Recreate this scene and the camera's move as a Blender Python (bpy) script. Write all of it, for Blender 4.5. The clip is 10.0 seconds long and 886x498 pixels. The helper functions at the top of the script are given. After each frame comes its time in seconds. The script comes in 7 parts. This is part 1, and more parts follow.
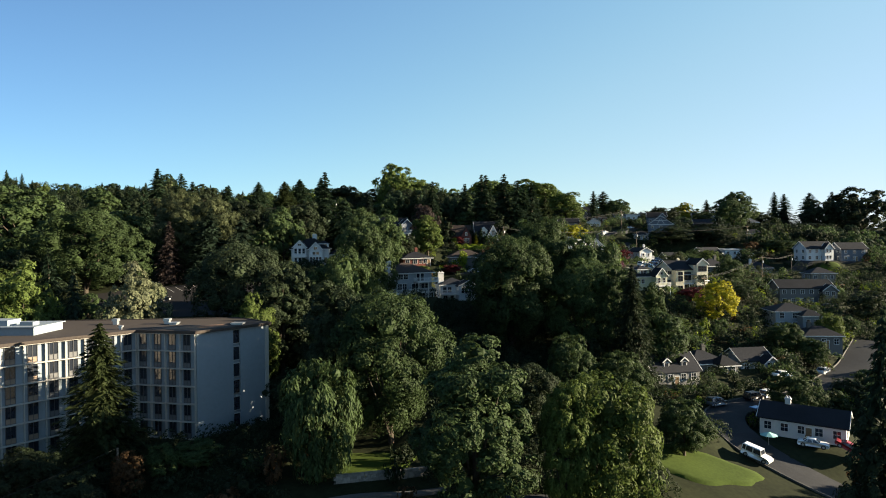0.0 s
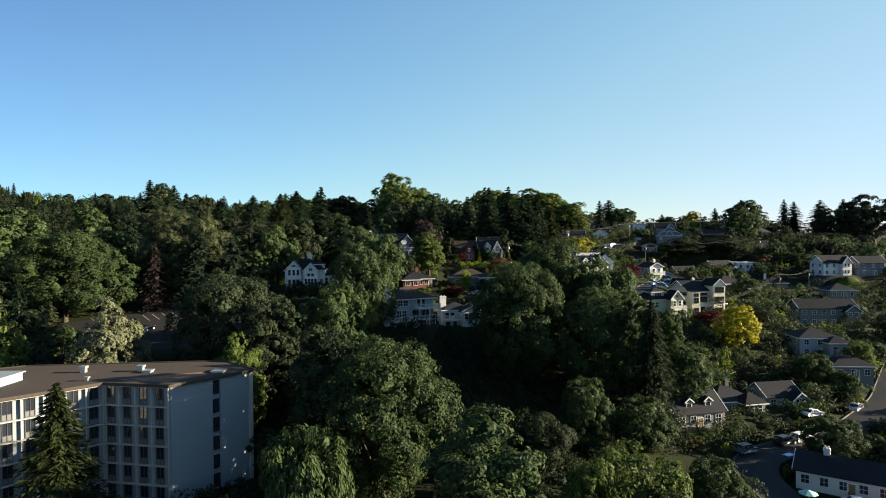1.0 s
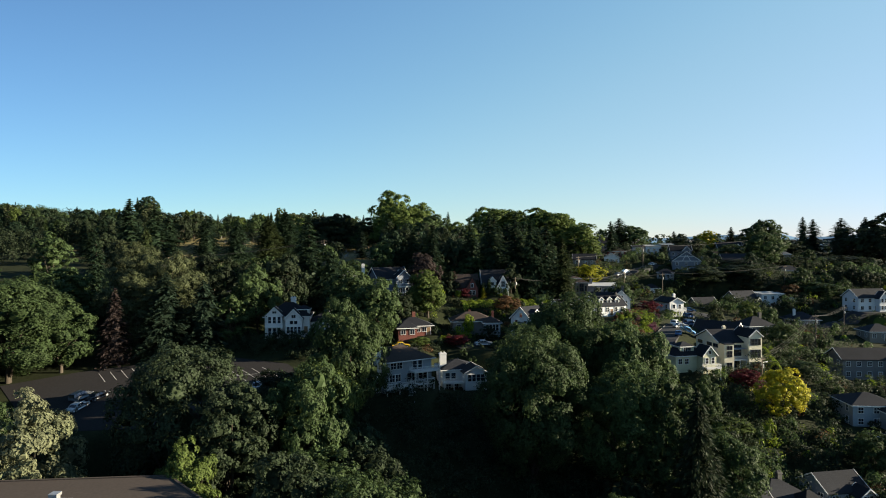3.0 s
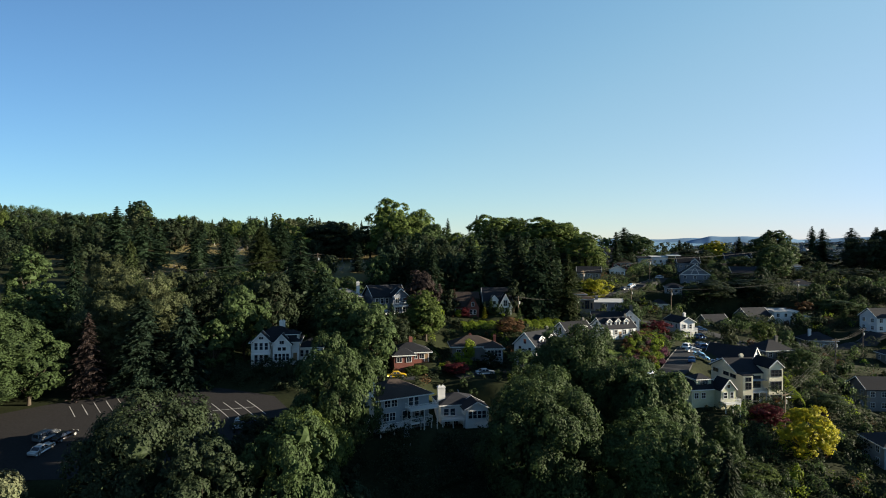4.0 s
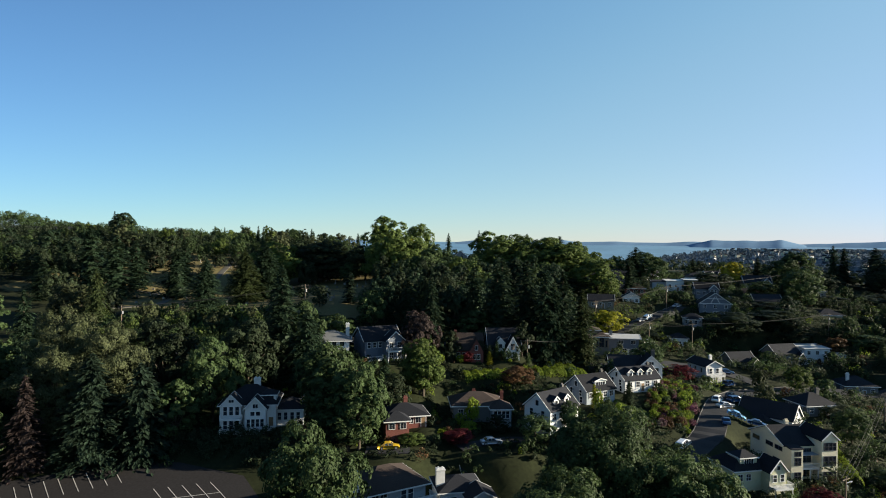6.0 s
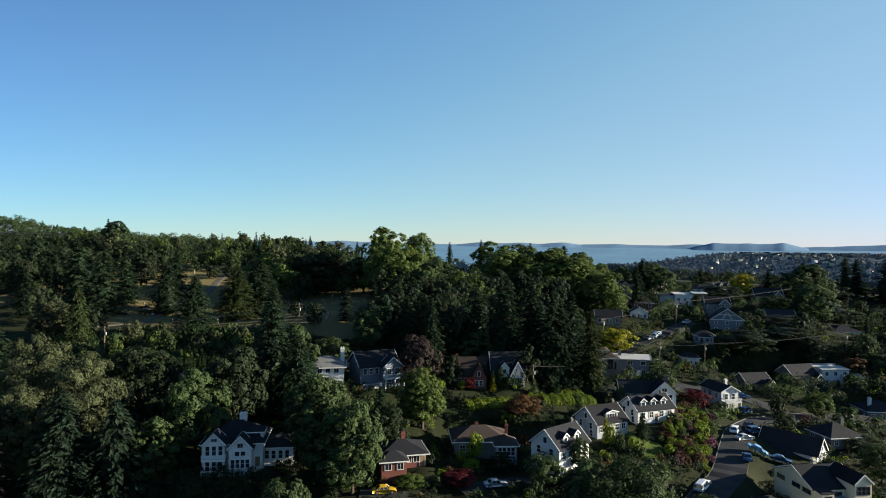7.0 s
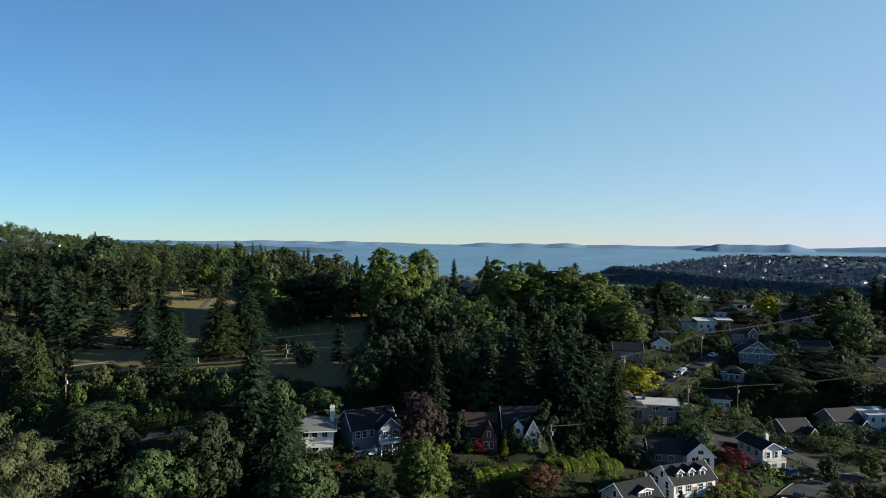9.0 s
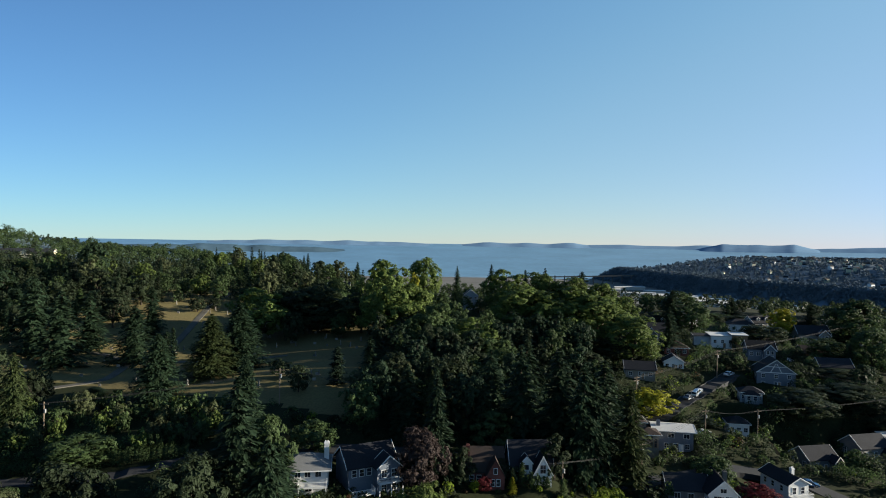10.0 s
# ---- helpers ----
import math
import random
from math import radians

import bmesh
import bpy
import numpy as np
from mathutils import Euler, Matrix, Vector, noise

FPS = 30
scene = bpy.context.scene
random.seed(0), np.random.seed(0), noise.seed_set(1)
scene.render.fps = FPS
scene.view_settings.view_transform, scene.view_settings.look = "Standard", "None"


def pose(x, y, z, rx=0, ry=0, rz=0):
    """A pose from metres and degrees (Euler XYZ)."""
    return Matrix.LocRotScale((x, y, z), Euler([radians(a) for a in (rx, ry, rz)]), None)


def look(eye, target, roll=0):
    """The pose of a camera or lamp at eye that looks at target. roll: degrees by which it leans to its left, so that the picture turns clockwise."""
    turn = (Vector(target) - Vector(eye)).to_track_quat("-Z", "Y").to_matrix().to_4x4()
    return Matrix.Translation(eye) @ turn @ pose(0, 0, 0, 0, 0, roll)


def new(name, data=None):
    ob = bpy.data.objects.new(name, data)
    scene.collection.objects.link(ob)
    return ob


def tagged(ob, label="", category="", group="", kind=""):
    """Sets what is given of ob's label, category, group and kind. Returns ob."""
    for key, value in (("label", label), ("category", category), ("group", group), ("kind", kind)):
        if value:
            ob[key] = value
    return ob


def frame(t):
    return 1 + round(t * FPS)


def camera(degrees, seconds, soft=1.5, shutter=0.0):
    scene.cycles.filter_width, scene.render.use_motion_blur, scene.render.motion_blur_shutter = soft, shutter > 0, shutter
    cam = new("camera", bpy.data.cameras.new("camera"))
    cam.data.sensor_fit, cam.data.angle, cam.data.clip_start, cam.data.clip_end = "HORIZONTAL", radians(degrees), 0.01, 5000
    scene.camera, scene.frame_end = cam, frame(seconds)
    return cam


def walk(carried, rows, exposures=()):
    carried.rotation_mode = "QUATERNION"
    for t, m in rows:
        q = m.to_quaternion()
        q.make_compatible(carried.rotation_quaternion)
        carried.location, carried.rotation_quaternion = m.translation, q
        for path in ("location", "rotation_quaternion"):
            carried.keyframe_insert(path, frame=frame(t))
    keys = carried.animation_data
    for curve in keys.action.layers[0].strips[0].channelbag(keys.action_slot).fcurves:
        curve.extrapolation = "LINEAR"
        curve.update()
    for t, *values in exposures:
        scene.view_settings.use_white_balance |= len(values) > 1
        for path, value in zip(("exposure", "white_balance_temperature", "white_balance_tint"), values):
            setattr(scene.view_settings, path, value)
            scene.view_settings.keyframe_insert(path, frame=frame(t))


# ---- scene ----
cam = camera(72.1, 10.0, 1.0)
METRES, EYE, TILT, LEAN, TURN = 121.0, 33.0, 0.0, 0.0, 0.0
ROWS = [
    (0, 0.00000, 0.0000, 0.00000, -0.008, -0.512, 0.49),
    (0.5, -0.00091, 0.0421, 0.02298, 0.058, -0.421, 0.59),
    (1, -0.00116, 0.0837, 0.04579, 0.116, -0.347, 0.67),
    (1.5, -0.00116, 0.1261, 0.06860, 0.174, -0.273, 0.72),
    (2, -0.00116, 0.1694, 0.09314, 0.182, -0.273, 0.65),
    (2.5, -0.00050, 0.2114, 0.11702, 0.190, -0.289, 0.52),
    (4, 0.00008, 0.3415, 0.18760, 0.149, -0.430, -0.05),
    (4.5, -0.00050, 0.3845, 0.20917, 0.132, -0.479, -0.20),
    (5, -0.00066, 0.4284, 0.23107, 0.124, -0.488, -0.37),
    (5.5, -0.00215, 0.4714, 0.25207, 0.116, -0.479, -0.47),
    (7, -0.00264, 0.5935, 0.31157, 0.256, -0.264, -0.65),
    (7.5, -0.00347, 0.6340, 0.33182, 0.298, -0.273, -0.64),
    (8, -0.00471, 0.6773, 0.35306, 0.364, -0.322, -0.60),
    (8.5, -0.00562, 0.7197, 0.37331, 0.446, -0.347, -0.64),
    (9, -0.00760, 0.7637, 0.39438, 0.562, -0.355, -0.77),
    (9.5, -0.00876, 0.8053, 0.41554, 0.686, -0.421, -0.83),
    (10, -0.01074, 0.8482, 0.43678, 0.810, -0.463, -0.88),
]
walk(cam, [(t, pose(0, 0, EYE, TILT, LEAN, TURN) @ pose(METRES * x, METRES * y, METRES * z, 90 + pitch, roll, yaw)) for t, x, y, z, yaw, pitch, roll in ROWS],
     [(0, 2.22, 7330, 9), (1, 2.17, 7210, 9), (2.5, 2.07, 7030, 8), (4.5, 1.92, 6820, 8), (5.5, 1.88, 6700, 8), (7.5, 1.82, 6510, 8), (10, 1.75, 6370, 8)])


# ---- light ----
SUN_AZ, SUN_EL = 89.0, 13.0          # degrees from straight ahead towards the right; above the horizon
world = bpy.data.worlds.new("sky_world")
world.use_nodes = True
scene.world = world
wn = world.node_tree.nodes
wn.clear()
sky = wn.new("ShaderNodeTexSky")
sky.sky_type = "NISHITA"
sky.sun_disc = False
sky.sun_elevation, sky.sun_rotation = radians(SUN_EL), radians(SUN_AZ)
sky.altitude, sky.air_density, sky.dust_density, sky.ozone_density = 900, 1.0, 0.0, 3.8
bg = wn.new("ShaderNodeBackground")
bg.inputs[1].default_value = 0.101
wo = wn.new("ShaderNodeOutputWorld")
haze = wn.new("ShaderNodeMix")              # thin high haze evens the clear sky out
haze.data_type = "RGBA"
haze.inputs["Factor"].default_value = 0.46
haze.inputs["B"].default_value = (2.15, 3.5, 4.5, 1)
world.node_tree.links.new(sky.outputs[0], haze.inputs["A"])
# the clear sky deepens upwards and away from the sun, and pales towards it and the horizon
def sky_gradient(axis):
    g = wn.new("ShaderNodeTexGradient")
    g.texture_mapping.mapping_x = axis
    return g.outputs["Color"]
def sky_math(op, a, b):
    m = wn.new("ShaderNodeMath")
    m.operation = op
    for i, v in enumerate((a, b)):
        if isinstance(v, float):
            m.inputs[i].default_value = v
        else:
            world.node_tree.links.new(v, m.inputs[i])
    return m.outputs[0]
height_part = sky_math("MULTIPLY", sky_gradient("Z"), 1.10)
left_part = wn.new("ShaderNodeTexGradient")
left_part.texture_mapping.mapping_x = "X"
left_part.texture_mapping.scale = (-1, 1, 1)
right_part = wn.new("ShaderNodeTexGradient")
right_part.texture_mapping.mapping_x = "X"
across = sky_math("SUBTRACT", left_part.outputs["Color"], right_part.outputs["Color"])
depth = sky_math("MULTIPLY", sky_math("ADD", sky_math("ADD", height_part, sky_math("MULTIPLY", across, 0.46)), 0.29), 0.72)
deepen = wn.new("ShaderNodeValToRGB")
deepen.color_ramp.interpolation = "B_SPLINE"
while len(deepen.color_ramp.elements) < 7:
    deepen.color_ramp.elements.new(0.5)
for stop, (at, col) in zip(deepen.color_ramp.elements, ((0.029, (0.49, 0.43, 0.53)), (0.144, (0.59, 0.51, 0.475)), (0.302, (0.51, 0.53, 0.505)), (0.418, (0.40, 0.48, 0.51)), (0.547, (0.30, 0.40, 0.50)), (0.690, (0.195, 0.285, 0.415)), (0.90, (0.11, 0.14, 0.20)))):
    stop.position, stop.color = at, (*col, 1)
world.node_tree.links.new(depth, deepen.inputs[0])
graded = wn.new("ShaderNodeMix")
graded.data_type, graded.blend_type = "RGBA", "MULTIPLY"
graded.inputs["Factor"].default_value = 1.0
world.node_tree.links.new(haze.outputs["Result"], graded.inputs["A"])
world.node_tree.links.new(deepen.outputs[0], graded.inputs["B"])
world.node_tree.links.new(graded.outputs["Result"], bg.inputs[0])
world.node_tree.links.new(bg.outputs[0], wo.inputs[0])
sun_data = bpy.data.lights.new("sun", "SUN")
sun_data.energy, sun_data.angle, sun_data.color = 4.6, radians(0.6), (1.0, 0.90, 0.72)
sun = new("sun", sun_data)
sun.matrix_world = look((0, 0, 0), (-math.sin(radians(SUN_AZ)) * math.cos(radians(SUN_EL)), -math.cos(radians(SUN_AZ)) * math.cos(radians(SUN_EL)), -math.sin(radians(SUN_EL))))

# ---- materials ----
def mat(name, rgb, rough=0.8, vary=0.25, scale=1.5, fine=12.0, bump=0.0, metal=0.0, island=0.0, per_object=0.0, spec=0.3, tint=None, through_light=0.0, bands=0.0):
    """A surface with colour variation at two scales, optional relief, variation by piece and by object, and leaf translucency."""
    m = bpy.data.materials.new(name)
    m.use_nodes = True
    n, l = m.node_tree.nodes, m.node_tree.links
    n.clear()
    out = n.new("ShaderNodeOutputMaterial")
    b = n.new("ShaderNodeBsdfPrincipled")
    b.inputs["Roughness"].default_value, b.inputs["Metallic"].default_value = rough, metal
    b.inputs["Specular IOR Level"].default_value = spec
    pos = n.new("ShaderNodeNewGeometry")
    big = n.new("ShaderNodeTexNoise")
    big.inputs["Scale"].default_value, big.inputs["Detail"].default_value = scale * 0.3, 4
    small = n.new("ShaderNodeTexNoise")
    small.inputs["Scale"].default_value, small.inputs["Detail"].default_value = fine * 0.3, 3
    l.new(pos.outputs["Position"], big.inputs["Vector"])
    l.new(pos.outputs["Position"], small.inputs["Vector"])
    add = n.new("ShaderNodeMath")
    add.operation = "ADD"
    l.new(big.outputs["Fac"], add.inputs[0])
    l.new(small.outputs["Fac"], add.inputs[1])
    value = add.outputs[0]                       # 0..2, about 1
    parts = [(island, pos.outputs["Random Per Island"])]
    if per_object:
        parts.append((per_object, n.new("ShaderNodeObjectInfo").outputs["Random"]))
    rng = n.new("ShaderNodeMapRange")
    rng.inputs["From Min"].default_value, rng.inputs["From Max"].default_value = 0.6, 1.4
    rng.inputs["To Min"].default_value, rng.inputs["To Max"].default_value = 1 - vary, 1 + vary
    l.new(value, rng.inputs["Value"])
    value = rng.outputs[0]
    for amount, socket in parts:
        if amount:
            k = n.new("ShaderNodeMapRange")
            k.inputs["To Min"].default_value, k.inputs["To Max"].default_value = 1 - amount, 1 + amount
            l.new(socket, k.inputs["Value"])
            mul = n.new("ShaderNodeMath")
            mul.operation = "MULTIPLY"
            l.new(value, mul.inputs[0])
            l.new(k.outputs[0], mul.inputs[1])
            value = mul.outputs[0]
    mix = n.new("ShaderNodeMix")
    mix.data_type = "RGBA"
    mix.inputs["A"].default_value = (*rgb, 1)
    mix.inputs["B"].default_value = (*(tint or rgb), 1)
    l.new(big.outputs["Fac"], mix.inputs["Factor"])
    scale_node = n.new("ShaderNodeVectorMath")
    scale_node.operation = "SCALE"
    l.new(mix.outputs["Result"], scale_node.inputs[0])
    l.new(value, scale_node.inputs["Scale"])
    colour = scale_node.outputs[0]
    l.new(colour, b.inputs["Base Color"])
    if bump or bands:
        bp = n.new("ShaderNodeBump")
        bp.inputs["Strength"].default_value, bp.inputs["Distance"].default_value = bump or 0.4, 0.05
        if bands:
            wave = n.new("ShaderNodeTexWave")
            wave.bands_direction, wave.wave_profile = "Z", "SAW"
            wave.inputs["Scale"].default_value = 0.314 / bands
            l.new(pos.outputs["Position"], wave.inputs["Vector"])
            l.new(wave.outputs["Fac"], bp.inputs["Height"])
        else:
            l.new(small.outputs["Fac"], bp.inputs["Height"])
        l.new(bp.outputs[0], b.inputs["Normal"])
    if through_light:
        tr = n.new("ShaderNodeBsdfTranslucent")
        l.new(colour, tr.inputs[0])
        ms = n.new("ShaderNodeMixShader")
        ms.inputs[0].default_value = through_light
        l.new(b.outputs[0], ms.inputs[1])
        l.new(tr.outputs[0], ms.inputs[2])
        l.new(ms.outputs[0], out.inputs[0])
    else:
        l.new(b.outputs[0], out.inputs[0])
    return m


def leaf(name, rgb, tint=None, island=0.5):
    rgb, tint = [tuple(a * b for a, b in zip(c or rgb, (0.555, 0.555, 0.74))) for c in (rgb, tint)]
    return mat(name, rgb, 0.6, 0.22, 0.6, 4.0, island=island * 0.7, per_object=0.22, spec=0.10, tint=tint, through_light=0.36)


GREEN = leaf("leaf_green", (0.060, 0.100, 0.031), (0.086, 0.128, 0.034))
BRIGHT = leaf("leaf_bright", (0.105, 0.160, 0.032), (0.140, 0.185, 0.036))
DEEP = leaf("leaf_deep", (0.038, 0.056, 0.022), (0.050, 0.070, 0.026))
OLIVE = leaf("leaf_olive", (0.118, 0.132, 0.050), (0.088, 0.112, 0.038))
FIR = leaf("needles_fir", (0.030, 0.058, 0.024), (0.045, 0.075, 0.030))
BLUEFIR = leaf("needles_blue", (0.044, 0.072, 0.034), (0.036, 0.062, 0.030))
CEDAR = leaf("needles_cedar", (0.050, 0.080, 0.022), (0.070, 0.085, 0.025))
RUSSET = leaf("needles_dead", (0.088, 0.066, 0.046), (0.070, 0.052, 0.036))
YELLOW = leaf("leaf_yellow", (0.520, 0.450, 0.026), (0.400, 0.390, 0.030))
LIME = leaf("leaf_lime", (0.420, 0.390, 0.024), (0.320, 0.350, 0.028))
RED = leaf("leaf_red", (0.110, 0.018, 0.020), (0.160, 0.030, 0.025))
RUST = leaf("leaf_rust", (0.160, 0.075, 0.030), (0.120, 0.085, 0.030))
BLOSSOM = leaf("blossom_cream", (0.370, 0.375, 0.185), (0.200, 0.240, 0.080), 0.5)
PINK = leaf("blossom_pink", (0.350, 0.090, 0.160), (0.080, 0.120, 0.040), 0.5)
HEDGE = leaf("leaf_hedge", (0.270, 0.340, 0.026), (0.190, 0.280, 0.024))
BARK = mat("bark", (0.050, 0.041, 0.032), 0.9, 0.35, 3, 20, bump=0.6, spec=0.1)
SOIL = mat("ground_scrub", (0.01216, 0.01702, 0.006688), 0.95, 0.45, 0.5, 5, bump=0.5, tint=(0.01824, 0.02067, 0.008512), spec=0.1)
LAWN = mat("grass_lawn", (0.03805, 0.06008, 0.009622), 0.95, 0.25, 0.5, 8, bump=0.4, tint=(0.0440, 0.0640, 0.0120), spec=0.1)
DRY = mat("grass_dry", (0.150, 0.116, 0.054), 0.95, 0.34, 0.25, 5, bump=0.4, tint=(0.078, 0.072, 0.030), spec=0.1)
FLAT = mat("yard_gravel", (0.1338, 0.1246, 0.1155), 0.9, 0.4, 0.06, 1.0, tint=(0.0988, 0.0988, 0.0912), spec=0.1)
# the blue-grey is distance haze mixed into the leaf and ground colour
HAZY_WOODLAND = mat("far_woods", (0.078, 0.108, 0.130), 0.95, 0.4, 0.12, 1.0, tint=(0.092, 0.124, 0.150), spec=0.1)
ASPHALT = mat("asphalt", (0.0250, 0.0262, 0.0300), 0.85, 0.25, 0.6, 14, bump=0.2, tint=(0.0360, 0.0365, 0.0395), spec=0.1)
CONCRETE = mat("concrete", (0.08892, 0.08593, 0.08079), 0.85, 0.2, 0.9, 12, bump=0.2, spec=0.2)
LOTASPHALT = mat("asphalt_worn", (0.0290, 0.0262, 0.0262), 0.9, 0.3, 0.12, 9, bump=0.2, tint=(0.0200, 0.0195, 0.0205), spec=0.08)
PAINTLINE = mat("road_paint", (0.400, 0.390, 0.370), 0.7, 0.3, 2, 12)
PATHGRAVEL = mat("path_gravel", (0.085, 0.080, 0.070), 0.9, 0.3, 0.9, 12, bump=0.2, spec=0.1)
STONE = mat("stone_wall_grey", (0.180, 0.165, 0.145), 0.9, 0.4, 2, 10, bump=0.7, per_object=0.3)
WHITE = mat("paint_white", (0.5366, 0.5366, 0.5366), 0.55, 0.06, 0.7, 9, bands=0.18)
CREAM = mat("paint_cream", (0.6412, 0.5771, 0.4275), 0.55, 0.07, 0.7, 9, bands=0.18)
SAGE = mat("paint_sage", (0.432, 0.423, 0.297), 0.6, 0.08, 0.7, 9, bands=0.18)
PALEBLUE = mat("paint_pale_blue", (0.2341, 0.2666, 0.2991), 0.6, 0.07, 0.7, 9, bands=0.18)
GREYPAINT = mat("paint_grey", (0.121, 0.121, 0.1238), 0.6, 0.08, 0.7, 9, bands=0.18)
SLATEPAINT = mat("paint_slate", (0.099, 0.117, 0.1485), 0.6, 0.1, 0.7, 9, bands=0.18)
TAUPE = mat("paint_taupe", (0.1836, 0.1606, 0.1339), 0.65, 0.1, 0.7, 9, bands=0.18)
BROWNWOOD = mat("wood_brown", (0.200, 0.125, 0.070), 0.75, 0.25, 1, 14, bands=0.15)
BRICK = mat("brick_red", (0.130, 0.045, 0.036), 0.85, 0.3, 1.5, 16, bump=0.4)
TRIM = mat("trim_white", (0.5722, 0.5722, 0.5651), 0.5, 0.05, 1, 9)
DARKTRIM = mat("trim_dark", (0.060, 0.060, 0.065), 0.5, 0.1, 1, 9)
SHINGLE = mat("shingle_charcoal", (0.0155, 0.0165, 0.0205), 0.85, 0.28, 0.8, 16, bands=0.22, per_object=0.3, spec=0.1)
SHINGLE2 = mat("shingle_grey", (0.0195, 0.0205, 0.0250), 0.85, 0.25, 0.8, 16, bands=0.22, per_object=0.25, spec=0.1)
SHINGLE3 = mat("shingle_brown", (0.0480, 0.0370, 0.0330), 0.85, 0.28, 0.8, 16, bands=0.22, per_object=0.2, spec=0.1)
SHINGLEPALE = mat("shingle_pale", (0.130, 0.132, 0.136), 0.85, 0.2, 0.8, 16, bands=0.22, spec=0.1)
TARROOF = mat("roof_gravel", (0.06402, 0.05344, 0.04658), 0.9, 0.25, 0.25, 10, tint=(0.04695, 0.03644, 0.03161), spec=0.15)
RUSTSTAIN = mat("roof_rust_stain", (0.170, 0.085, 0.050), 0.9, 0.4, 0.5, 6, tint=(0.200, 0.140, 0.100), spec=0.15)
WHITEROOF = mat("roof_white", (0.4016, 0.4016, 0.3959), 0.7, 0.12, 0.4, 6)
GLASS = mat("window_glass", (0.018, 0.022, 0.030), 0.06, 0.1, 0.5, 2, spec=0.8)
PANEL = mat("panel_pale_blue", (0.1882, 0.2214, 0.2491), 0.7, 0.08, 0.3, 6, bump=0.1)
CONCPALE = mat("concrete_pale", (0.358, 0.3374, 0.3098), 0.75, 0.1, 0.5, 10, bump=0.1)
BRONZE = mat("spandrel_brown", (0.210, 0.150, 0.110), 0.6, 0.12, 0.6, 6)
STEEL = mat("metal_grey", (0.420, 0.430, 0.440), 0.4, 0.15, 1, 8, metal=0.7)
POLE = mat("pole_wood", (0.150, 0.115, 0.085), 0.9, 0.25, 2, 14)
RUBBER = mat("rubber", (0.025, 0.025, 0.025), 0.8, 0.1, 2, 8)
TEAL = mat("canvas_teal", (0.250, 0.480, 0.450), 0.7, 0.1, 1, 8)
WATER = mat("sea_water", (0.088, 0.162, 0.232), 0.35, 0.40, 0.012, 0.10, spec=0.4)
# both shores carry the pale blue of distance haze in their base colour
HAZY_NEARSHORE = mat("hazy_wooded_shore", (0.062, 0.105, 0.140), 1.0, 0.25, 0.02, 0.15, spec=0.0)
HAZY_FARHILL = mat("distant_shore", (0.125, 0.205, 0.305), 1.0, 0.12, 0.01, 0.06, spec=0.0)


def paint(name, rgb):
    return mat(name, rgb, 0.25, 0.03, 1, 6, metal=0.2, spec=0.6)


CARS = {"white": paint("car_white", (0.8, 0.8, 0.8)), "silver": paint("car_silver", (0.45, 0.46, 0.48)), "black": paint("car_black", (0.02, 0.02, 0.025)),
        "blue": paint("car_blue", (0.03, 0.08, 0.18)), "grey": paint("car_grey", (0.13, 0.14, 0.16)), "yellow": paint("car_yellow", (0.5, 0.32, 0.02)),
        "red": paint("car_red", (0.30, 0.03, 0.03)), "sky": paint("car_light_blue", (0.18, 0.38, 0.62))}

# ---- ground shape ----
SLOPE = {(0, 0): 24.01, (0, 1): 17.95, (0, 2): -2.08, (0, 3): -0.59, (0, 4): 0.19, (1, 0): -4.89, (1, 1): 0.18, (1, 2): 0.10, (1, 3): 0.06,
         (2, 0): 0.21, (2, 1): -0.17, (2, 2): 0.18, (3, 0): 0.06, (3, 1): -0.10, (4, 0): -0.11}
BUMPS = [-4.4, -1.3, -1.1, 2.4, -6.2, 0.6, 1.8, -0.2, 6.8, 1.9, 1.0, -4.7, 3.4, -3.0, 4.0, -5.6, -1.2, 1.9, -5.1, 2.2, -5.7, -8.2, -4.1, -3.7, 2.9]
PADS = []                                   # level places: x, y, radius, height


def smooth(a, b, v):
    k = np.clip((v - a) / (b - a), 0, 1)
    return k * k * (3 - 2 * k)


def land(x, y):
    """The height of the ground: the hill with its level places, the left-hand height, the low land beyond and the far plateau."""
    x, y = np.asarray(x, float), np.asarray(y, float)
    cx, cy = np.clip(x, -280, 280), np.clip(y, -10, 450)
    u, v = cx / 100, (cy - 200) / 100
    z = sum(c * u**i * v**j for (i, j), c in SLOPE.items())
    n = 0
    for a in range(-90, 151, 60):
        for b in range(90, 331, 60):
            z = z + BUMPS[n] * np.exp(-((cx - a) ** 2 + (cy - b) ** 2) / 2888.0)
            n += 1
    for px, py, pr, pz in PADS:
        w = 1 - smooth(pr, pr * 1.7, np.hypot(x - px, y - py))
        z = z * (1 - w) + pz * w
    w = 1 - smooth(1.0, 1.28, np.hypot((x + 62) / 38, (y - 162) / 21))
    z = z * (1 - w) + lot_level(y) * w
    start = 455 + np.clip((-x - 60) * 1.3, 0, 800)
    s = smooth(start, start + 420, y)
    s = np.maximum(s, smooth(300, 800, x) * smooth(250, 500, y))
    z = z * (1 - s) - 30 * s
    z = z + 5 * np.exp(-(((x + 430) / 220) ** 2) - ((y - 680) / 200) ** 2) + 26 * np.exp(-(((x + 540) / 130) ** 2) - ((y - 690) / 160) ** 2)
    r = np.hypot(x, y - 100)
    s = x - bluff_foot(y)
    hill = (36 * smooth(0, 85, s) + 46 * smooth(60, 520, s)) * smooth(950, 1100, y) * (1 - smooth(2250, 2400, y))
    z = z + hill
    sea = smooth(2150, 2350, r) * (1 - smooth(0.5, 4.0, hill))
    return z * (1 - sea) + (sea_level(r) - 6) * sea


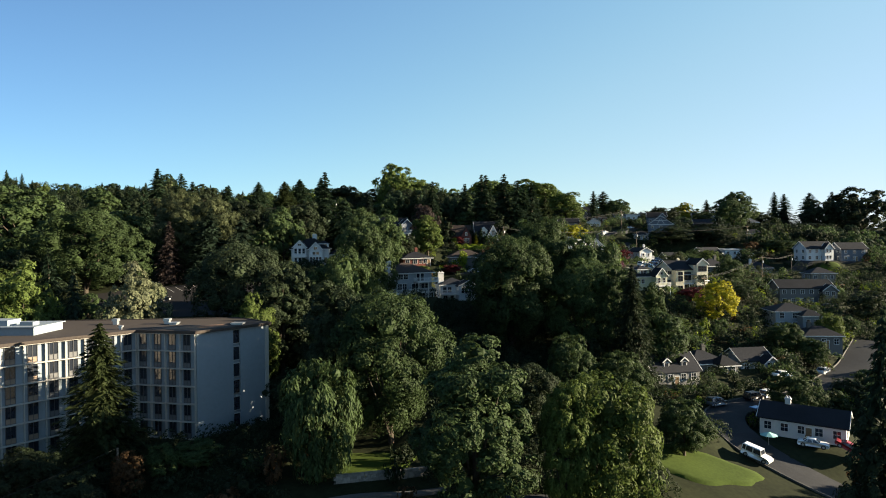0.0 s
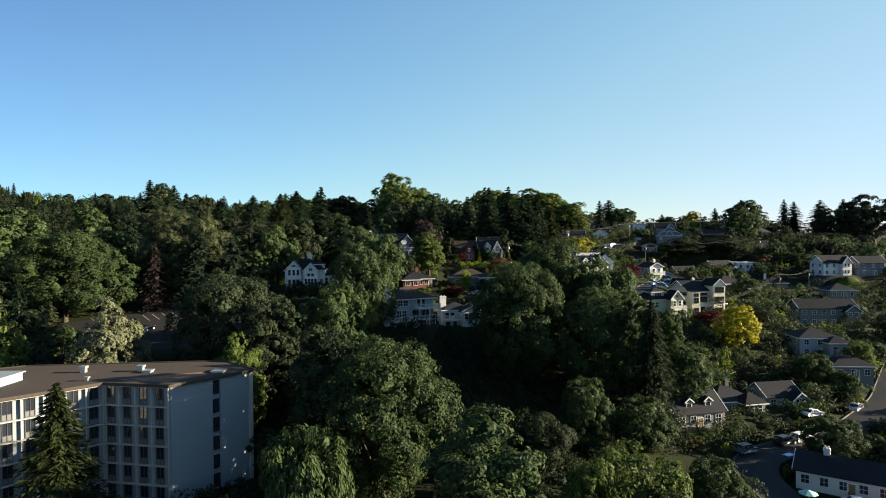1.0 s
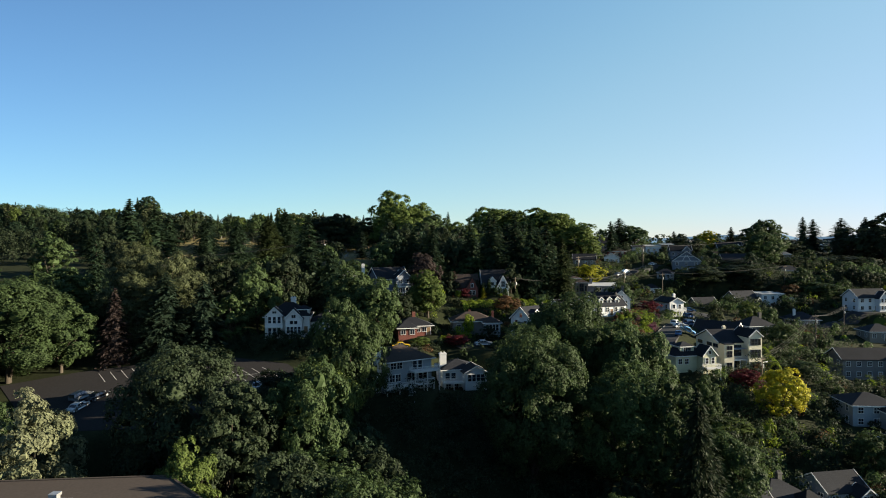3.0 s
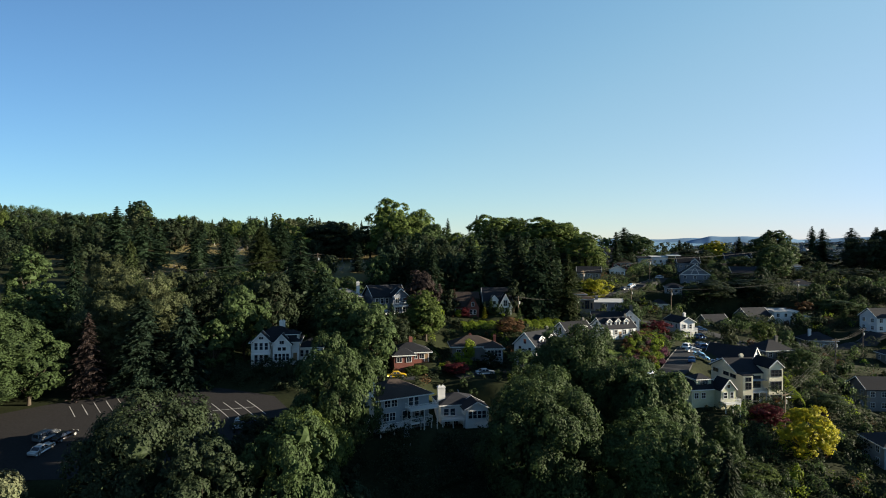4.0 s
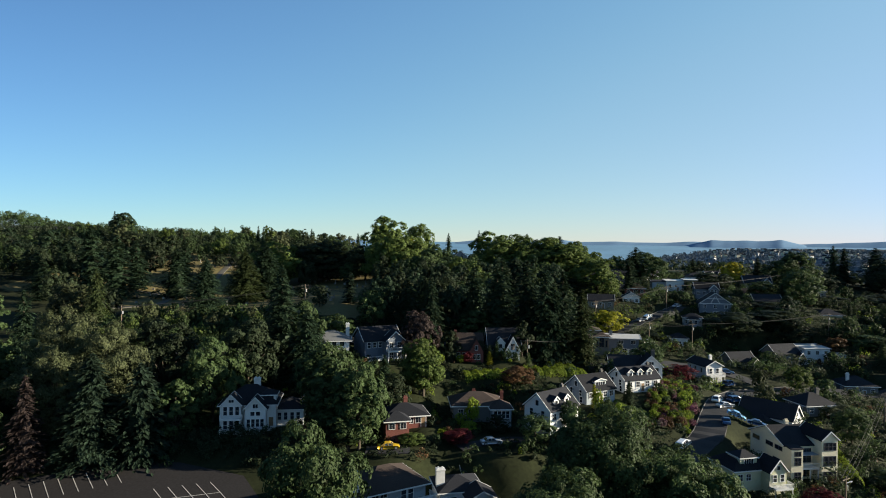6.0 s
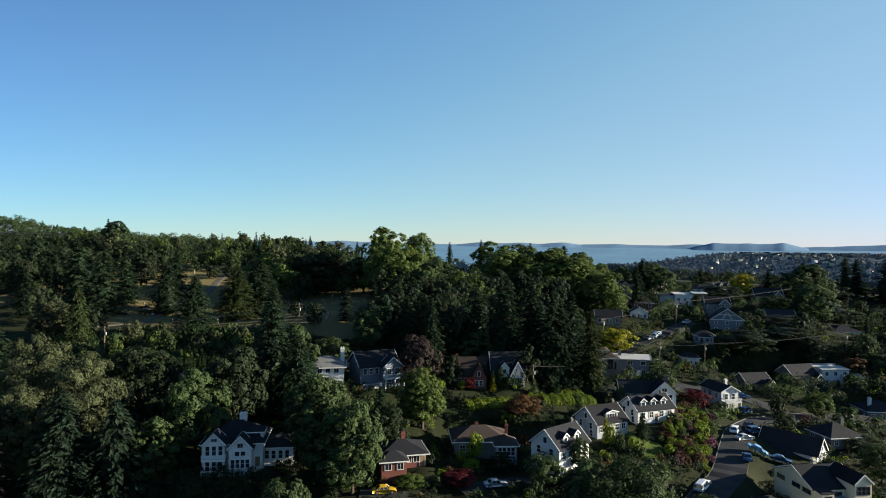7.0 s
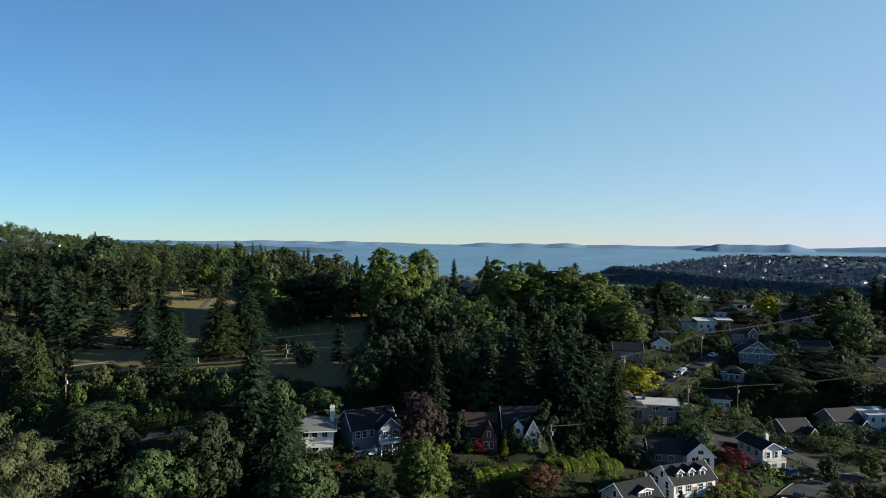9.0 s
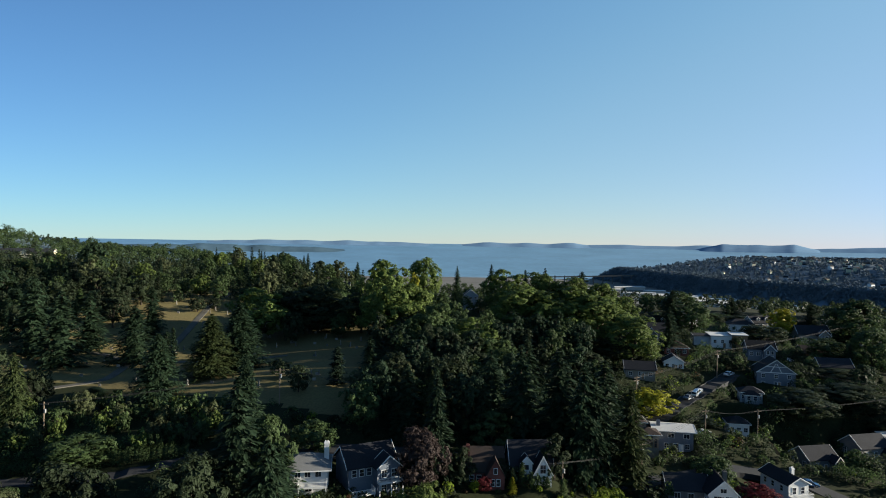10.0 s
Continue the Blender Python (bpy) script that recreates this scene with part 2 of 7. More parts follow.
def bluff_foot(y):
    """How far to the right the foot of the far bluff stands at y."""
    return 562 + 0.46 * np.clip(1590 - y, 0, 700) - 0.14 * np.clip(y - 1750, 0, 600)


def sea_level(r):
    return -31 + 119 * np.clip((r - 2300) / 2550, 0, 1)


def lot_level(y):
    return 20 + 0.16 * (y - 166)


def ground(x, y):
    return float(land(x, y))


# ---- mesh tools ----
def mesh_of(name, verts, faces, material, smooth_faces=False):
    me = bpy.data.meshes.new(name)
    me.from_pydata(np.asarray(verts, float).tolist(), [], np.asarray(faces).tolist() if isinstance(faces, np.ndarray) else faces)
    for m in material if isinstance(material, (list, tuple)) else [material]:
        me.materials.append(m)
    if smooth_faces:
        me.shade_smooth()
    return me


def boxes(name, rows, material):
    """One mesh of boxes given as x0, y0, z0, x1, y1, z1."""
    v, f = [], []
    for x0, y0, z0, x1, y1, z1 in rows:
        b = len(v)
        v += [(x0, y0, z0), (x1, y0, z0), (x1, y1, z0), (x0, y1, z0), (x0, y0, z1), (x1, y0, z1), (x1, y1, z1), (x0, y1, z1)]
        f += [(b, b + 3, b + 2, b + 1), (b + 4, b + 5, b + 6, b + 7), (b, b + 1, b + 5, b + 4), (b + 1, b + 2, b + 6, b + 5), (b + 2, b + 3, b + 7, b + 6), (b + 3, b, b + 4, b + 7)]
    return mesh_of(name, v, f, material)


def put(name, me, parent, m=None, label=""):
    """A part: one mesh object under a thing or under a part."""
    ob = new(name, me)
    ob.parent = parent
    if m is not None:
        ob.matrix_basis = m
    if label:
        tagged(ob, label)
    return ob


def thing(name, x, y, z, rot, label, category, group="", scale=None):
    ob = new(name)
    ob.empty_display_size = 0.3
    ob.matrix_basis = pose(x, y, z, 0, 0, rot) @ (Matrix.Diagonal((*scale, 1)) if scale else Matrix())
    return tagged(ob, label, category, group)


def tube(points, radii, sides=7):
    """Vertices and faces of a tapering tube along points."""
    v, f = [], []
    for k, (p, r) in enumerate(zip(points, radii)):
        p = Vector(p)
        way = Vector(points[min(k + 1, len(points) - 1)]) - Vector(points[max(k - 1, 0)])
        q = way.to_track_quat("Z", "Y")
        for s in range(sides):
            a = 2 * math.pi * s / sides
            v.append(tuple(p + q @ Vector((r * math.cos(a), r * math.sin(a), 0))))
        if k:
            b = (k - 1) * sides
            f += [(b + s, b + (s + 1) % sides, b + sides + (s + 1) % sides, b + sides + s) for s in range(sides)]
    f.append(tuple(range(sides - 1, -1, -1)))
    f.append(tuple(range(len(v) - sides, len(v))))
    return v, f


def joined(pieces):
    v, f = [], []
    for pv, pf in pieces:
        b = len(v)
        v += list(pv)
        f += [tuple(i + b for i in face) for face in pf]
    return v, f

# ---- trees: crowns of many small leaf sprays on limbs ----
RNG = np.random.default_rng(7)


def sprays(name, p, nrm, size, long=1.0, along=None, core=None):
    """A mesh of leaf sprays: a small bent diamond at each point, facing about nrm."""
    k = len(p)
    nrm = nrm / np.linalg.norm(nrm, axis=1, keepdims=True)
    t = RNG.normal(size=(k, 3)) if along is None else along + RNG.normal(size=(k, 3)) * 0.15
    t = t - (t * nrm).sum(1, keepdims=True) * nrm
    t /= np.linalg.norm(t, axis=1, keepdims=True) + 1e-9
    b = np.cross(nrm, t)
    s = (size * RNG.uniform(0.6, 1.35, (k, 1)))
    v = np.stack([p - t * s * long, p - b * s * 0.62 + nrm * s * 0.2, p + t * s * long, p + b * s * 0.62 + nrm * s * 0.2], 1).reshape(-1, 3)
    f = np.arange(4 * k).reshape(-1, 4)
    if core is not None:
        cv, cf = core
        f = f.tolist() + [tuple(i + len(v) for i in face) for face in cf]
        v = np.vstack([v, cv])
    return mesh_of(name, v, f, GREEN)


def clumps(c, radii, flat=1.0):
    """Inner foliage: a rough closed clump of twigs and leaves at each centre, which keeps the light out of the crown."""
    ring, rows = 8, 5
    v, f = [], []
    for p, r in zip(c, radii):
        b = len(v)
        v.append((p[0], p[1], p[2] - r * flat))
        for j in range(1, rows):
            th = math.pi * (1 - j / rows)
            for k in range(ring):
                a = 2 * math.pi * (k + 0.5 * (j % 2)) / ring
                q = r * RNG.uniform(0.78, 1.12)
                v.append((p[0] + q * math.sin(th) * math.cos(a), p[1] + q * math.sin(th) * math.sin(a), p[2] + q * math.cos(th) * flat))
        v.append((p[0], p[1], p[2] + r * flat))
        last = b + 1 + (rows - 1) * ring
        for k in range(ring):
            m = (k + 1) % ring
            f.append((b, b + 1 + m, b + 1 + k))
            f += [(b + 1 + j * ring + k, b + 1 + j * ring + m, b + 1 + (j + 1) * ring + m, b + 1 + (j + 1) * ring + k) for j in range(rows - 2)]
            f.append((last - ring + k, last - ring + m, last))
    return np.array(v), f


def unit(k):
    d = RNG.normal(size=(k, 3))
    return d / np.linalg.norm(d, axis=1, keepdims=True)


def broad_crown(name, h, r, base, n, lobes, size, weep=0.0, ragged=0.18, tufts=10):
    """A crown in three steps: large lobes, leaf tufts on each lobe, and sprays on each tuft."""
    mid, rz = (h + base) / 2, (h - base) / 2
    i = np.arange(lobes) + 0.5
    th = np.arccos(1 - 2 * i / lobes)
    ph = 2.399963 * i
    d = np.stack([np.sin(th) * np.cos(ph), np.sin(th) * np.sin(ph), np.cos(th)], 1) + RNG.normal(size=(lobes, 3)) * 0.2
    d /= np.linalg.norm(d, axis=1, keepdims=True)
    c = d * (0.62 + RNG.uniform(-ragged, ragged, (lobes, 1)) * 0.65) * np.array([r, r, rz]) + np.array([0, 0, mid])
    lr = r * RNG.uniform(0.30, 0.42, lobes) * (14.0 / max(lobes, 8)) ** 0.25
    c, lr = np.vstack([c, [[0, 0, mid]]]), np.append(lr, min(r, rz) * 0.6)
    count = (lobes + 1) * tufts
    pick = RNG.choice(lobes + 1, count, p=lr**2 / (lr**2).sum())
    out = c[pick] - np.array([0, 0, mid - rz * 0.2])
    out /= np.linalg.norm(out, axis=1, keepdims=True) + 1e-6
    way = unit(count) + out * 0.8 + np.array([0, 0, 0.15])
    way /= np.linalg.norm(way, axis=1, keepdims=True)
    tc = c[pick] + way * (lr[pick] * RNG.uniform(0.75, 1.08, count))[:, None]
    tr = r * RNG.uniform(0.10, 0.18, count) * (160.0 / count) ** 0.2
    pick = RNG.choice(count, n, p=tr**2 / (tr**2).sum())
    dirs = unit(n) + way[pick] * 0.7 + np.array([0, 0, 0.35])
    dirs /= np.linalg.norm(dirs, axis=1, keepdims=True)
    p = tc[pick] + dirs * (tr[pick] * RNG.uniform(0.55, 1.15, n))[:, None]
    p[:, 2] -= weep * RNG.uniform(0, 1, n) ** 1.5 * lr.mean()
    return sprays(name, p, dirs + way[pick] * 0.5 + unit(n) * 0.35, size, 1.0 + weep * 0.4, np.tile([0, 0, -1.0], (n, 1)) if weep else None, clumps(c, lr * (0.46 if weep < 1 else 0.36))), c, lr


def broad_trunk(name, h, r, base, c, thick):
    bits = [tube([(0, 0, -1.5), (0.05, 0, base * 0.6), (0.12, 0.1, base + (h - base) * 0.35), (0, 0, h * 0.82)], [thick * 1.25, thick, thick * 0.7, thick * 0.15])]
    for k in RNG.choice(len(c), min(8, len(c)), replace=False):
        z0 = base * 0.75 + RNG.uniform(0, 0.25) * (h - base)
        p = c[k]
        bits.append(tube([(0, 0, z0), (p[0] * 0.5, p[1] * 0.5, (z0 + p[2]) / 2 + 0.4), tuple(p)], [thick * 0.5, thick * 0.3, thick * 0.08], 5))
    return mesh_of(name, *joined(bits), BARK, True)


def conifer_crown(name, h, r, base, whorls, per, cards, size, power=0.85, droop=0.35):
    p, n, a = [], [], []
    for w in range(whorls):
        q = w / (whorls - 1)
        z = base + (h - base) * (q**0.92) * 0.985
        reach = r * (1 - q) ** power + 0.12
        for b in range(per):
            ang = RNG.uniform(0, 2 * math.pi)
            long = reach * RNG.uniform(0.62, 1.14)
            count = max(3, int(cards * (0.25 + long / r)))
            s = RNG.uniform(0.12, 1, count)
            side = RNG.normal(size=count) * 0.20 * long * (1.1 - s)
            dz = -droop * long * s**1.4 + RNG.normal(size=count) * 0.06 * long + 0.10 * long * s
            ca, sa = math.cos(ang), math.sin(ang)
            p.append(np.stack([ca * long * s - sa * side, sa * long * s + ca * side, z + dz], 1))
            n.append(np.stack([np.full(count, ca * 0.45), np.full(count, sa * 0.45), np.ones(count)], 1) + unit(count) * 0.55)
            a.append(np.tile([ca, sa, -droop], (count, 1)))
    hearts = [(0, 0, base + (h - base) * q) for q in np.linspace(0.06, 0.9, 9)]
    core = clumps(hearts, [0.42 * r * (1 - q) ** power + 0.05 for q in np.linspace(0.06, 0.9, 9)])
    return sprays(name, np.vstack(p), np.vstack(n), size, 1.5, np.vstack(a), core)


def cone_trunk(name, h, thick):
    bits = [tube([(0, 0, -1.5), (0, 0, h * 0.5), (0, 0, h * 0.985)], [thick * 1.15, thick * 0.6, 0.03])]
    for k in range(10):
        a, z = RNG.uniform(0, 6.28), h * RNG.uniform(0.1, 0.7)
        long = (1 - z / h) * h * 0.18
        bits.append(tube([(0, 0, z), (math.cos(a) * long, math.sin(a) * long, z - 0.25 * long)], [thick * 0.2, 0.02], 4))
    return mesh_of(name, *joined(bits), BARK, True)


KINDS = {}


def broad(key, h, r, base, n, lobes, size, thick, weep=0.0, ragged=0.18, tufts=10):
    crown, c, lr = broad_crown(key + "_crown", h, r, base, n, lobes, size, weep, ragged, tufts)
    KINDS[key] = (h, r, crown, broad_trunk(key + "_trunk", h, r, base, c, thick))


def conifer(key, h, r, base, whorls, per, cards, size, power=0.85, droop=0.35, thick=0.4):
    KINDS[key] = (h, r, conifer_crown(key + "_crown", h, r, base, whorls, per, cards, size, power, droop), cone_trunk(key + "_trunk", h, thick))


for n_, key in enumerate("abc"):
    broad("near_" + key, 16, 7.0, 0.3, 18000, 20 + 6 * n_, 0.225, 0.40, tufts=22)
    broad("near_t" + key, 23, 6.4, 0.6, 21000, 34 + 6 * n_, 0.22, 0.40, tufts=17)
    broad("mid_" + key, 14, 5.5, 0.4, 6400, 16 + 5 * n_, 0.27, 0.32, tufts=12)
    broad("mid_t" + key, 20, 5.2, 0.5, 7600, 24 + 5 * n_, 0.27, 0.32, tufts=10)
    broad("far_" + key, 12, 5.0, 0.4, 3500, 12 + 4 * n_, 0.28, 0.28, tufts=8)
    broad("far_t" + key, 16, 4.4, 0.4, 3800, 18 + 4 * n_, 0.28, 0.28, tufts=6)
for n_, key in enumerate("ab"):
    broad("big_" + key, 26, 11.0, 0.4, 32000, 40 + 8 * n_, 0.24, 0.55, tufts=22)
broad("oval", 15, 4.2, 0.5, 6000, 30, 0.26, 0.3, 0.0, 0.10, 10)
broad("plume", 18, 6.0, 0.6, 26000, 60, 0.135, 0.4, 0.30, 0.36, 14)
broad("weeping", 13, 4.6, 0.2, 15000, 26, 0.18, 0.35, 1.6, 0.2, 9)
broad("shrub_a", 2.4, 1.6, 0.0, 420, 9, 0.2, 0.06, tufts=6)
broad("shrub_b", 2.0, 1.8, 0.0, 420, 12, 0.2, 0.06, 0.0, 0.3, 5)
broad("ball", 2.6, 1.5, 0.1, 950, 30, 0.12, 0.07, 0.0, 0.03, 4)
conifer("fir_near", 18, 4.6, 0.6, 36, 13, 26, 0.21, 0.75)
conifer("fir_a", 18, 4.2, 0.6, 28, 9, 13, 0.30)
conifer("fir_b", 20, 3.6, 1.2, 30, 8, 12, 0.30, 0.75, 0.45)
conifer("cedar", 16, 4.8, 0.3, 28, 10, 13, 0.30, 0.62, 0.55)
conifer("spruce_far", 17, 3.6, 0.4, 16, 6, 7, 0.52)
conifer("cypress", 13, 2.0, 0.2, 28, 8, 10, 0.24, 0.42, 0.15)

NAMES = {"near": "maple_tree", "big": "maple_tree", "mid": "maple_tree", "far": "broadleaf_tree", "far_c": "alder_tree", "far_tc": "alder_tree", "oval": "hornbeam_tree", "plume": "poplar_tree", "weeping": "weeping_willow", "shrub": "shrub",
         "ball": "clipped_shrub", "fir": "fir_tree", "cedar": "cedar_tree", "spruce": "spruce_tree", "cypress": "cypress_tree"}
TREE_WORDS = {"maple_tree": "broad maple with a lobed {} crown on the slope", "broadleaf_tree": "rounded {} broadleaf tree on the wooded hill", "alder_tree": "leafy {} alder tree on the hillside", "hornbeam_tree": "tall egg-shaped {} tree with dense foliage",
              "poplar_tree": "tall feathery {} poplar tree beside the wood", "weeping_willow": "weeping {} tree with hanging strands on the lawn", "shrub": "loose {} garden shrub beside the houses",
              "clipped_shrub": "round clipped {} garden shrub", "fir_tree": "tall {} fir tree with drooping branches", "cedar_tree": "broad {} cedar with hanging branches",
              "spruce_tree": "slim {} spruce on the ridge", "cypress_tree": "narrow {} columnar cypress"}
TONES = {"leaf_green": "green", "leaf_bright": "bright green", "leaf_deep": "dark green", "leaf_olive": "pale olive green", "needles_fir": "dark green", "needles_blue": "blue-green", "needles_cedar": "yellowish green",
         "needles_dead": "reddish brown", "leaf_yellow": "golden yellow", "leaf_lime": "yellow-green", "leaf_red": "dark red", "leaf_rust": "rusty brown", "blossom_cream": "cream-blossomed", "blossom_pink": "pink-flowering", "leaf_hedge": "light green"}
TRUNKS = []


def tree(kind, x, y, h, r, material, z=None, bark=None):
    """A tree of that kind, h metres high and r metres in radius, standing on the ground."""
    if kind[:4] in ("near", "mid_", "far_") and h / r > 3.0:
        kind = kind[:-1] + "t" + kind[-1]
    hh, rr, crown, trunk = KINDS[kind]
    name = NAMES[kind if kind in NAMES else kind.split("_")[0]]
    z = ground(x, y) if z is None else z
    ob = thing(name, x, y, z, (x * 37 + y * 53) % 360, TREE_WORDS[name].format(TONES[material.name]), "shrub" if "shrub" in name else "tree", scale=(r / rr, r / rr, h / hh))
    c = put("crown", crown, ob)
    c.material_slots[0].link = "OBJECT"
    c.material_slots[0].material = material
    t = put("trunk", trunk, ob)
    if bark:
        t.material_slots[0].link = "OBJECT"
        t.material_slots[0].material = bark
    TRUNKS.append((x, y, r))
    return ob

# ---- streets, benched into the slope ----
ROADS = {"low": [(88, 70), (70, 82), (58.5, 90), (52.4, 99), (50.0, 108), (52, 115), (60, 120), (76, 127), (98, 145), (116, 166)],
         "spur": [(35, 112), (46, 113)],
         "middle": [(46, 186), (53, 194), (61, 202), (67, 213), (76, 229), (86, 240), (104, 250), (135, 256), (175, 262)],
         "upper": [(-40, 240), (0, 245), (26, 246), (43, 247), (58, 256), (74, 266), (92, 264), (102, 250)],
         "high": [(52, 283), (64, 290), (74, 301), (90, 315), (102, 326)],
         "lane": [(-110, 226), (-88, 229), (-72, 231), (-56, 238)],
         "drive": [(3, 189), (14, 195), (22, 194)],
         "pad": [(-16, 186), (-7, 186.5)]}
for key_, half_ in (("high", 3.6), ("middle", 4.2), ("drive", 2.8), ("pad", 3.2), ("lane", 3.2)):
    line_ = [(a[0] + (b[0] - a[0]) * q, a[1] + (b[1] - a[1]) * q) for a, b in zip(ROADS[key_], ROADS[key_][1:]) for q in (0.0, 0.33, 0.67)] + [ROADS[key_][-1]]
    levels_ = [float(land(x, y)) for x, y in line_]
    PADS.extend((x, y, half_, z) for (x, y), z in zip(line_, levels_))

# ---- level places for buildings, roads and the car park ----
for site in [(-43, 193, 9, 26.0), (-10, 166, 8, 18.6), (4, 174, 6, 17.2), (-9, 198, 7, 25.7), (8, 207, 9, 25.0),
             (26, 201, 7, 25.0), (36.2, 215.6, 7, 27.1)]:
    PADS.append(site)
for site in [(51, 226.6, 7, 27.4), (60, 242, 6, 26.3), (82, 254, 7, 23.9), (51, 273, 7, 29.0), (61, 279, 6, 27.6), (17, 241, 6, 33.6), (7, 240, 5, 32.6), (-18, 231, 8, 34.0),
             (-30, 227, 7, 35.0), (77, 195, 9, 17.0), (61, 183, 6, 18.6)]:
    PADS.append(site)
for site in [(47, 130, 7, 3.0), (58, 138, 6, 4.0), (71, 143, 6, 3.6), (64, 108, 8, -1.5), (121, 206, 11, 11.4), (98, 171, 7, 8.6), (162, 264, 8, 24.2), (177, 266, 7, 23.8),
             (135, 262, 7, 18.0), (107, 284, 9, 21.3), (125, 289, 8, 22.8), (137, 289, 8, 22.1), (100, 229, 8, 20.9), (102, 313, 6, 33.5), (90, 296, 6, 26.8), (40, 104, 5, 1.0)]:
    PADS.append(site)
for site in [(-11.5, 186.3, 6, 23.8), (12, 192.5, 8, 23.6)]:
    PADS.append(site)
for site in [(-60, 112, 22, 3.0), (-35, 100, 9, 3.0), (-15, 86, 8, 2.0)]:
    PADS.append(site)

# ---- ground, one sheet to the horizon ----
def spread(lo, hi, step, far, grow):
    """Grid lines: even steps from lo to hi, growing steps out to far on both sides."""
    mid = list(np.arange(lo, hi + 0.01, step))
    up, s = [hi], step
    while up[-1] < far:
        s *= grow
        up.append(up[-1] + s)
    down, s = [lo], step
    while down[-1] > -far:
        s *= grow
        down.append(down[-1] - s)
    return np.array(down[:0:-1] + mid + up[1:])


gx, gy = spread(-130, 200, 2.5, 4700, 1.09), spread(60, 340, 2.5, 4750, 1.06)
gy = gy[gy > -1500]
mx, my = np.meshgrid(gx, gy)
mz = land(mx, my)
rows_, cols_ = mx.shape
idx = np.arange(rows_ * cols_).reshape(rows_, cols_)
quads = np.stack([idx[:-1, :-1], idx[:-1, 1:], idx[1:, 1:], idx[1:, :-1]], -1).reshape(-1, 4)
ground_mesh = mesh_of("ground", np.stack([mx, my, mz], -1).reshape(-1, 3), quads, [SOIL, LAWN, DRY, FLAT, HAZY_WOODLAND], True)
qx, qy = (mx[:-1, :-1] + mx[1:, 1:]).ravel() / 2, (my[:-1, :-1] + my[1:, 1:]).ravel() / 2
qz = (mz[:-1, :-1] + mz[1:, 1:]).ravel() / 2
kind_ = np.zeros(len(qx), int)
kind_[(qx > -175) & (qx < -28) & (qy > 252) & (qy < 440) & (qy > 300 - (qx + 175) * 0.3)] = 2
kind_[(qz < -24) & (qy > 700)] = 3
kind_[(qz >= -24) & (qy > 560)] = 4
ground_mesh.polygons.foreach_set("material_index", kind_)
tagged(new("ground", ground_mesh), "hillside ground with scrub, lawns and dry cemetery grass", "ground", kind="structure")

rr_, aa_ = np.geomspace(1950, 4850, 40), np.linspace(radians(-80), radians(80), 60)
ra, an = np.meshgrid(rr_, aa_)
wv = np.stack([ra * np.sin(an), 100 + ra * np.cos(an), sea_level(ra)], -1).reshape(-1, 3)
wi = np.arange(len(wv)).reshape(ra.shape)
tagged(new("water", mesh_of("water", wv, np.stack([wi[:-1, :-1], wi[1:, :-1], wi[1:, 1:], wi[:-1, 1:]], -1).reshape(-1, 4), WATER, True)), "wide blue sea bay under a clear sky", "water", kind="structure")


def shore(a0, a1, r, top, seed, material=HAZY_FARHILL):
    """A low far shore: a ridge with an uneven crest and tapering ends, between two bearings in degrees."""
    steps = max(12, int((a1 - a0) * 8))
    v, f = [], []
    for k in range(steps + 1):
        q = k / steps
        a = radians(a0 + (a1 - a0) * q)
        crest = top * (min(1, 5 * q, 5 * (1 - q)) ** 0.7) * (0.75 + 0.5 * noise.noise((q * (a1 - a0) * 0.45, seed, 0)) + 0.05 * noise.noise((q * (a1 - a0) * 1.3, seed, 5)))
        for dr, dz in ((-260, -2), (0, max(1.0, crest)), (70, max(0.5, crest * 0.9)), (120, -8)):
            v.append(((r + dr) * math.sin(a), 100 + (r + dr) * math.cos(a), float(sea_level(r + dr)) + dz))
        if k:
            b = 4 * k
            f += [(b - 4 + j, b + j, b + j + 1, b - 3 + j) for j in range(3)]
    tagged(new("distant_shore", mesh_of("distant_shore", v, f, material, True)), "low wooded shore across the bay, haze blue in its colour", "hills", kind="structure")


shore(-40, -10, 3800, 34, 1.3, HAZY_NEARSHORE)
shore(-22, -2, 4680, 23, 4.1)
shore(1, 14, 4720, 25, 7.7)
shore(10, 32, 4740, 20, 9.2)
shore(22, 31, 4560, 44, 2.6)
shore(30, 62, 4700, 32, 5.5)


def strip(name, points, half, material, lift=0.12, label="", category="road", parent=None, offset=0.0):
    """A paved strip laid on the ground along points, with sides going into the ground."""
    pts = [Vector((x, y)) for x, y in points]
    fine = [pts[0]]
    for a, b in zip(pts, pts[1:]):
        steps = max(1, int((b - a).length / 2.0))
        fine += [a.lerp(b, (k + 1) / steps) for k in range(steps)]
    for _ in range(6):
        fine = [fine[0]] + [(a + b * 2 + c) / 4 for a, b, c in zip(fine, fine[1:], fine[2:])] + [fine[-1]]
    v, f = [], []
    for k, p in enumerate(fine):
        way = (fine[min(k + 1, len(fine) - 1)] - fine[max(k - 1, 0)]).normalized()
        side = Vector((-way.y, way.x))
        zs = max(ground(*(p + side * (s * half + offset))) for s in (-1, -0.5, 0, 0.5, 1)) + lift
        zs = zs if lift < 0.5 else ground(*p) + lift
        for s, dz in ((-1, -1.5), (-1, 0), (0, 0.03), (1, 0), (1, -1.5)):
            q = p + side * (s * half + offset)
            v.append((q.x, q.y, zs + dz))
        if k:
            b = 5 * k
            f += [(b - 5 + j, b - 4 + j, b + j + 1, b + j) for j in range(4)]
    me = mesh_of(name, v, f, material)
    if parent:
        return put(name, me, parent)
    return tagged(new(name, me), label, category, kind="structure")


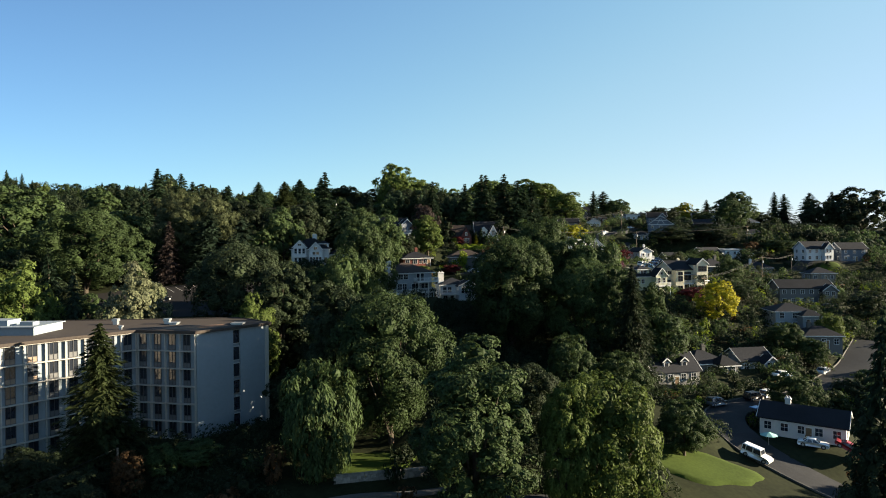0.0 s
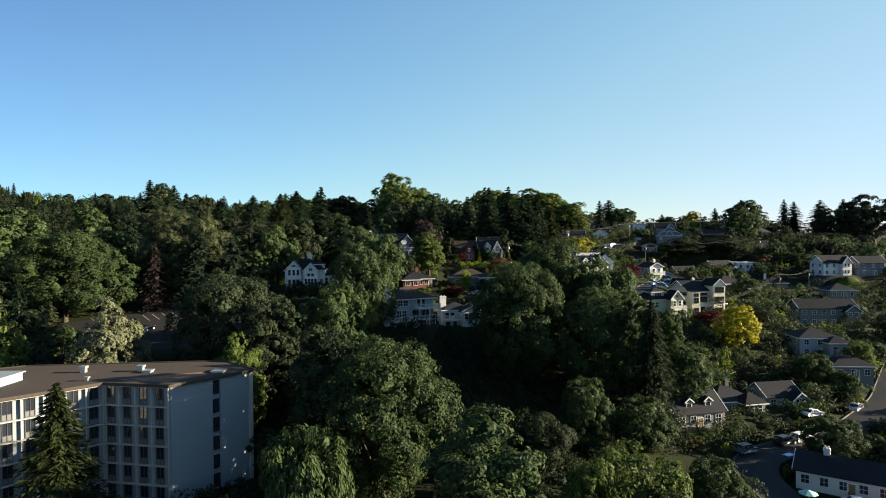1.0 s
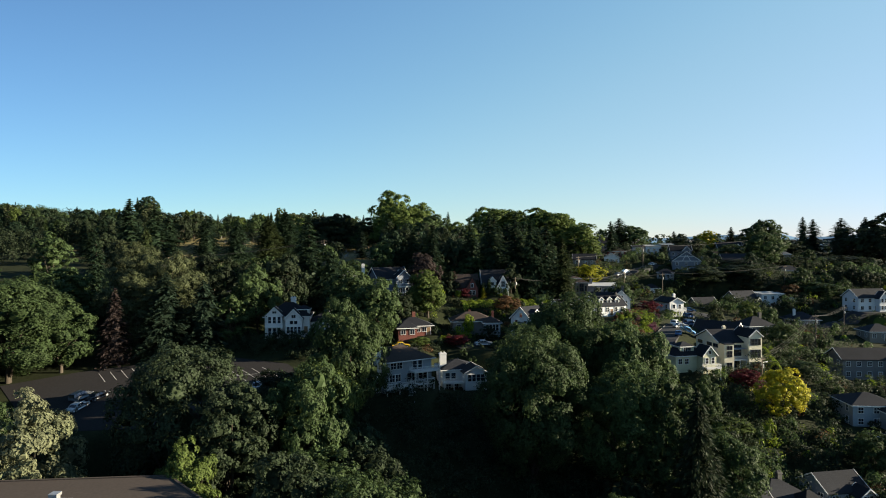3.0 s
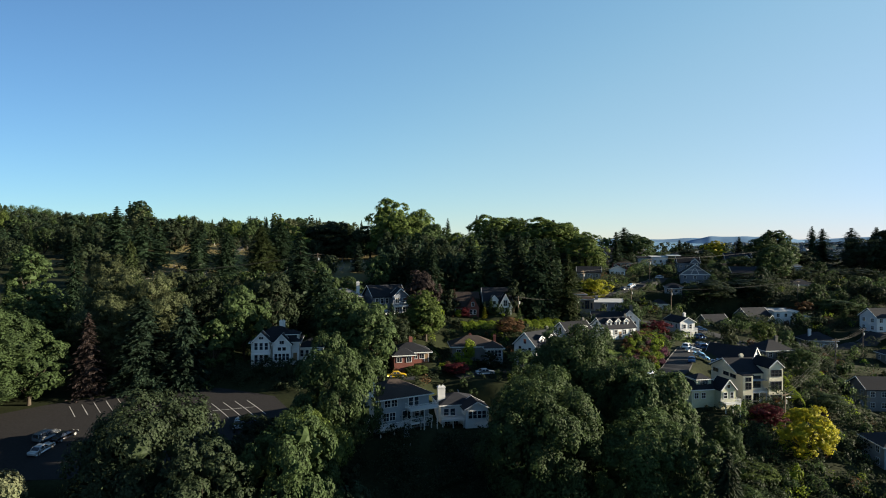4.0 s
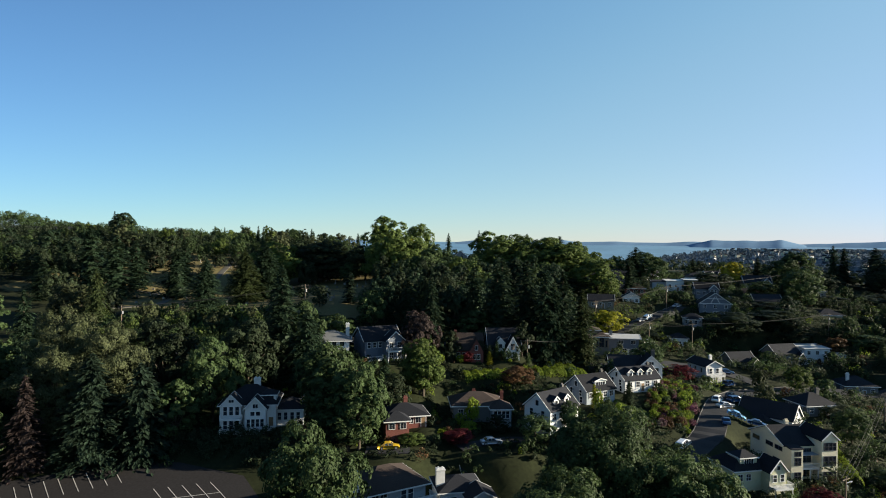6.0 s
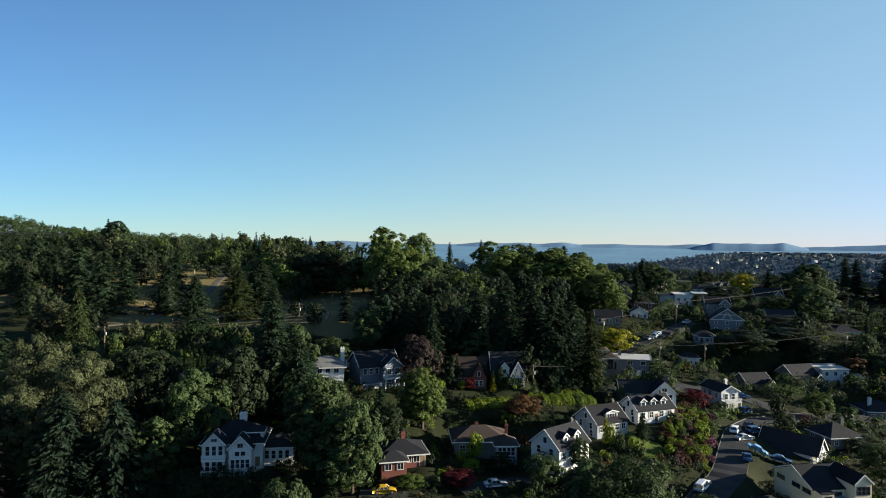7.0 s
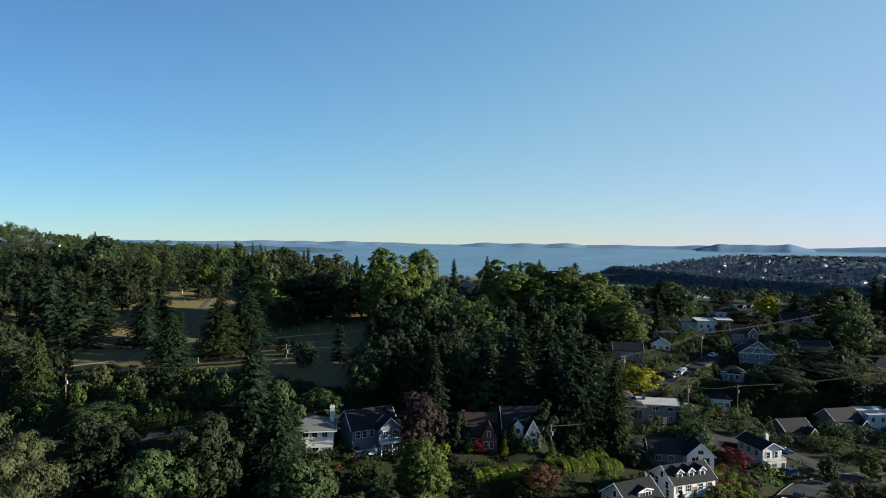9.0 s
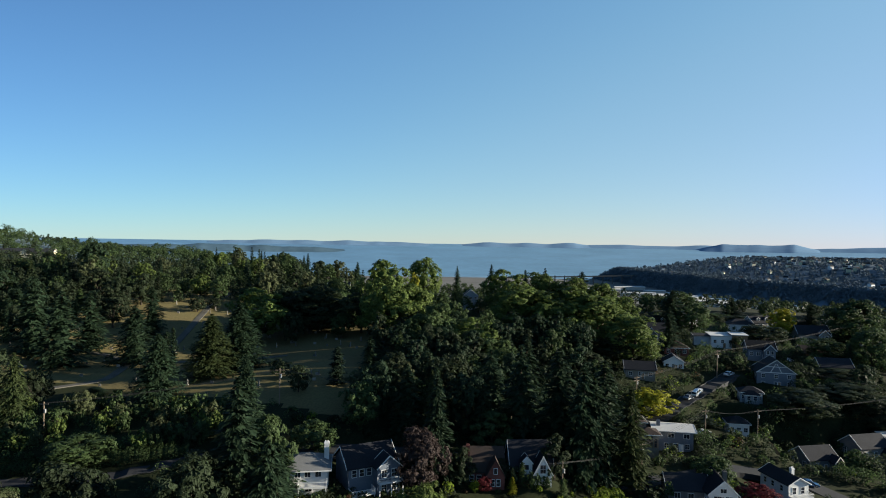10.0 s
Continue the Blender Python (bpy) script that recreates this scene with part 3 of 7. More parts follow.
def lawn(cx, cy, rx, ry, turn=0.0, material=LAWN, label="mown green lawn"):
    """A lawn laid on the ground, with an uneven rounded outline."""
    v, f, n, rings = [(cx, cy, ground(cx, cy) + 0.34)], [], 40, 7
    for k in range(1, rings + 1):
        for j in range(n):
            a = 2 * math.pi * j / n
            q = k / rings * (1 + 0.10 * math.sin(3 * a + cx) + 0.06 * math.sin(7 * a))
            dx, dy = rx * q * math.cos(a), ry * q * math.sin(a)
            x, y = cx + dx * math.cos(radians(turn)) - dy * math.sin(radians(turn)), cy + dx * math.sin(radians(turn)) + dy * math.cos(radians(turn))
            v.append((x, y, ground(x, y) + (0.34 if k < rings else -0.5)))
            if k == 1:
                f.append((0, 1 + j, 1 + (j + 1) % n))
            else:
                b = 1 + (k - 2) * n
                f.append((b + j, b + n + j, b + n + (j + 1) % n, b + (j + 1) % n))
    tagged(new("lawn", mesh_of("lawn", v, f, material, True)), label, "lawn", kind="structure")


lawn(38.5, 92.5, 9.5, 5.6, -10)
lawn(-11, 85.5, 7, 4.5, 10)
lawn(46, 211, 4.5, 5, 20)
lawn(46, 123.5, 6, 3, 12)
lawn(-4, 204, 3.5, 3.5)
lawn(161, 252, 9, 3)
lawn(78, 243, 4, 3)
for key_, half_ in (("low", 3.4), ("middle", 3.3), ("upper", 3.0), ("high", 2.6), ("lane", 2.2), ("drive", 1.8), ("pad", 2.4)):
    strip("road", ROADS[key_], half_, ASPHALT, label="grey asphalt residential street on the hillside")
for key_, half_ in (("low", 3.4), ("middle", 3.3), ("high", 2.6)):
    strip("kerb", ROADS[key_], 0.12, CONCRETE, 0.28, "pale concrete kerb along the street", "kerb", offset=half_ + 0.15)
for path_ in ([(-118, 276), (-106, 286), (-112, 312), (-124, 318), (-150, 322)], [(-108, 330), (-112, 356), (-118, 395), (-120, 430)], [(-112, 312), (-96, 318), (-60, 322)]):
    strip("path", path_, 1.4, PATHGRAVEL, 0.10, "pale gravel path through the cemetery", "path")

lot_pts = [(-98, 164), (-85, 172.5), (-73, 177.2), (-62, 181.5), (-52, 181.5), (-38, 177), (-33, 170), (-31.5, 160), (-46, 144), (-76, 142)]
n_ = len(lot_pts)
lot_mesh = mesh_of("car_park", [(x, y, lot_level(y) + 0.06) for x, y in lot_pts] + [(x, y, lot_level(y) - 1.5) for x, y in lot_pts],
                   [tuple(range(n_ - 1, -1, -1))] + [(k, (k + 1) % n_, n_ + (k + 1) % n_, n_ + k) for k in range(n_)], LOTASPHALT)
lot = tagged(new("car_park", lot_mesh), "sloping dark asphalt car park with white bay lines", "car park", kind="structure")


def bay_line(x0, y0, x1, y1):
    a, b = Vector((x0, y0)), Vector((x1, y1))
    w = Vector((-(b - a).y, (b - a).x)).normalized() * 0.06
    put("bay_line", mesh_of("bay_line", [(p.x, p.y, lot_level(p.y) + 0.10) for p in (a - w, b - w, b + w, a + w)], [(0, 1, 2, 3)], PAINTLINE), lot)


for k in range(9):
    q = k / 8
    x_, y_ = -80.3 + 16.4 * q, 171.2 + 8.0 * q
    bay_line(x_, y_, x_ + 4.3, y_ - 5.1)
for k in range(5):
    q = k / 4
    x_, y_ = -49.7 + 9.4 * q, 168.9 + 2.4 * q
    bay_line(x_, y_, x_ - 3.1, y_ + 3.3)
    bay_line(x_, y_, x_ + 3.1, y_ - 3.6)
bay_line(-49.8, 168.9, -40.2, 171.3)

# ---- houses ----
def slab_roof(w, d, rh, over, ridge, kind, t=0.22):
    """Roof over a w x d box with its eaves at z 0: gable (ridge along x or y), hip or flat."""
    x, y = w / 2 + over, d / 2 + over
    drop = rh * over / (min(w, d) / 2) if kind == "hip" else rh * over / ((d if ridge == "x" else w) / 2)
    if kind == "flat":
        return joined([([(-x, -y, 0), (x, -y, 0), (x, y, rh), (-x, y, rh), (-x, -y, t), (x, -y, t), (x, y, rh + t), (-x, y, rh + t)],
                        [(0, 3, 2, 1), (4, 5, 6, 7), (0, 1, 5, 4), (1, 2, 6, 5), (2, 3, 7, 6), (3, 0, 4, 7)])])
    if kind == "hip":
        k = min(x, y)
        a, b = ((-(x - k), 0), (x - k, 0)) if x >= y else ((0, -(y - k)), (0, y - k))
        if x == y:
            a, b = (-0.05, 0), (0.05, 0)
        v = [(-x, -y, -drop), (x, -y, -drop), (x, y, -drop), (-x, y, -drop), (*a, rh), (*b, rh)]
        v += [(p[0], p[1], p[2] + t) for p in v]
        if x >= y:
            top = [(6, 7, 11, 10), (8, 9, 10, 11), (9, 6, 10), (7, 8, 11)]
        else:
            top = [(9, 6, 10, 11), (7, 8, 11, 10), (6, 7, 10), (8, 9, 11)]
        return v, top + [(0, 1, 7, 6), (1, 2, 8, 7), (2, 3, 9, 8), (3, 0, 6, 9), (0, 3, 2, 1)]
    v = [(-x, -y, -drop), (x, -y, -drop), (x, 0, rh), (-x, 0, rh), (-x, y, -drop), (x, y, -drop)] if ridge == "x" else \
        [(-x, y, -drop), (-x, -y, -drop), (0, -y, rh), (0, y, rh), (x, y, -drop), (x, -y, -drop)]
    v += [(p[0], p[1], p[2] + t) for p in v]
    return v, [(6, 7, 8, 9), (9, 8, 11, 10), (0, 3, 2, 1), (3, 4, 5, 2), (0, 1, 7, 6), (5, 4, 10, 11), (1, 2, 8, 7), (2, 5, 11, 8), (3, 0, 6, 9), (4, 3, 9, 10)]


def box_walls(w, d, z0, z1, rh, ridge, kind):
    x, y = w / 2, d / 2
    v = [(-x, -y, z0), (x, -y, z0), (x, y, z0), (-x, y, z0), (-x, -y, z1), (x, -y, z1), (x, y, z1), (-x, y, z1)]
    f = [(0, 1, 5, 4), (1, 2, 6, 5), (2, 3, 7, 6), (3, 0, 4, 7), (0, 3, 2, 1)]
    if kind == "gable" and ridge == "x":
        v += [(-x, 0, z1 + rh), (x, 0, z1 + rh)]
        f += [(5, 6, 9), (7, 4, 8)]
    elif kind == "gable":
        v += [(0, -y, z1 + rh), (0, y, z1 + rh)]
        f += [(4, 5, 8), (6, 7, 9)]
    elif kind == "flat":
        v[6], v[7] = (x, y, z1 + rh), (-x, y, z1 + rh)
    return v, f


def block(ob, w, d, z0, z1, rh, wall, roof, ridge="x", kind="gable", ox=0.0, oy=0.0, over=0.45, trim=True, turn=0.0):
    """Walls with a roof, as parts of a house, and white barge boards on the gables."""
    at = pose(ox, oy, 0, 0, 0, turn)
    put("wall", mesh_of("wall", *box_walls(w, d, z0 - (4 if z0 == 0 else 0), z1, rh, ridge, kind), wall), ob, at)
    top = put("roof", mesh_of("roof", *slab_roof(w, d, rh, over, ridge, kind), roof), ob, at @ pose(0, 0, z1 + 0.01))
    if trim and kind == "gable":
        a, e = ((d if ridge == "x" else w) / 2 + over), ((w if ridge == "x" else d) / 2 + over)
        run = math.hypot(a, rh * (1 + over / (a - over)))
        slope = math.degrees(math.atan2(rh * (1 + over / (a - over)), a))
        board = boxes("barge_board", [(0, -0.04, -0.17, run, 0.04, 0.05)], TRIM)
        for s in (-1, 1):
            for flip in (0, 180):
                if ridge == "x":
                    put("barge_board", board, top, pose(s * (e + 0.05), 0, rh + 0.22, 0, 0, 90 + flip) @ pose(0, 0, 0, 0, slope, 0))
                else:
                    put("barge_board", board, top, pose(0, s * (e + 0.05), rh + 0.22, 0, 0, flip) @ pose(0, 0, 0, 0, slope, 0))
    elif kind == "hip" and trim:
        x, y = w / 2 + over, d / 2 + over
        zz = -rh * over / (min(w, d) / 2)
        put("gutter", boxes("gutter", [(-x - 0.1, -y - 0.1, zz - 0.02, x + 0.1, -y, zz + 0.18), (x, -y, zz - 0.02, x + 0.1, y, zz + 0.18), (-x - 0.1, -y, zz - 0.02, -x, y, zz + 0.18)], TRIM), top)
    return top


def lattice(name, xs, zs, y0, y1, material):
    """A window frame in one piece: a grid of bars, with openings between every second pair of lines."""
    nx, nz = len(xs), len(zs)
    v = [(x, y, z) for y in (y0, y1) for z in zs for x in xs]
    at = lambda s, j, i: s * nx * nz + j * nx + i
    solid = lambda i, j: 0 <= i < nx - 1 and 0 <= j < nz - 1 and not (i % 2 and j % 2)
    f = []
    for j in range(nz - 1):
        for i in range(nx - 1):
            if not solid(i, j):
                continue
            f += [(at(0, j, i), at(0, j, i + 1), at(0, j + 1, i + 1), at(0, j + 1, i)), (at(1, j, i), at(1, j + 1, i), at(1, j + 1, i + 1), at(1, j, i + 1))]
            for di, dj, a, b in ((-1, 0, (j + 1, i), (j, i)), (1, 0, (j, i + 1), (j + 1, i + 1)), (0, -1, (j, i), (j, i + 1)), (0, 1, (j + 1, i + 1), (j + 1, i))):
                if not solid(i + di, j + dj):
                    f.append((at(0, *b), at(0, *a), at(1, *a), at(1, *b)))
    return mesh_of(name, v, f, material)


WINDOWS = {}


def window(ob, face, w, d, u, z, ww, wh, ox=0.0, oy=0.0, frame_mat=None, bars=1, turn=0.0):
    """A framed window on a face of a w x d block: f front, r right, l left, b back; u along the face, z its middle."""
    key = (round(ww, 2), round(wh, 2), (frame_mat or TRIM).name, bars)
    if key not in WINDOWS:
        a, b, t = ww / 2, wh / 2, 0.09
        xs = [-a - t, -a] + [-a + 2 * a * (k + 1) / (bars + 1) + e for k in range(bars if ww > 1.0 else 0) for e in (-0.022, 0.022)] + [a, a + t]
        zs = [-b - t, -b] + ([-0.022, 0.022] if wh > 1.2 else []) + [b, b + t]
        WINDOWS[key] = (lattice("window_frame", xs, zs, -0.10, 0.05, frame_mat or TRIM), boxes("pane", [(-a, -0.05, -b, a, 0.04, b)], GLASS))
    at = {"f": pose(u, -d / 2, z), "r": pose(w / 2, u, z, 0, 0, 90), "l": pose(-w / 2, u, z, 0, 0, -90), "b": pose(u, d / 2, z, 0, 0, 180)}[face]
    fr = put("window", WINDOWS[key][0], ob, pose(ox, oy, 0, 0, 0, turn) @ at)
    put("pane", WINDOWS[key][1], fr)
    return fr


def row(ob, face, w, d, us, z, ww, wh, **more):
    for u in us:
        window(ob, face, w, d, u, z, ww, wh, **more)


def door(ob, face, w, d, u, z0, material=None, ox=0.0, oy=0.0, ww=1.0):
    at = {"f": pose(u, -d / 2, z0), "r": pose(w / 2, u, z0, 0, 0, 90), "l": pose(-w / 2, u, z0, 0, 0, -90)}[face]
    dr = put("door", boxes("door", [(-ww / 2, -0.07, 0, ww / 2, 0.03, 2.05)], material or BROWNWOOD), ob, pose(ox, oy, 0) @ at)
    put("door_frame", boxes("door_frame", [(-ww / 2 - 0.12, -0.10, 0, -ww / 2, 0.03, 2.17), (ww / 2, -0.10, 0, ww / 2 + 0.12, 0.03, 2.17), (-ww / 2, -0.10, 2.05, ww / 2, 0.03, 2.17)], TRIM), dr)
    put("door_handle", boxes("door_handle", [(ww / 2 - 0.15, -0.12, 1.0, ww / 2 - 0.09, -0.07, 1.12)], STEEL), dr)


def chimney(roof, x, y, z0, z1, material, w=0.9, d=0.7):
    """A chimney with a cap and two pots at (x, y) of the house, as a piece of its roof."""
    pots = [(s * w - 0.12, -0.12, z1, s * w + 0.12, 0.12, z1 + 0.3) for s in (-0.24, 0.24)]
    me = boxes("chimney", [(-w / 2, -d / 2, z0, w / 2, d / 2, z1), (-w / 2 - 0.08, -d / 2 - 0.08, z1 - 0.3, w / 2 + 0.08, d / 2 + 0.08, z1 - 0.12)] + pots, material)
    put("chimney", me, roof, roof.matrix_basis.inverted() @ pose(x, y, 0))


def dormer(ob, u, v, z, w, h, depth, wall, roof, rh=0.8, kind="gable", ox=0.0, oy=0.0, bars=1, ww=0.0):
    """A dormer whose front stands at (u, v), its sill level z."""
    block(ob, w, depth, z, z + h, rh, wall, roof, "y", kind, ox + u, oy + v + depth / 2, 0.22, True)
    window(ob, "f", w, depth, 0, z + h * 0.55, ww or w * 0.55, h * 0.68, ox + u, oy + v + depth / 2, bars=bars)


def railing(ob, pts, z, h=1.0, material=None, gap=0.28):
    """Posts, rails and thin balusters along a line of points at height z."""
    for (x0, y0), (x1, y1) in zip(pts, pts[1:]):
        long = math.hypot(x1 - x0, y1 - y0)
        a = math.degrees(math.atan2(y1 - y0, x1 - x0))
        n = max(1, int(long / gap))
        xs = [long * k / n + e for k in range(n + 1) for e in (-0.025, 0.025)]
        put("railing", lattice("railing", xs, [0.0, 0.12, h - 0.09, h], -0.03, 0.03, material or TRIM), ob, pose(x0, y0, z + 0.02, 0, 0, a))


def deck(ob, x0, y0, x1, y1, z, posts=True, material=None, rail=True, sides="lfr"):
    m = material or TRIM
    put("deck", boxes("deck", [(x0, y0, z - 0.25, x1, y1, z)] + [(x0 + 0.14 * k, y0 + 0.01, z + 0.004, x0 + 0.14 * k + 0.11, y1 - 0.01, z + 0.03) for k in range(int((x1 - x0) / 0.14))], m), ob)
    if posts:
        for x in (x0 + 0.15, (x0 + x1) / 2, x1 - 0.15):
            put("post", boxes("post", [(x - 0.09, y0 + 0.06, -4, x + 0.09, y0 + 0.24, z - 0.25)], m), ob)
    if rail:
        pts = ([(x0, y1)] if "l" in sides else []) + [(x0, y0), (x1, y0)] + ([(x1, y1)] if "r" in sides else [])
        railing(ob, pts, z, 1.0, m)


def house(x, y, rot, label, z=None, name="house", group=""):
    z = ground(x, y) if z is None else z
    return thing(name, x, y, z, rot, label, "house", group)


def auto(ob, w, d, z1, front=3, side=2, storeys=None, ww=1.1, wh=1.3, ox=0.0, oy=0.0, faces="frl", frame_mat=None):
    """Regular rows of windows on the front and the sides."""
    n = storeys or max(1, int(z1 / 2.6))
    for s in range(n):
        z = z1 * (s + 0.55) / n
        for face in faces:
            count, span = (front, w) if face == "f" else (side, d)
            for k in range(count):
                window(ob, face, w, d, span * ((k + 0.5) / count - 0.5), z, ww, wh, ox, oy, frame_mat)

# ---- the apartment block ----
def apartment():
    ob = thing("apartment_block", -60, 110, 3.0, 0, "six-storey pale apartment block with a stained flat roof and gridded windows", "apartment building")
    zr, storey = 16.4, 2.73
    # plan, seen from the street side: a folded front, a blank end wall and the back
    front = [(-16.0, -46.0), (2.9, -23.0), (11.5, -13.8), (21.6, -15.9)]
    end = [(21.6, -15.9), (29.6, -6.3)]
    back = [(29.6, -6.3), (23.0, 0.5), (-8.0, -2.0), (-26, -14), (-38, -36)]
    ring = front + end[1:] + back[1:]
    n = len(ring)
    v = [(x, y, -4) for x, y in ring] + [(x, y, zr) for x, y in ring]
    put("wall", mesh_of("wall", v, [(k, (k + 1) % n, n + (k + 1) % n, n + k) for k in range(n)] + [tuple(range(n - 1, -1, -1))], PANEL), ob)

    def outward(pts, by):
        c = Vector((-5, -15))
        out = []
        for k, p in enumerate(pts):
            a, b = Vector(pts[k - 1]), Vector(pts[(k + 1) % len(pts)])
            p = Vector(p)
            n1, n2 = Vector(((p - a).y, -(p - a).x)).normalized(), Vector(((b - p).y, -(b - p).x)).normalized()
            m = (n1 + n2).normalized()
            out.append(p + m * by / max(0.4, m.dot(n1)))
        return out

    o = outward(ring, 0.7)
    v = [(p.x, p.y, zr) for p in o] + [(p.x, p.y, zr + 0.35) for p in o]
    roof = put("roof", mesh_of("roof", v, [(k, (k + 1) % n, n + (k + 1) % n, n + k) for k in range(n)] + [tuple(range(n - 1, -1, -1)), tuple(range(n, 2 * n))], TARROOF), ob, None, "brown-stained flat gravel roof")
    inner, edge = outward(ring, 0.45), outward(ring, 0.78)
    v = [(p.x, p.y, zr + 0.1) for p in edge] + [(p.x, p.y, zr + 0.47) for p in edge] + [(p.x, p.y, zr + 0.47) for p in inner] + [(p.x, p.y, zr + 0.1) for p in inner]
    put("coping", mesh_of("coping", v, [(a * n + k, a * n + (k + 1) % n, ((a + 1) % 4) * n + (k + 1) % n, ((a + 1) % 4) * n + k) for a in range(4) for k in range(n)], TARROOF), roof, None, "brown metal roof edge")
    put("stain", mesh_of("stain", [(17.0, -13.6, zr + 0.36), (20.8, -14.6, zr + 0.36), (24.6, -9.9, zr + 0.36), (23.0, -7.6, zr + 0.36), (18.5, -9.8, zr + 0.36), (13.8, -11.8, zr + 0.36)], [(0, 1, 2, 3, 4, 5)], RUSTSTAIN), roof, None, "rust-brown stain on the gravel")

    # gridded front: slab edges, fins, panels and windows, face by face
    for k, (a, b) in enumerate(zip(front, front[1:])):
        a, b = Vector(a), Vector(b)
        long, ang = (b - a).length, math.degrees(math.atan2((b - a).y, (b - a).x))
        at = pose(a.x, a.y, 0, 0, 0, ang)
        bays = max(2, round(long / 2.6))
        bw = long / bays
        for s in range(7):
            put("slab_edge", boxes("slab_edge", [(0, -0.60, storey * s - 0.07, long, 0.02, storey * s + 0.07)], CONCPALE), ob, at)
        for c in range(bays + 1):
            put("fin", boxes("fin", [(c * bw - 0.06, -0.42, -2, c * bw + 0.06, 0.0, zr - 0.02)], CONCPALE), ob, at)
        e = bw * 0.21
        fr = lattice("window_frame", [-e - 0.06, -e, -0.025, 0.025, e, e + 0.06], [0.10, 0.16, 0.86, 0.91, 2.56, 2.62], -0.14, 0.02, DARKTRIM)
        gl, sp = boxes("pane", [(-e, -0.07, 0.91, e, 0.015, 2.56)], GLASS), boxes("spandrel", [(-e, -0.07, 0.16, e, 0.015, 0.86)], BRONZE if k == 0 else GREYPAINT)
        for s in range(6):
            for c in range(bays):
                wn_ = put("window", fr, ob, at @ pose((c + 0.42) * bw, 0, storey * s))
                put("pane", gl, wn_)
                put("spandrel", sp, wn_)
    # end wall: a recessed strip of stair windows between two blank panels, and a pale corner fin
    a, b = Vector(end[0]), Vector(end[1])
    long, ang = (b - a).length, math.degrees(math.atan2((b - a).y, (b - a).x))
    at = pose(a.x, a.y, 0, 0, 0, ang)
    put("end_panel", boxes("end_panel", [(0.0, -0.30, -4, long * 0.50, 0.0, zr - 0.02)], PANEL), ob, at)
    put("end_panel", boxes("end_panel", [(long * 0.60, -0.30, -4, long - 0.35, 0.0, zr - 0.02)], PANEL), ob, at)
    put("corner_fin", boxes("corner_fin", [(long - 0.35, -0.55, -4, long + 0.25, 0.2, zr - 0.02)], CONCPALE), ob, at)
    for s in range(6):
        wn_ = put("window", lattice("window_frame", [long * 0.5, long * 0.5 + 0.06, long * 0.6 - 0.06, long * 0.6], [storey * s + 0.3, storey * s + 0.42, storey * s + 2.5, storey * s + 2.62], -0.16, 0.01, STEEL), ob, at)
        put("pane", boxes("pane", [(long * 0.5, -0.06, storey * s + 0.42, long * 0.6, 0.01, storey * s + 2.5)], GLASS), wn_)
    # roof plant
    put("penthouse", boxes("penthouse", [(-12.0, -19.0, zr + 0.3, -1.4, -12.0, zr + 1.5), (-12.3, -19.3, zr + 1.5, -1.1, -11.7, zr + 1.65), (-10, -18, zr + 1.65, -6, -15, zr + 2.5), (-4.5, -17.5, zr + 1.65, -2.5, -16, zr + 2.2)], PANEL), roof, pose(0, 0, 0, 0, 0, 0), "white plant room")
    for x, y, w, h in ((4.5, -7.0, 0.7, 1.0), (8.5, -13.0, 0.4, 0.6), (13.0, -6.5, 0.8, 0.9), (14.6, -7.5, 1.2, 0.4), (25.5, -7.8, 1.8, 0.3), (-2, -16, 0.6, 0.6)):
        put("roof_vent", boxes("roof_vent", [(-w / 2, -w / 2, 0, w / 2, w / 2, h * 0.6), (-w / 2 - 0.12, -w / 2 - 0.12, h * 0.6, w / 2 + 0.12, w / 2 + 0.12, h)], STEEL), roof, pose(x, y, zr + 0.35))


apartment()


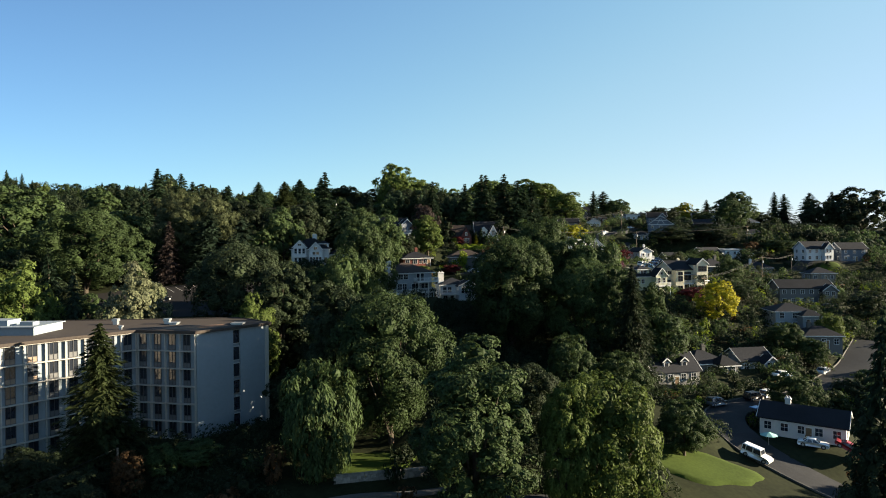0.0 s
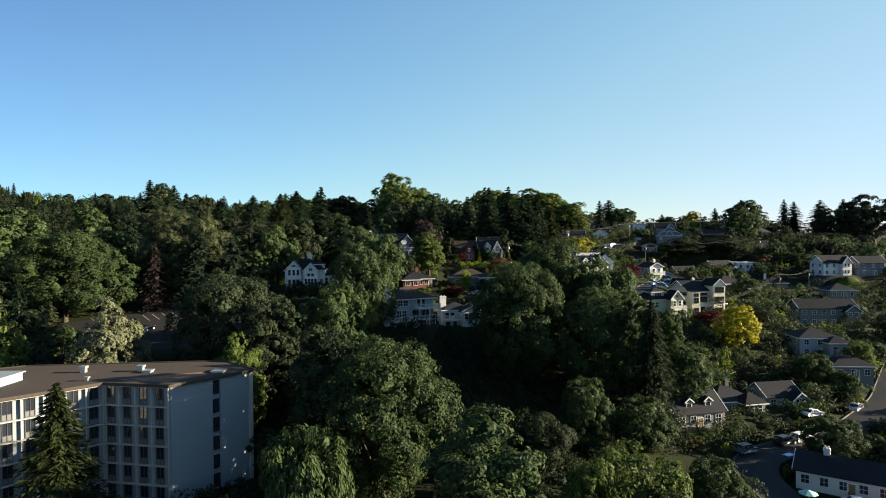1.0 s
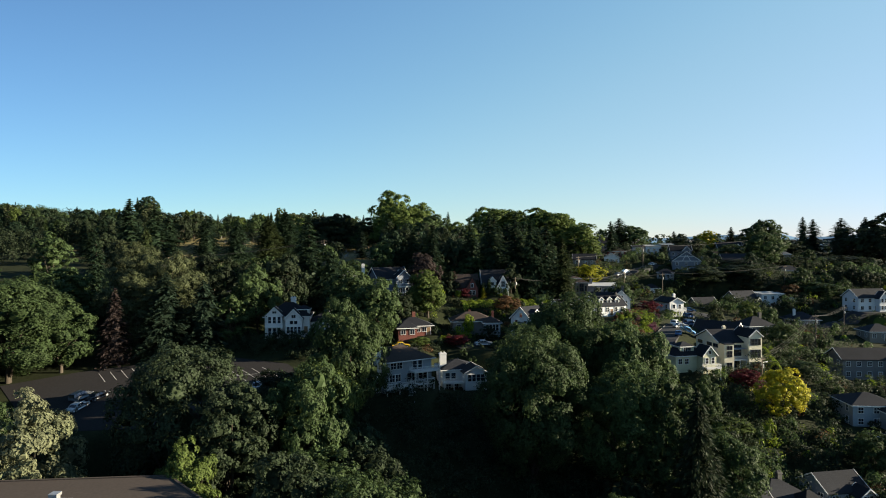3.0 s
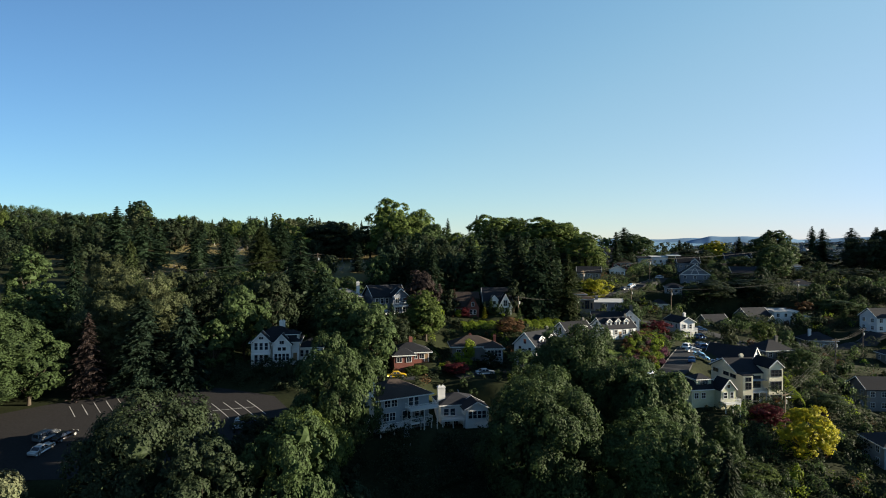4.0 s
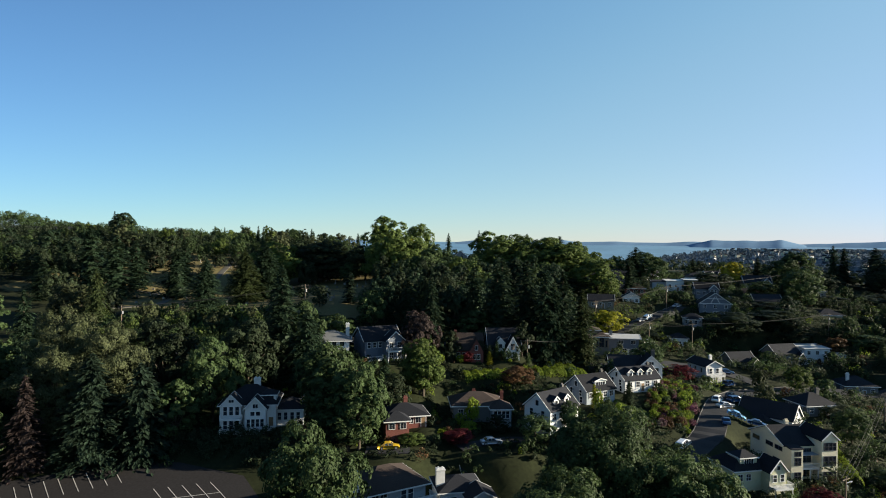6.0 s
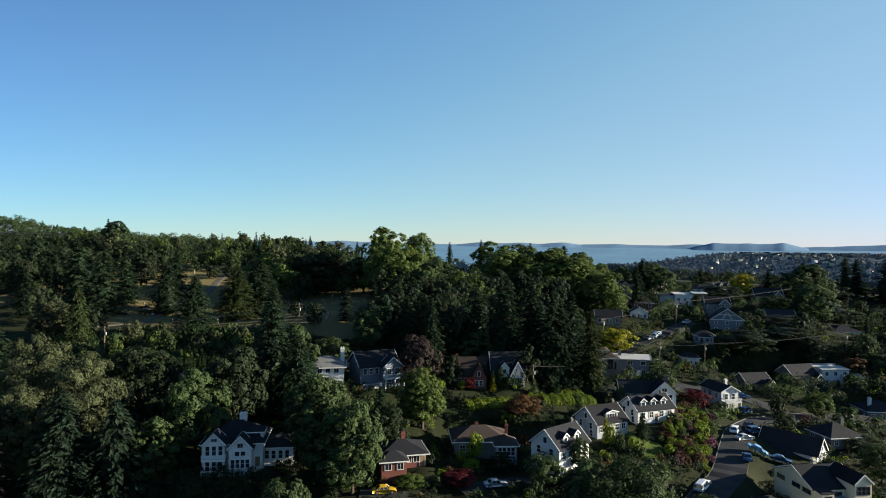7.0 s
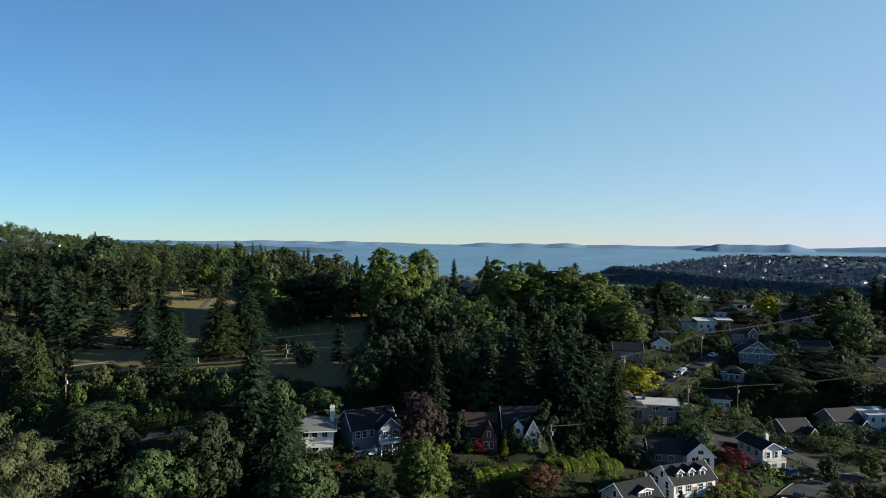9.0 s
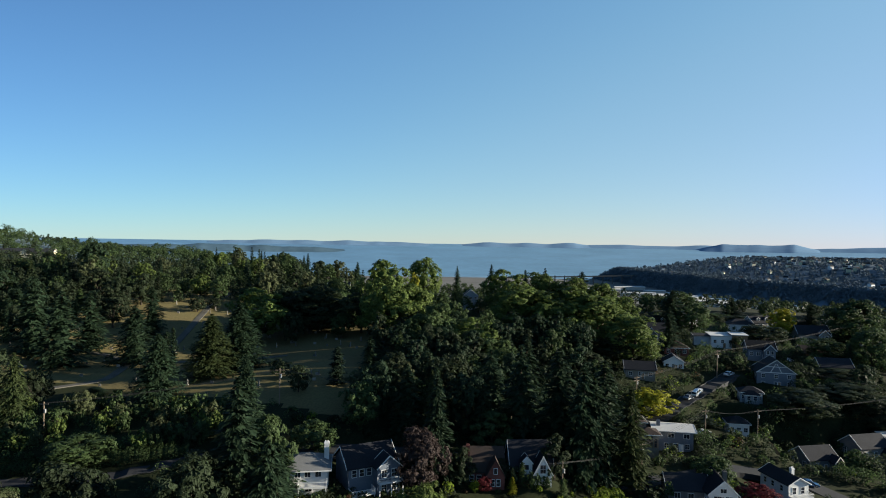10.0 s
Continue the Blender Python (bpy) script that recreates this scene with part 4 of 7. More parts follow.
# ---- houses, one by one ----
def white_villa():
    ob = house(-42.2, 195, 8, "two-storey white villa with twin front gables and balconies", 26.0)
    ob.matrix_basis = ob.matrix_basis @ Matrix.Diagonal((0.92, 0.92, 0.92, 1))
    r = block(ob, 12.5, 10, 0, 6.3, 3.3, WHITE, SHINGLE, "x", "hip")
    block(ob, 4.2, 3.0, 0, 6.8, 2.1, WHITE, SHINGLE, "y", "gable", -3.3, -5.6)
    block(ob, 4.6, 2.6, 0, 5.9, 2.4, WHITE, SHINGLE, "y", "gable", 2.0, -6.0)
    block(ob, 6.5, 7.0, 0, 4.2, 1.8, WHITE, SHINGLE, "x", "hip", 9.0, 1.6)
    row(ob, "f", 4.2, 3.0, (-1.3, 0, 1.3), 5.4, 0.8, 1.9, ox=-3.3, oy=-5.6)
    window(ob, "f", 4.2, 3.0, 0, 7.6, 1.1, 0.6, -3.3, -5.6)
    row(ob, "f", 4.2, 3.0, (-1.3, 0, 1.3), 2.2, 0.8, 2.0, ox=-3.3, oy=-5.6)
    row(ob, "f", 4.6, 2.6, (-1.5, -0.5, 0.5, 1.5), 2.6, 0.75, 1.7, ox=2.0, oy=-6.0)
    row(ob, "f", 4.6, 2.6, (-0.6, 0.6), 4.7, 0.9, 0.9, ox=2.0, oy=-6.0)
    window(ob, "f", 4.6, 2.6, 0, 6.4, 1.1, 0.9, 2.0, -6.0)
    row(ob, "f", 6.5, 7.0, (-2.3, -0.9, 0.6, 2.0), 2.5, 0.8, 1.7, ox=9.0, oy=1.6)
    dormer(ob, 4.3, -3.2, 6.4, 3.6, 1.5, 3.5, WHITE, SHINGLE, 0.9, "hip", bars=2, ww=2.4)
    row(ob, "l", 12.5, 10, (-2, 2), 4.6, 1.0, 1.3)
    deck(ob, -5.6, -8.2, -0.9, -7.0, 3.7, posts=False)
    deck(ob, -5.6, -8.4, -0.9, -7.0, 0.6)
    chimney(r, 1.2, 0.6, 6, 11.2, WHITE, 1.5, 0.9)
    chimney(r, 12.0, 2.2, 4, 7.6, WHITE, 1.2, 0.8)
    door(ob, "f", 12.5, 10, 5.2, 1.2)


def deck_house():
    ob = house(-10.6, 167.0, 31, "pale blue three-level house with stacked decks and brown hip roof", 18.6)
    r = block(ob, 11.6, 9.5, 0, 6.8, 2.2, PALEBLUE, SHINGLE3, "x", "hip", over=0.7)
    row(ob, "f", 11.6, 9.5, (-3.6, -2.1), 5.6, 1.2, 1.3)
    row(ob, "f", 11.6, 9.5, (1.6, 2.9), 5.4, 0.95, 2.0)
    row(ob, "f", 11.6, 9.5, (-3.9, -2.5), 3.0, 1.2, 1.5)
    row(ob, "f", 11.6, 9.5, (0.2, 1.4), 2.8, 1.0, 1.9)
    row(ob, "f", 11.6, 9.5, (3.0, 4.2), 3.0, 0.9, 1.3)
    row(ob, "f", 11.6, 9.5, (-3, 0, 3), 0.9, 1.2, 1.1)
    row(ob, "r", 11.6, 9.5, (-2, 1.5), 5.4, 1.1, 1.3)
    deck(ob, 0.3, -7.2, 6.6, -4.8, 4.3)
    deck(ob, -6.2, -7.0, 0.0, -4.8, 1.4)
    deck(ob, 0.4, -6.6, 5.6, -4.8, 1.5)
    steps = [(0.0, -0.28 * (k + 1), -0.2 * (k + 1) - 0.06, 1.1, -0.28 * k, -0.2 * (k + 1)) for k in range(14)]
    put("staircase", boxes("staircase", steps + [(-0.08, -3.9, -2.9, 0.0, 0.0, -2.2), (1.1, -3.9, -2.9, 1.18, 0.0, -2.2)], PALEBLUE), ob, pose(-1.2, -7.0, 1.4, 0, 0, -25))
    chimney(r, -6.4, -3.0, 0, 9.9, WHITE, 1.1, 1.0)


def terrace_house():
    ob = house(2.4, 175.5, 12, "low white house with a tall chimney and a railed terrace", 17.0)
    r = block(ob, 8.0, 7.5, 0, 4.4, 1.5, WHITE, SHINGLE, "x", "hip")
    block(ob, 5, 4.5, 0, 4.2, 1.3, WHITE, SHINGLE2, "y", "gable", 3.0, -5.2)
    row(ob, "f", 5, 4.5, (-1.5, -0.5, 0.5, 1.5), 3.0, 0.8, 1.5, ox=3.0, oy=-5.2)
    row(ob, "f", 8.5, 9, (-3, -1.6), 3.0, 1.0, 1.5)
    row(ob, "f", 8.5, 9, (-2.8, -1.0), 0.6, 1.1, 1.6)
    deck(ob, -4.4, -7.0, 0.4, -4.5, 2.0)
    chimney(r, -3.4, -1.0, 0, 7.8, WHITE, 1.6, 1.1)
    block(ob, 9, 7, 0, 2.6, 2.2, GREYPAINT, SHINGLE, "x", "gable", 7.5, 9.0)


def brick_bungalow():
    ob = house(-9.2, 198.5, 14, "low red-brick bungalow with a dark hip roof", 25.8)
    r = block(ob, 9.0, 7.5, 0, 2.8, 1.6, BRICK, SHINGLE, "x", "hip", over=0.7)
    block(ob, 5, 4, 0, 2.7, 1.2, BRICK, SHINGLE, "y", "hip", -2.5, -5.0)
    row(ob, "f", 9.0, 7.5, (0.9, 2.6), 1.6, 1.2, 1.2)
    row(ob, "f", 5, 4, (-1.2, 1.2), 1.5, 1.2, 1.2, ox=-2.5, oy=-5.0)
    row(ob, "r", 9.0, 7.5, (-2, 1.8), 1.6, 1.2, 1.2)
    chimney(r, 0.5, 0.5, 3, 5.8, BRICK)
    door(ob, "f", 9.0, 7.5, 3.8, 0.1)


def hip_cottage():
    ob = house(7.5, 208, 4, "grey cottage with a low brown-grey hip roof and a glazed bay", 25.0)
    r = block(ob, 11.5, 8.5, 0, 3.6, 2.0, GREYPAINT, SHINGLE3, "x", "hip", over=0.6)
    block(ob, 4.5, 5, 0, 3.4, 1.3, PALEBLUE, SHINGLE3, "y", "hip", 5.2, -4.2)
    row(ob, "f", 4.5, 5, (-1.4, -0.5, 0.5, 1.4), 2.0, 0.75, 1.6, ox=5.2, oy=-4.2)
    row(ob, "r", 4.5, 5, (-1.2, 0, 1.2), 2.0, 0.8, 1.5, ox=5.2, oy=-4.2)
    row(ob, "f", 11.5, 8.5, (-4, -2.2), 2.0, 1.1, 1.3)
    chimney(r, -0.4, 0.8, 3, 6.0, BRICK, 0.7, 0.6)
    chimney(r, 6.4, 0.8, 2.5, 5.6, BRICK, 0.7, 0.6)


def cape(x, y, rot, z, wall, roof, w, d, h, rh, dormers, label, big=0.0):
    """A steep-roofed cape house with dormers in its front slope."""
    ob = house(x, y, rot, label, z)
    r = block(ob, w, d, 0, h, rh, wall, roof, "x", "gable", over=0.35)
    for u in dormers:
        dormer(ob, u, -d / 2 + 1.0, h + 0.5, big or 1.7, 1.3, 2.6, wall, roof, 0.7 if not big else 0.5, bars=1 if not big else 3, ww=big * 0.8)
    row(ob, "l", w, d, (-d * 0.22, d * 0.22), h * 0.72, 0.95, 1.4)
    row(ob, "l", w, d, (-d * 0.25, d * 0.2), h * 0.22, 0.95, 1.4)
    window(ob, "l", w, d, 0, h + rh * 0.35, 0.9, 1.2)
    row(ob, "f", w, d, (-w * 0.36, -w * 0.14, w * 0.14, w * 0.36), h * 0.62, 1.1, 1.3)
    if h > 5:
        row(ob, "f", w, d, (-w * 0.36, w * 0.3), h * 0.2, 1.1, 1.3)
    row(ob, "r", w, d, (-d * 0.2, d * 0.2), h * 0.6, 0.95, 1.3)
    door(ob, "f", w, d, 0, 0.1)
    chimney(r, w * 0.42, 0.3, h, h + rh + 0.8, CONCRETE, 0.6, 0.6)
    return ob


white_villa()
deck_house()
terrace_house()
brick_bungalow()
hip_cottage()
cape(24.4, 200.8, 40, 26.0, WHITE, SHINGLE, 9.6, 7.6, 3.7, 3.2, (-1.7, 1.9), "white clapboard house with two gabled dormers in a dark roof")
cape(36.9, 216.0, 27, 27.3, PALEBLUE, SHINGLE, 9.0, 8.0, 3.2, 3.0, (0.6,), "grey-blue house with a wide triple dormer in a dark roof", 3.6)
cape(51.2, 226.6, 20, 27.6, WHITE, SHINGLE, 11.0, 7.5, 3.2, 2.6, (-3.2, -0.2, 2.8), "low white house with three small dormers in a dark roof")


def gable_front(x, y, rot, z, w, d, h, rh, wall, roof, label, big_window=True, chim=None, ridge="y", front=2):
    ob = house(x, y, rot, label, z)
    r = block(ob, w, d, 0, h, rh, wall, roof, ridge, "gable", over=0.4)
    if big_window:
        row(ob, "f", w, d, (-w * 0.2, w * 0.2) if front == 2 else (0,), h * 0.72, w * 0.26, 1.9)
        window(ob, "f", w, d, 0, h + rh * 0.28, w * 0.2, 0.9)
    auto(ob, w, d, h, front, 2, None, 1.0, 1.25, faces="rl")
    row(ob, "f", w, d, (-w * 0.28, w * 0.28), h * 0.25, 1.0, 1.3)
    if chim:
        chimney(r, chim[0], chim[1], h, h + rh + 1.4, chim[2], 0.9, 0.7)
    return ob, r


ob_, _ = gable_front(60.1, 241.8, -6, 26.4, 6.2, 8.5, 5.0, 2.9, WHITE, SHINGLE, "white house with a glazed front gable and a dark roof", chim=(1.0, -1.5, CONCRETE))
block(ob_, 9, 7, 0, 4.4, 2.4, GREYPAINT, SHINGLE2, "x", "gable", -6.5, 2.5)
row(ob_, "f", 9, 7, (-2.5, 0.5), 3.0, 1.2, 1.2, ox=-6.5, oy=2.5)
ob_ = house(82.6, 255.4, 12, "white house with a lit front gable and a long dark roof", 23.8)
r_ = block(ob_, 5.6, 9.6, 0, 5.2, 1.5, WHITE, SHINGLE, "y", "gable", over=0.45)
row(ob_, "f", 5.6, 9.6, (-1.2, 1.1), 3.7, 0.95, 1.5)
row(ob_, "f", 5.6, 9.6, (-1.0, 1.0), 1.3, 0.95, 1.4)
row(ob_, "l", 5.6, 9.6, (-2.6, 0.4, 3.0), 3.7, 0.9, 1.3)
deck(ob_, -2.6, -6.6, 2.7, -4.8, 2.4)
chimney(r_, 0.9, -1.5, 5, 8.0, WHITE, 0.8, 0.8)


def tower_house():
    ob = house(51.0, 273.0, -4, "brown and buff house with a hipped tower and arched window", 29.0)
    block(ob, 5.0, 5.0, 0, 6.4, 1.0, TAUPE, SHINGLE3, "x", "hip", 2.4, -3.0, 0.6)
    r = block(ob, 8.5, 8.0, 0, 5.4, 1.2, TAUPE, SHINGLE3, "x", "hip", -2.0, 3.0, 0.5)
    block(ob, 4.5, 6.5, 0, 7.6, 0.6, TAUPE, SHINGLE3, "x", "hip", 0.8, 4.5, 0.4)
    window(ob, "f", 5.0, 5.0, 0, 4.4, 1.5, 3.0, 2.4, -3.0, BROWNWOOD, 1)
    row(ob, "f", 5.0, 5.0, (-1.6, 1.6), 4.0, 0.6, 2.2, ox=2.4, oy=-3.0, frame_mat=BROWNWOOD)
    row(ob, "f", 8.5, 8.0, (-3.0, -1.4), 4.0, 1.1, 1.3, ox=-2.0, oy=3.0, frame_mat=BROWNWOOD)


def modern_house():
    ob = house(63.8, 281.0, -10, "dark slate modern house under a low white roof", 27.4)
    r = block(ob, 10.5, 8.0, 0, 6.0, 0.9, SLATEPAINT, WHITEROOF, "x", "gable", over=0.8)
    row(ob, "f", 10.5, 8.0, (-0.8, 3.4), 4.7, 1.6, 1.2)
    row(ob, "f", 10.5, 8.0, (-2.0, 0.5, 3.6), 1.8, 1.2, 1.3)
    row(ob, "r", 10.5, 8.0, (-2, 1), 4.6, 1.4, 1.3)
    door(ob, "f", 10.5, 8.0, 2.0, 0.2, TRIM)
    chimney(r, -4.0, -1.5, 5, 8.2, SLATEPAINT, 1.0, 0.8)


tower_house()
modern_house()


def storybook_house():
    ob = house(17.0, 241.5, 4, "dark-roofed storybook house with a steep white front gable", 33.4)
    block(ob, 9.0, 7.5, 0, 3.4, 4.6, SLATEPAINT, SHINGLE, "x", "gable")
    block(ob, 3.9, 3.2, 0, 2.6, 3.7, WHITE, SHINGLE, "y", "gable", 2.0, -4.6, 0.3)
    window(ob, "f", 3.9, 3.2, 0, 3.6, 1.2, 1.8, 2.0, -4.6)
    block(ob, 2.6, 2.2, 2.0, 4.4, 1.4, WHITE, SHINGLE, "y", "gable", -1.4, -3.8, 0.2)
    window(ob, "f", 2.6, 2.2, 0, 3.6, 1.0, 1.1, -1.4, -3.8)
    row(ob, "f", 9.0, 7.5, (-3.2,), 1.6, 1.0, 1.3)


def brick_house():
    ob = house(6.6, 240.5, 2, "dark red-brick house with a steep front gable", 32.4)
    r = block(ob, 8.5, 7.5, 0, 3.6, 4.0, BRICK, SHINGLE3, "x", "gable", trim=False)
    block(ob, 4.0, 3.0, 0, 3.2, 3.6, BRICK, SHINGLE3, "y", "gable", 2.2, -4.6, 0.25, False)
    window(ob, "f", 4.0, 3.0, 0, 4.3, 0.7, 1.2, 2.2, -4.6)
    row(ob, "f", 4.0, 3.0, (-0.6, 0.6), 1.8, 0.8, 1.4, ox=2.2, oy=-4.6)
    row(ob, "f", 8.5, 7.5, (-2.8, -1.2), 1.9, 0.9, 1.3)
    chimney(r, -3.6, -1.6, 2, 8.6, BRICK, 0.8, 0.8)


def slate_house():
    ob = house(-19.0, 232.5, 28, "slate-blue two-storey house with white trim and front porches", 34.2)
    r = block(ob, 10.5, 8.5, 0, 5.6, 3.0, SLATEPAINT, SHINGLE, "x", "gable", over=0.5)
    block(ob, 5.0, 3.0, 0, 5.6, 2.2, SLATEPAINT, SHINGLE, "y", "gable", 2.6, -5.4, 0.4)
    row(ob, "f", 5.0, 3.0, (-1.1, 1.1), 4.3, 1.1, 1.5, ox=2.6, oy=-5.4)
    row(ob, "f", 5.0, 3.0, (-1.1, 1.1), 1.5, 1.1, 1.5, ox=2.6, oy=-5.4)
    row(ob, "f", 10.5, 8.5, (-4, -2.4, -0.8), 4.2, 0.95, 1.4)
    row(ob, "r", 10.5, 8.5, (-2.6, -0.6, 1.6), 4.2, 1.1, 1.5)
    row(ob, "r", 10.5, 8.5, (-2.6, -0.6, 1.6), 1.5, 1.1, 1.5)
    window(ob, "r", 10.5, 8.5, 0, 6.9, 0.9, 0.9)
    deck(ob, 0.0, -8.2, 5.4, -6.9, 2.8)
    deck(ob, -5.2, -6.6, -0.2, -4.3, 0.5)


def grey_hip_house():
    ob = house(-31.0, 228.0, 10, "white house with a grey hip roof and a tall white chimney", 34.6)
    r = block(ob, 9.5, 8.0, 0, 5.6, 1.9, WHITE, SHINGLEPALE, "x", "hip", over=0.7)
    row(ob, "f", 9.5, 8.0, (-3.2, -1.2, 0.8, 2.9), 4.6, 1.1, 1.2)
    row(ob, "f", 9.5, 8.0, (-2.6, 1.0), 1.9, 1.3, 1.5)
    deck(ob, -1.0, -6.0, 4.6, -4.0, 2.6)
    row(ob, "r", 9.5, 8.0, (-2, 1.4), 4.6, 1.0, 1.2)
    chimney(r, 4.4, 1.0, 0, 9.4, WHITE, 1.0, 0.9)


storybook_house()
brick_house()
slate_house()
grey_hip_house()


def cream_house():
    ob = house(76.3, 195.7, 7, "tall cream three-storey house with a dark roof and recessed balconies", 17.0)
    r = block(ob, 10.2, 11.4, 0, 7.2, 2.5, CREAM, SHINGLE, "x", "gable", 0, 1.1, 0.4)
    block(ob, 2.6, 2.4, 0, 7.0, 0.2, CREAM, SHINGLE, "x", "flat", -3.8, -5.7, 0.15)
    block(ob, 3.6, 7.0, 0, 8.9, 1.6, CREAM, SHINGLE, "y", "gable", 3.4, -3.6, 0.3)
    for z in (1.5, 4.5, 7.5):
        window(ob, "f", 3.6, 7.0, 0, z, 2.7, 1.5 if z != 4.5 else 1.9, 3.4, -3.6, DARKTRIM, 2)
        row(ob, "r", 3.6, 7.0, (-2.0, 0.6), z, 1.1, 1.4, ox=3.4, oy=-3.6, frame_mat=DARKTRIM)
        window(ob, "f", 2.6, 2.4, 0.1, min(z, 6.1), 1.4, 1.5 if z < 7 else 0.9, -3.8, -5.7, DARKTRIM)
        window(ob, "f", 10.2, 11.4, -0.5, min(z, 5.9), 2.9, 1.9 if z < 7 else 1.0, 0, 1.1, DARKTRIM, 2)
    row(ob, "l", 10.2, 11.4, (-4.0, -1.0, 3.6), 6.2, 2.2, 0.8, oy=1.1, frame_mat=DARKTRIM)
    window(ob, "l", 10.2, 11.4, -3.4, 3.4, 2.2, 0.8, 0, 1.1, DARKTRIM)
    deck(ob, -2.4, -6.6, 1.5, -4.5, 2.9, sides="")
    put("awning", boxes("awning", [(-2.3, -6.6, 5.6, 1.4, -4.6, 5.72)], PALEBLUE), ob, None, "pale blue balcony awning")
    chimney(r, 0.5, 2.5, 7, 10.4, CREAM, 0.8, 0.7)


def sage_cottage():
    ob = house(59.6, 184.0, 12, "sage-green cottage with a front gable, a dormer and a porch", 19.4)
    ob.matrix_basis = ob.matrix_basis @ Matrix.Diagonal((0.9, 0.92, 0.95, 1))
    r = block(ob, 9.5, 8.0, 0, 3.6, 2.6, SAGE, SHINGLE, "x", "hip")
    block(ob, 4.0, 4.0, 0, 3.8, 2.2, SAGE, SHINGLE, "y", "gable", 3.8, -4.6, 0.35)
    dormer(ob, -0.6, -3.0, 4.0, 4.2, 1.6, 4.0, SAGE, SHINGLE, 0.9, "hip", bars=3, ww=2.2)
    row(ob, "f", 4.0, 4.0, (-0.9, 0.9), 2.4, 0.9, 1.4, ox=3.8, oy=-4.6)
    window(ob, "f", 4.0, 4.0, 0, 4.5, 0.8, 0.8, 3.8, -4.6)
    row(ob, "f", 9.5, 8.0, (-3.4, -1.4), 2.0, 1.1, 1.3)
    deck(ob, 1.6, -8.4, 6.0, -6.6, 0.8)


cream_house()
sage_cottage()
ob_, _ = gable_front(85.4, 221.7, 42, 18.4, 6.4, 13.0, 4.2, 3.2, WHITE, SHINGLE, "white gabled house with a side porch and a dark roof")
block(ob_, 4.0, 6, 0, 3.0, 1.6, GREYPAINT, SHINGLE, "x", "hip", -4.9, 1.0)
block(ob_, 4.5, 4.0, 0, 2.7, 0.6, WHITE, WHITEROOF, "x", "hip", 4.6, -3.8)
row(ob_, "f", 4.5, 4.0, (-1.2, 0, 1.2), 1.6, 0.9, 1.3, ox=4.6, oy=-3.8)


def plain_house(x, y, rot, z, w, d, h, rh, wall, roof, label, kind="hip", ridge="x", front=3, chim=None, wing=None, storeys=None, gab=None):
    """An ordinary house: a block with regular windows, perhaps a wing, a front gable and a chimney."""
    ob = house(x, y, rot, label, z)
    r = block(ob, w, d, 0, h, rh, wall, roof, ridge, kind)
    auto(ob, w, d, h, front, 2, storeys)
    door(ob, "f", w, d, w * 0.08, 0.1)
    if wing:
        wx, wy, ww, wd, wh = wing
        block(ob, ww, wd, 0, wh, rh * 0.7, wall, roof, "y", kind, wx, wy)
        row(ob, "f", ww, wd, (-ww * 0.22, ww * 0.22), wh * 0.6, 1.0, 1.3, ox=wx, oy=wy)
        row(ob, "r", ww, wd, (-wd * 0.2, wd * 0.2), wh * 0.6, 1.0, 1.2, ox=wx, oy=wy)
    if gab:
        gx_, gw, gh, grh = gab
        block(ob, gw, 2.2, 0, gh, grh, wall, roof, "y", "gable", gx_, -d / 2 - 0.9)
        row(ob, "f", gw, 2.2, (-gw * 0.2, gw * 0.2), gh * 0.8, gw * 0.22, 1.3, ox=gx_, oy=-d / 2 - 0.9)
        row(ob, "f", gw, 2.2, (-gw * 0.2, gw * 0.2), gh * 0.3, gw * 0.22, 1.3, ox=gx_, oy=-d / 2 - 0.9)
    if chim:
        chimney(r, chim[0], chim[1], h * 0.8, h + rh + 1.2, chim[2], 0.9, 0.7)
    return ob


plain_house(100.4, 229, 10, 20.9, 9, 8, 3.0, 2.4, GREYPAINT, SHINGLE2, "grey bungalow with a hip roof and a stubby chimney", chim=(2, 0, CONCRETE))
# lower street
ob_ = cape(47.5, 130.0, 14, 2.8, GREYPAINT, SHINGLE2, 11.0, 7.6, 3.2, 3.0, (-1.8, 2.4), "grey cottage with two small dormers and a red front door")
plain_house(58.5, 139.5, 12, 2.8, 9, 8, 3.0, 2.2, GREYPAINT, SHINGLE, "grey cottage with a dark hip roof", wing=(3, -4.5, 4.5, 4, 3.0), chim=(1, 0, CONCRETE))
plain_house(71.5, 143.5, 10, 2.6, 8.0, 7, 2.9, 2.2, PALEBLUE, SHINGLE, "pale blue house with a dark roof and a front porch gable", "gable", gab=(2.2, 3.4, 2.5, 1.4))
ob_ = plain_house(64.0, 108.0, -37, -1.4, 13.0, 7.5, 3.0, 1.9, WHITE, SHINGLE, "long white ranch house with a dark gabled roof and white chimney", "gable", front=5, chim=(-2.5, 0, WHITE))
# right-hand slope
plain_house(121.5, 207.0, -4, 11.4, 17.5, 8.5, 5.8, 2.4, GREYPAINT, SHINGLE, "large grey craftsman house with white-trimmed gables", "gable", "x", 6, None, None, 2, (6.4, 4.6, 5.0, 1.8))
plain_house(97.5, 172.5, -6, 8.4, 10, 9, 5.0, 1.8, PALEBLUE, SHINGLE2, "pale blue-grey house with a broad hip roof and glazed bay", wing=(3.2, -5.5, 5, 4.5, 4.2), storeys=2)
plain_house(97.0, 158.0, -6, 5.4, 9, 7, 3.4, 1.8, GREYPAINT, SHINGLE2, "grey house with a grey hip roof and chimney", chim=(-2, 0, CONCRETE))
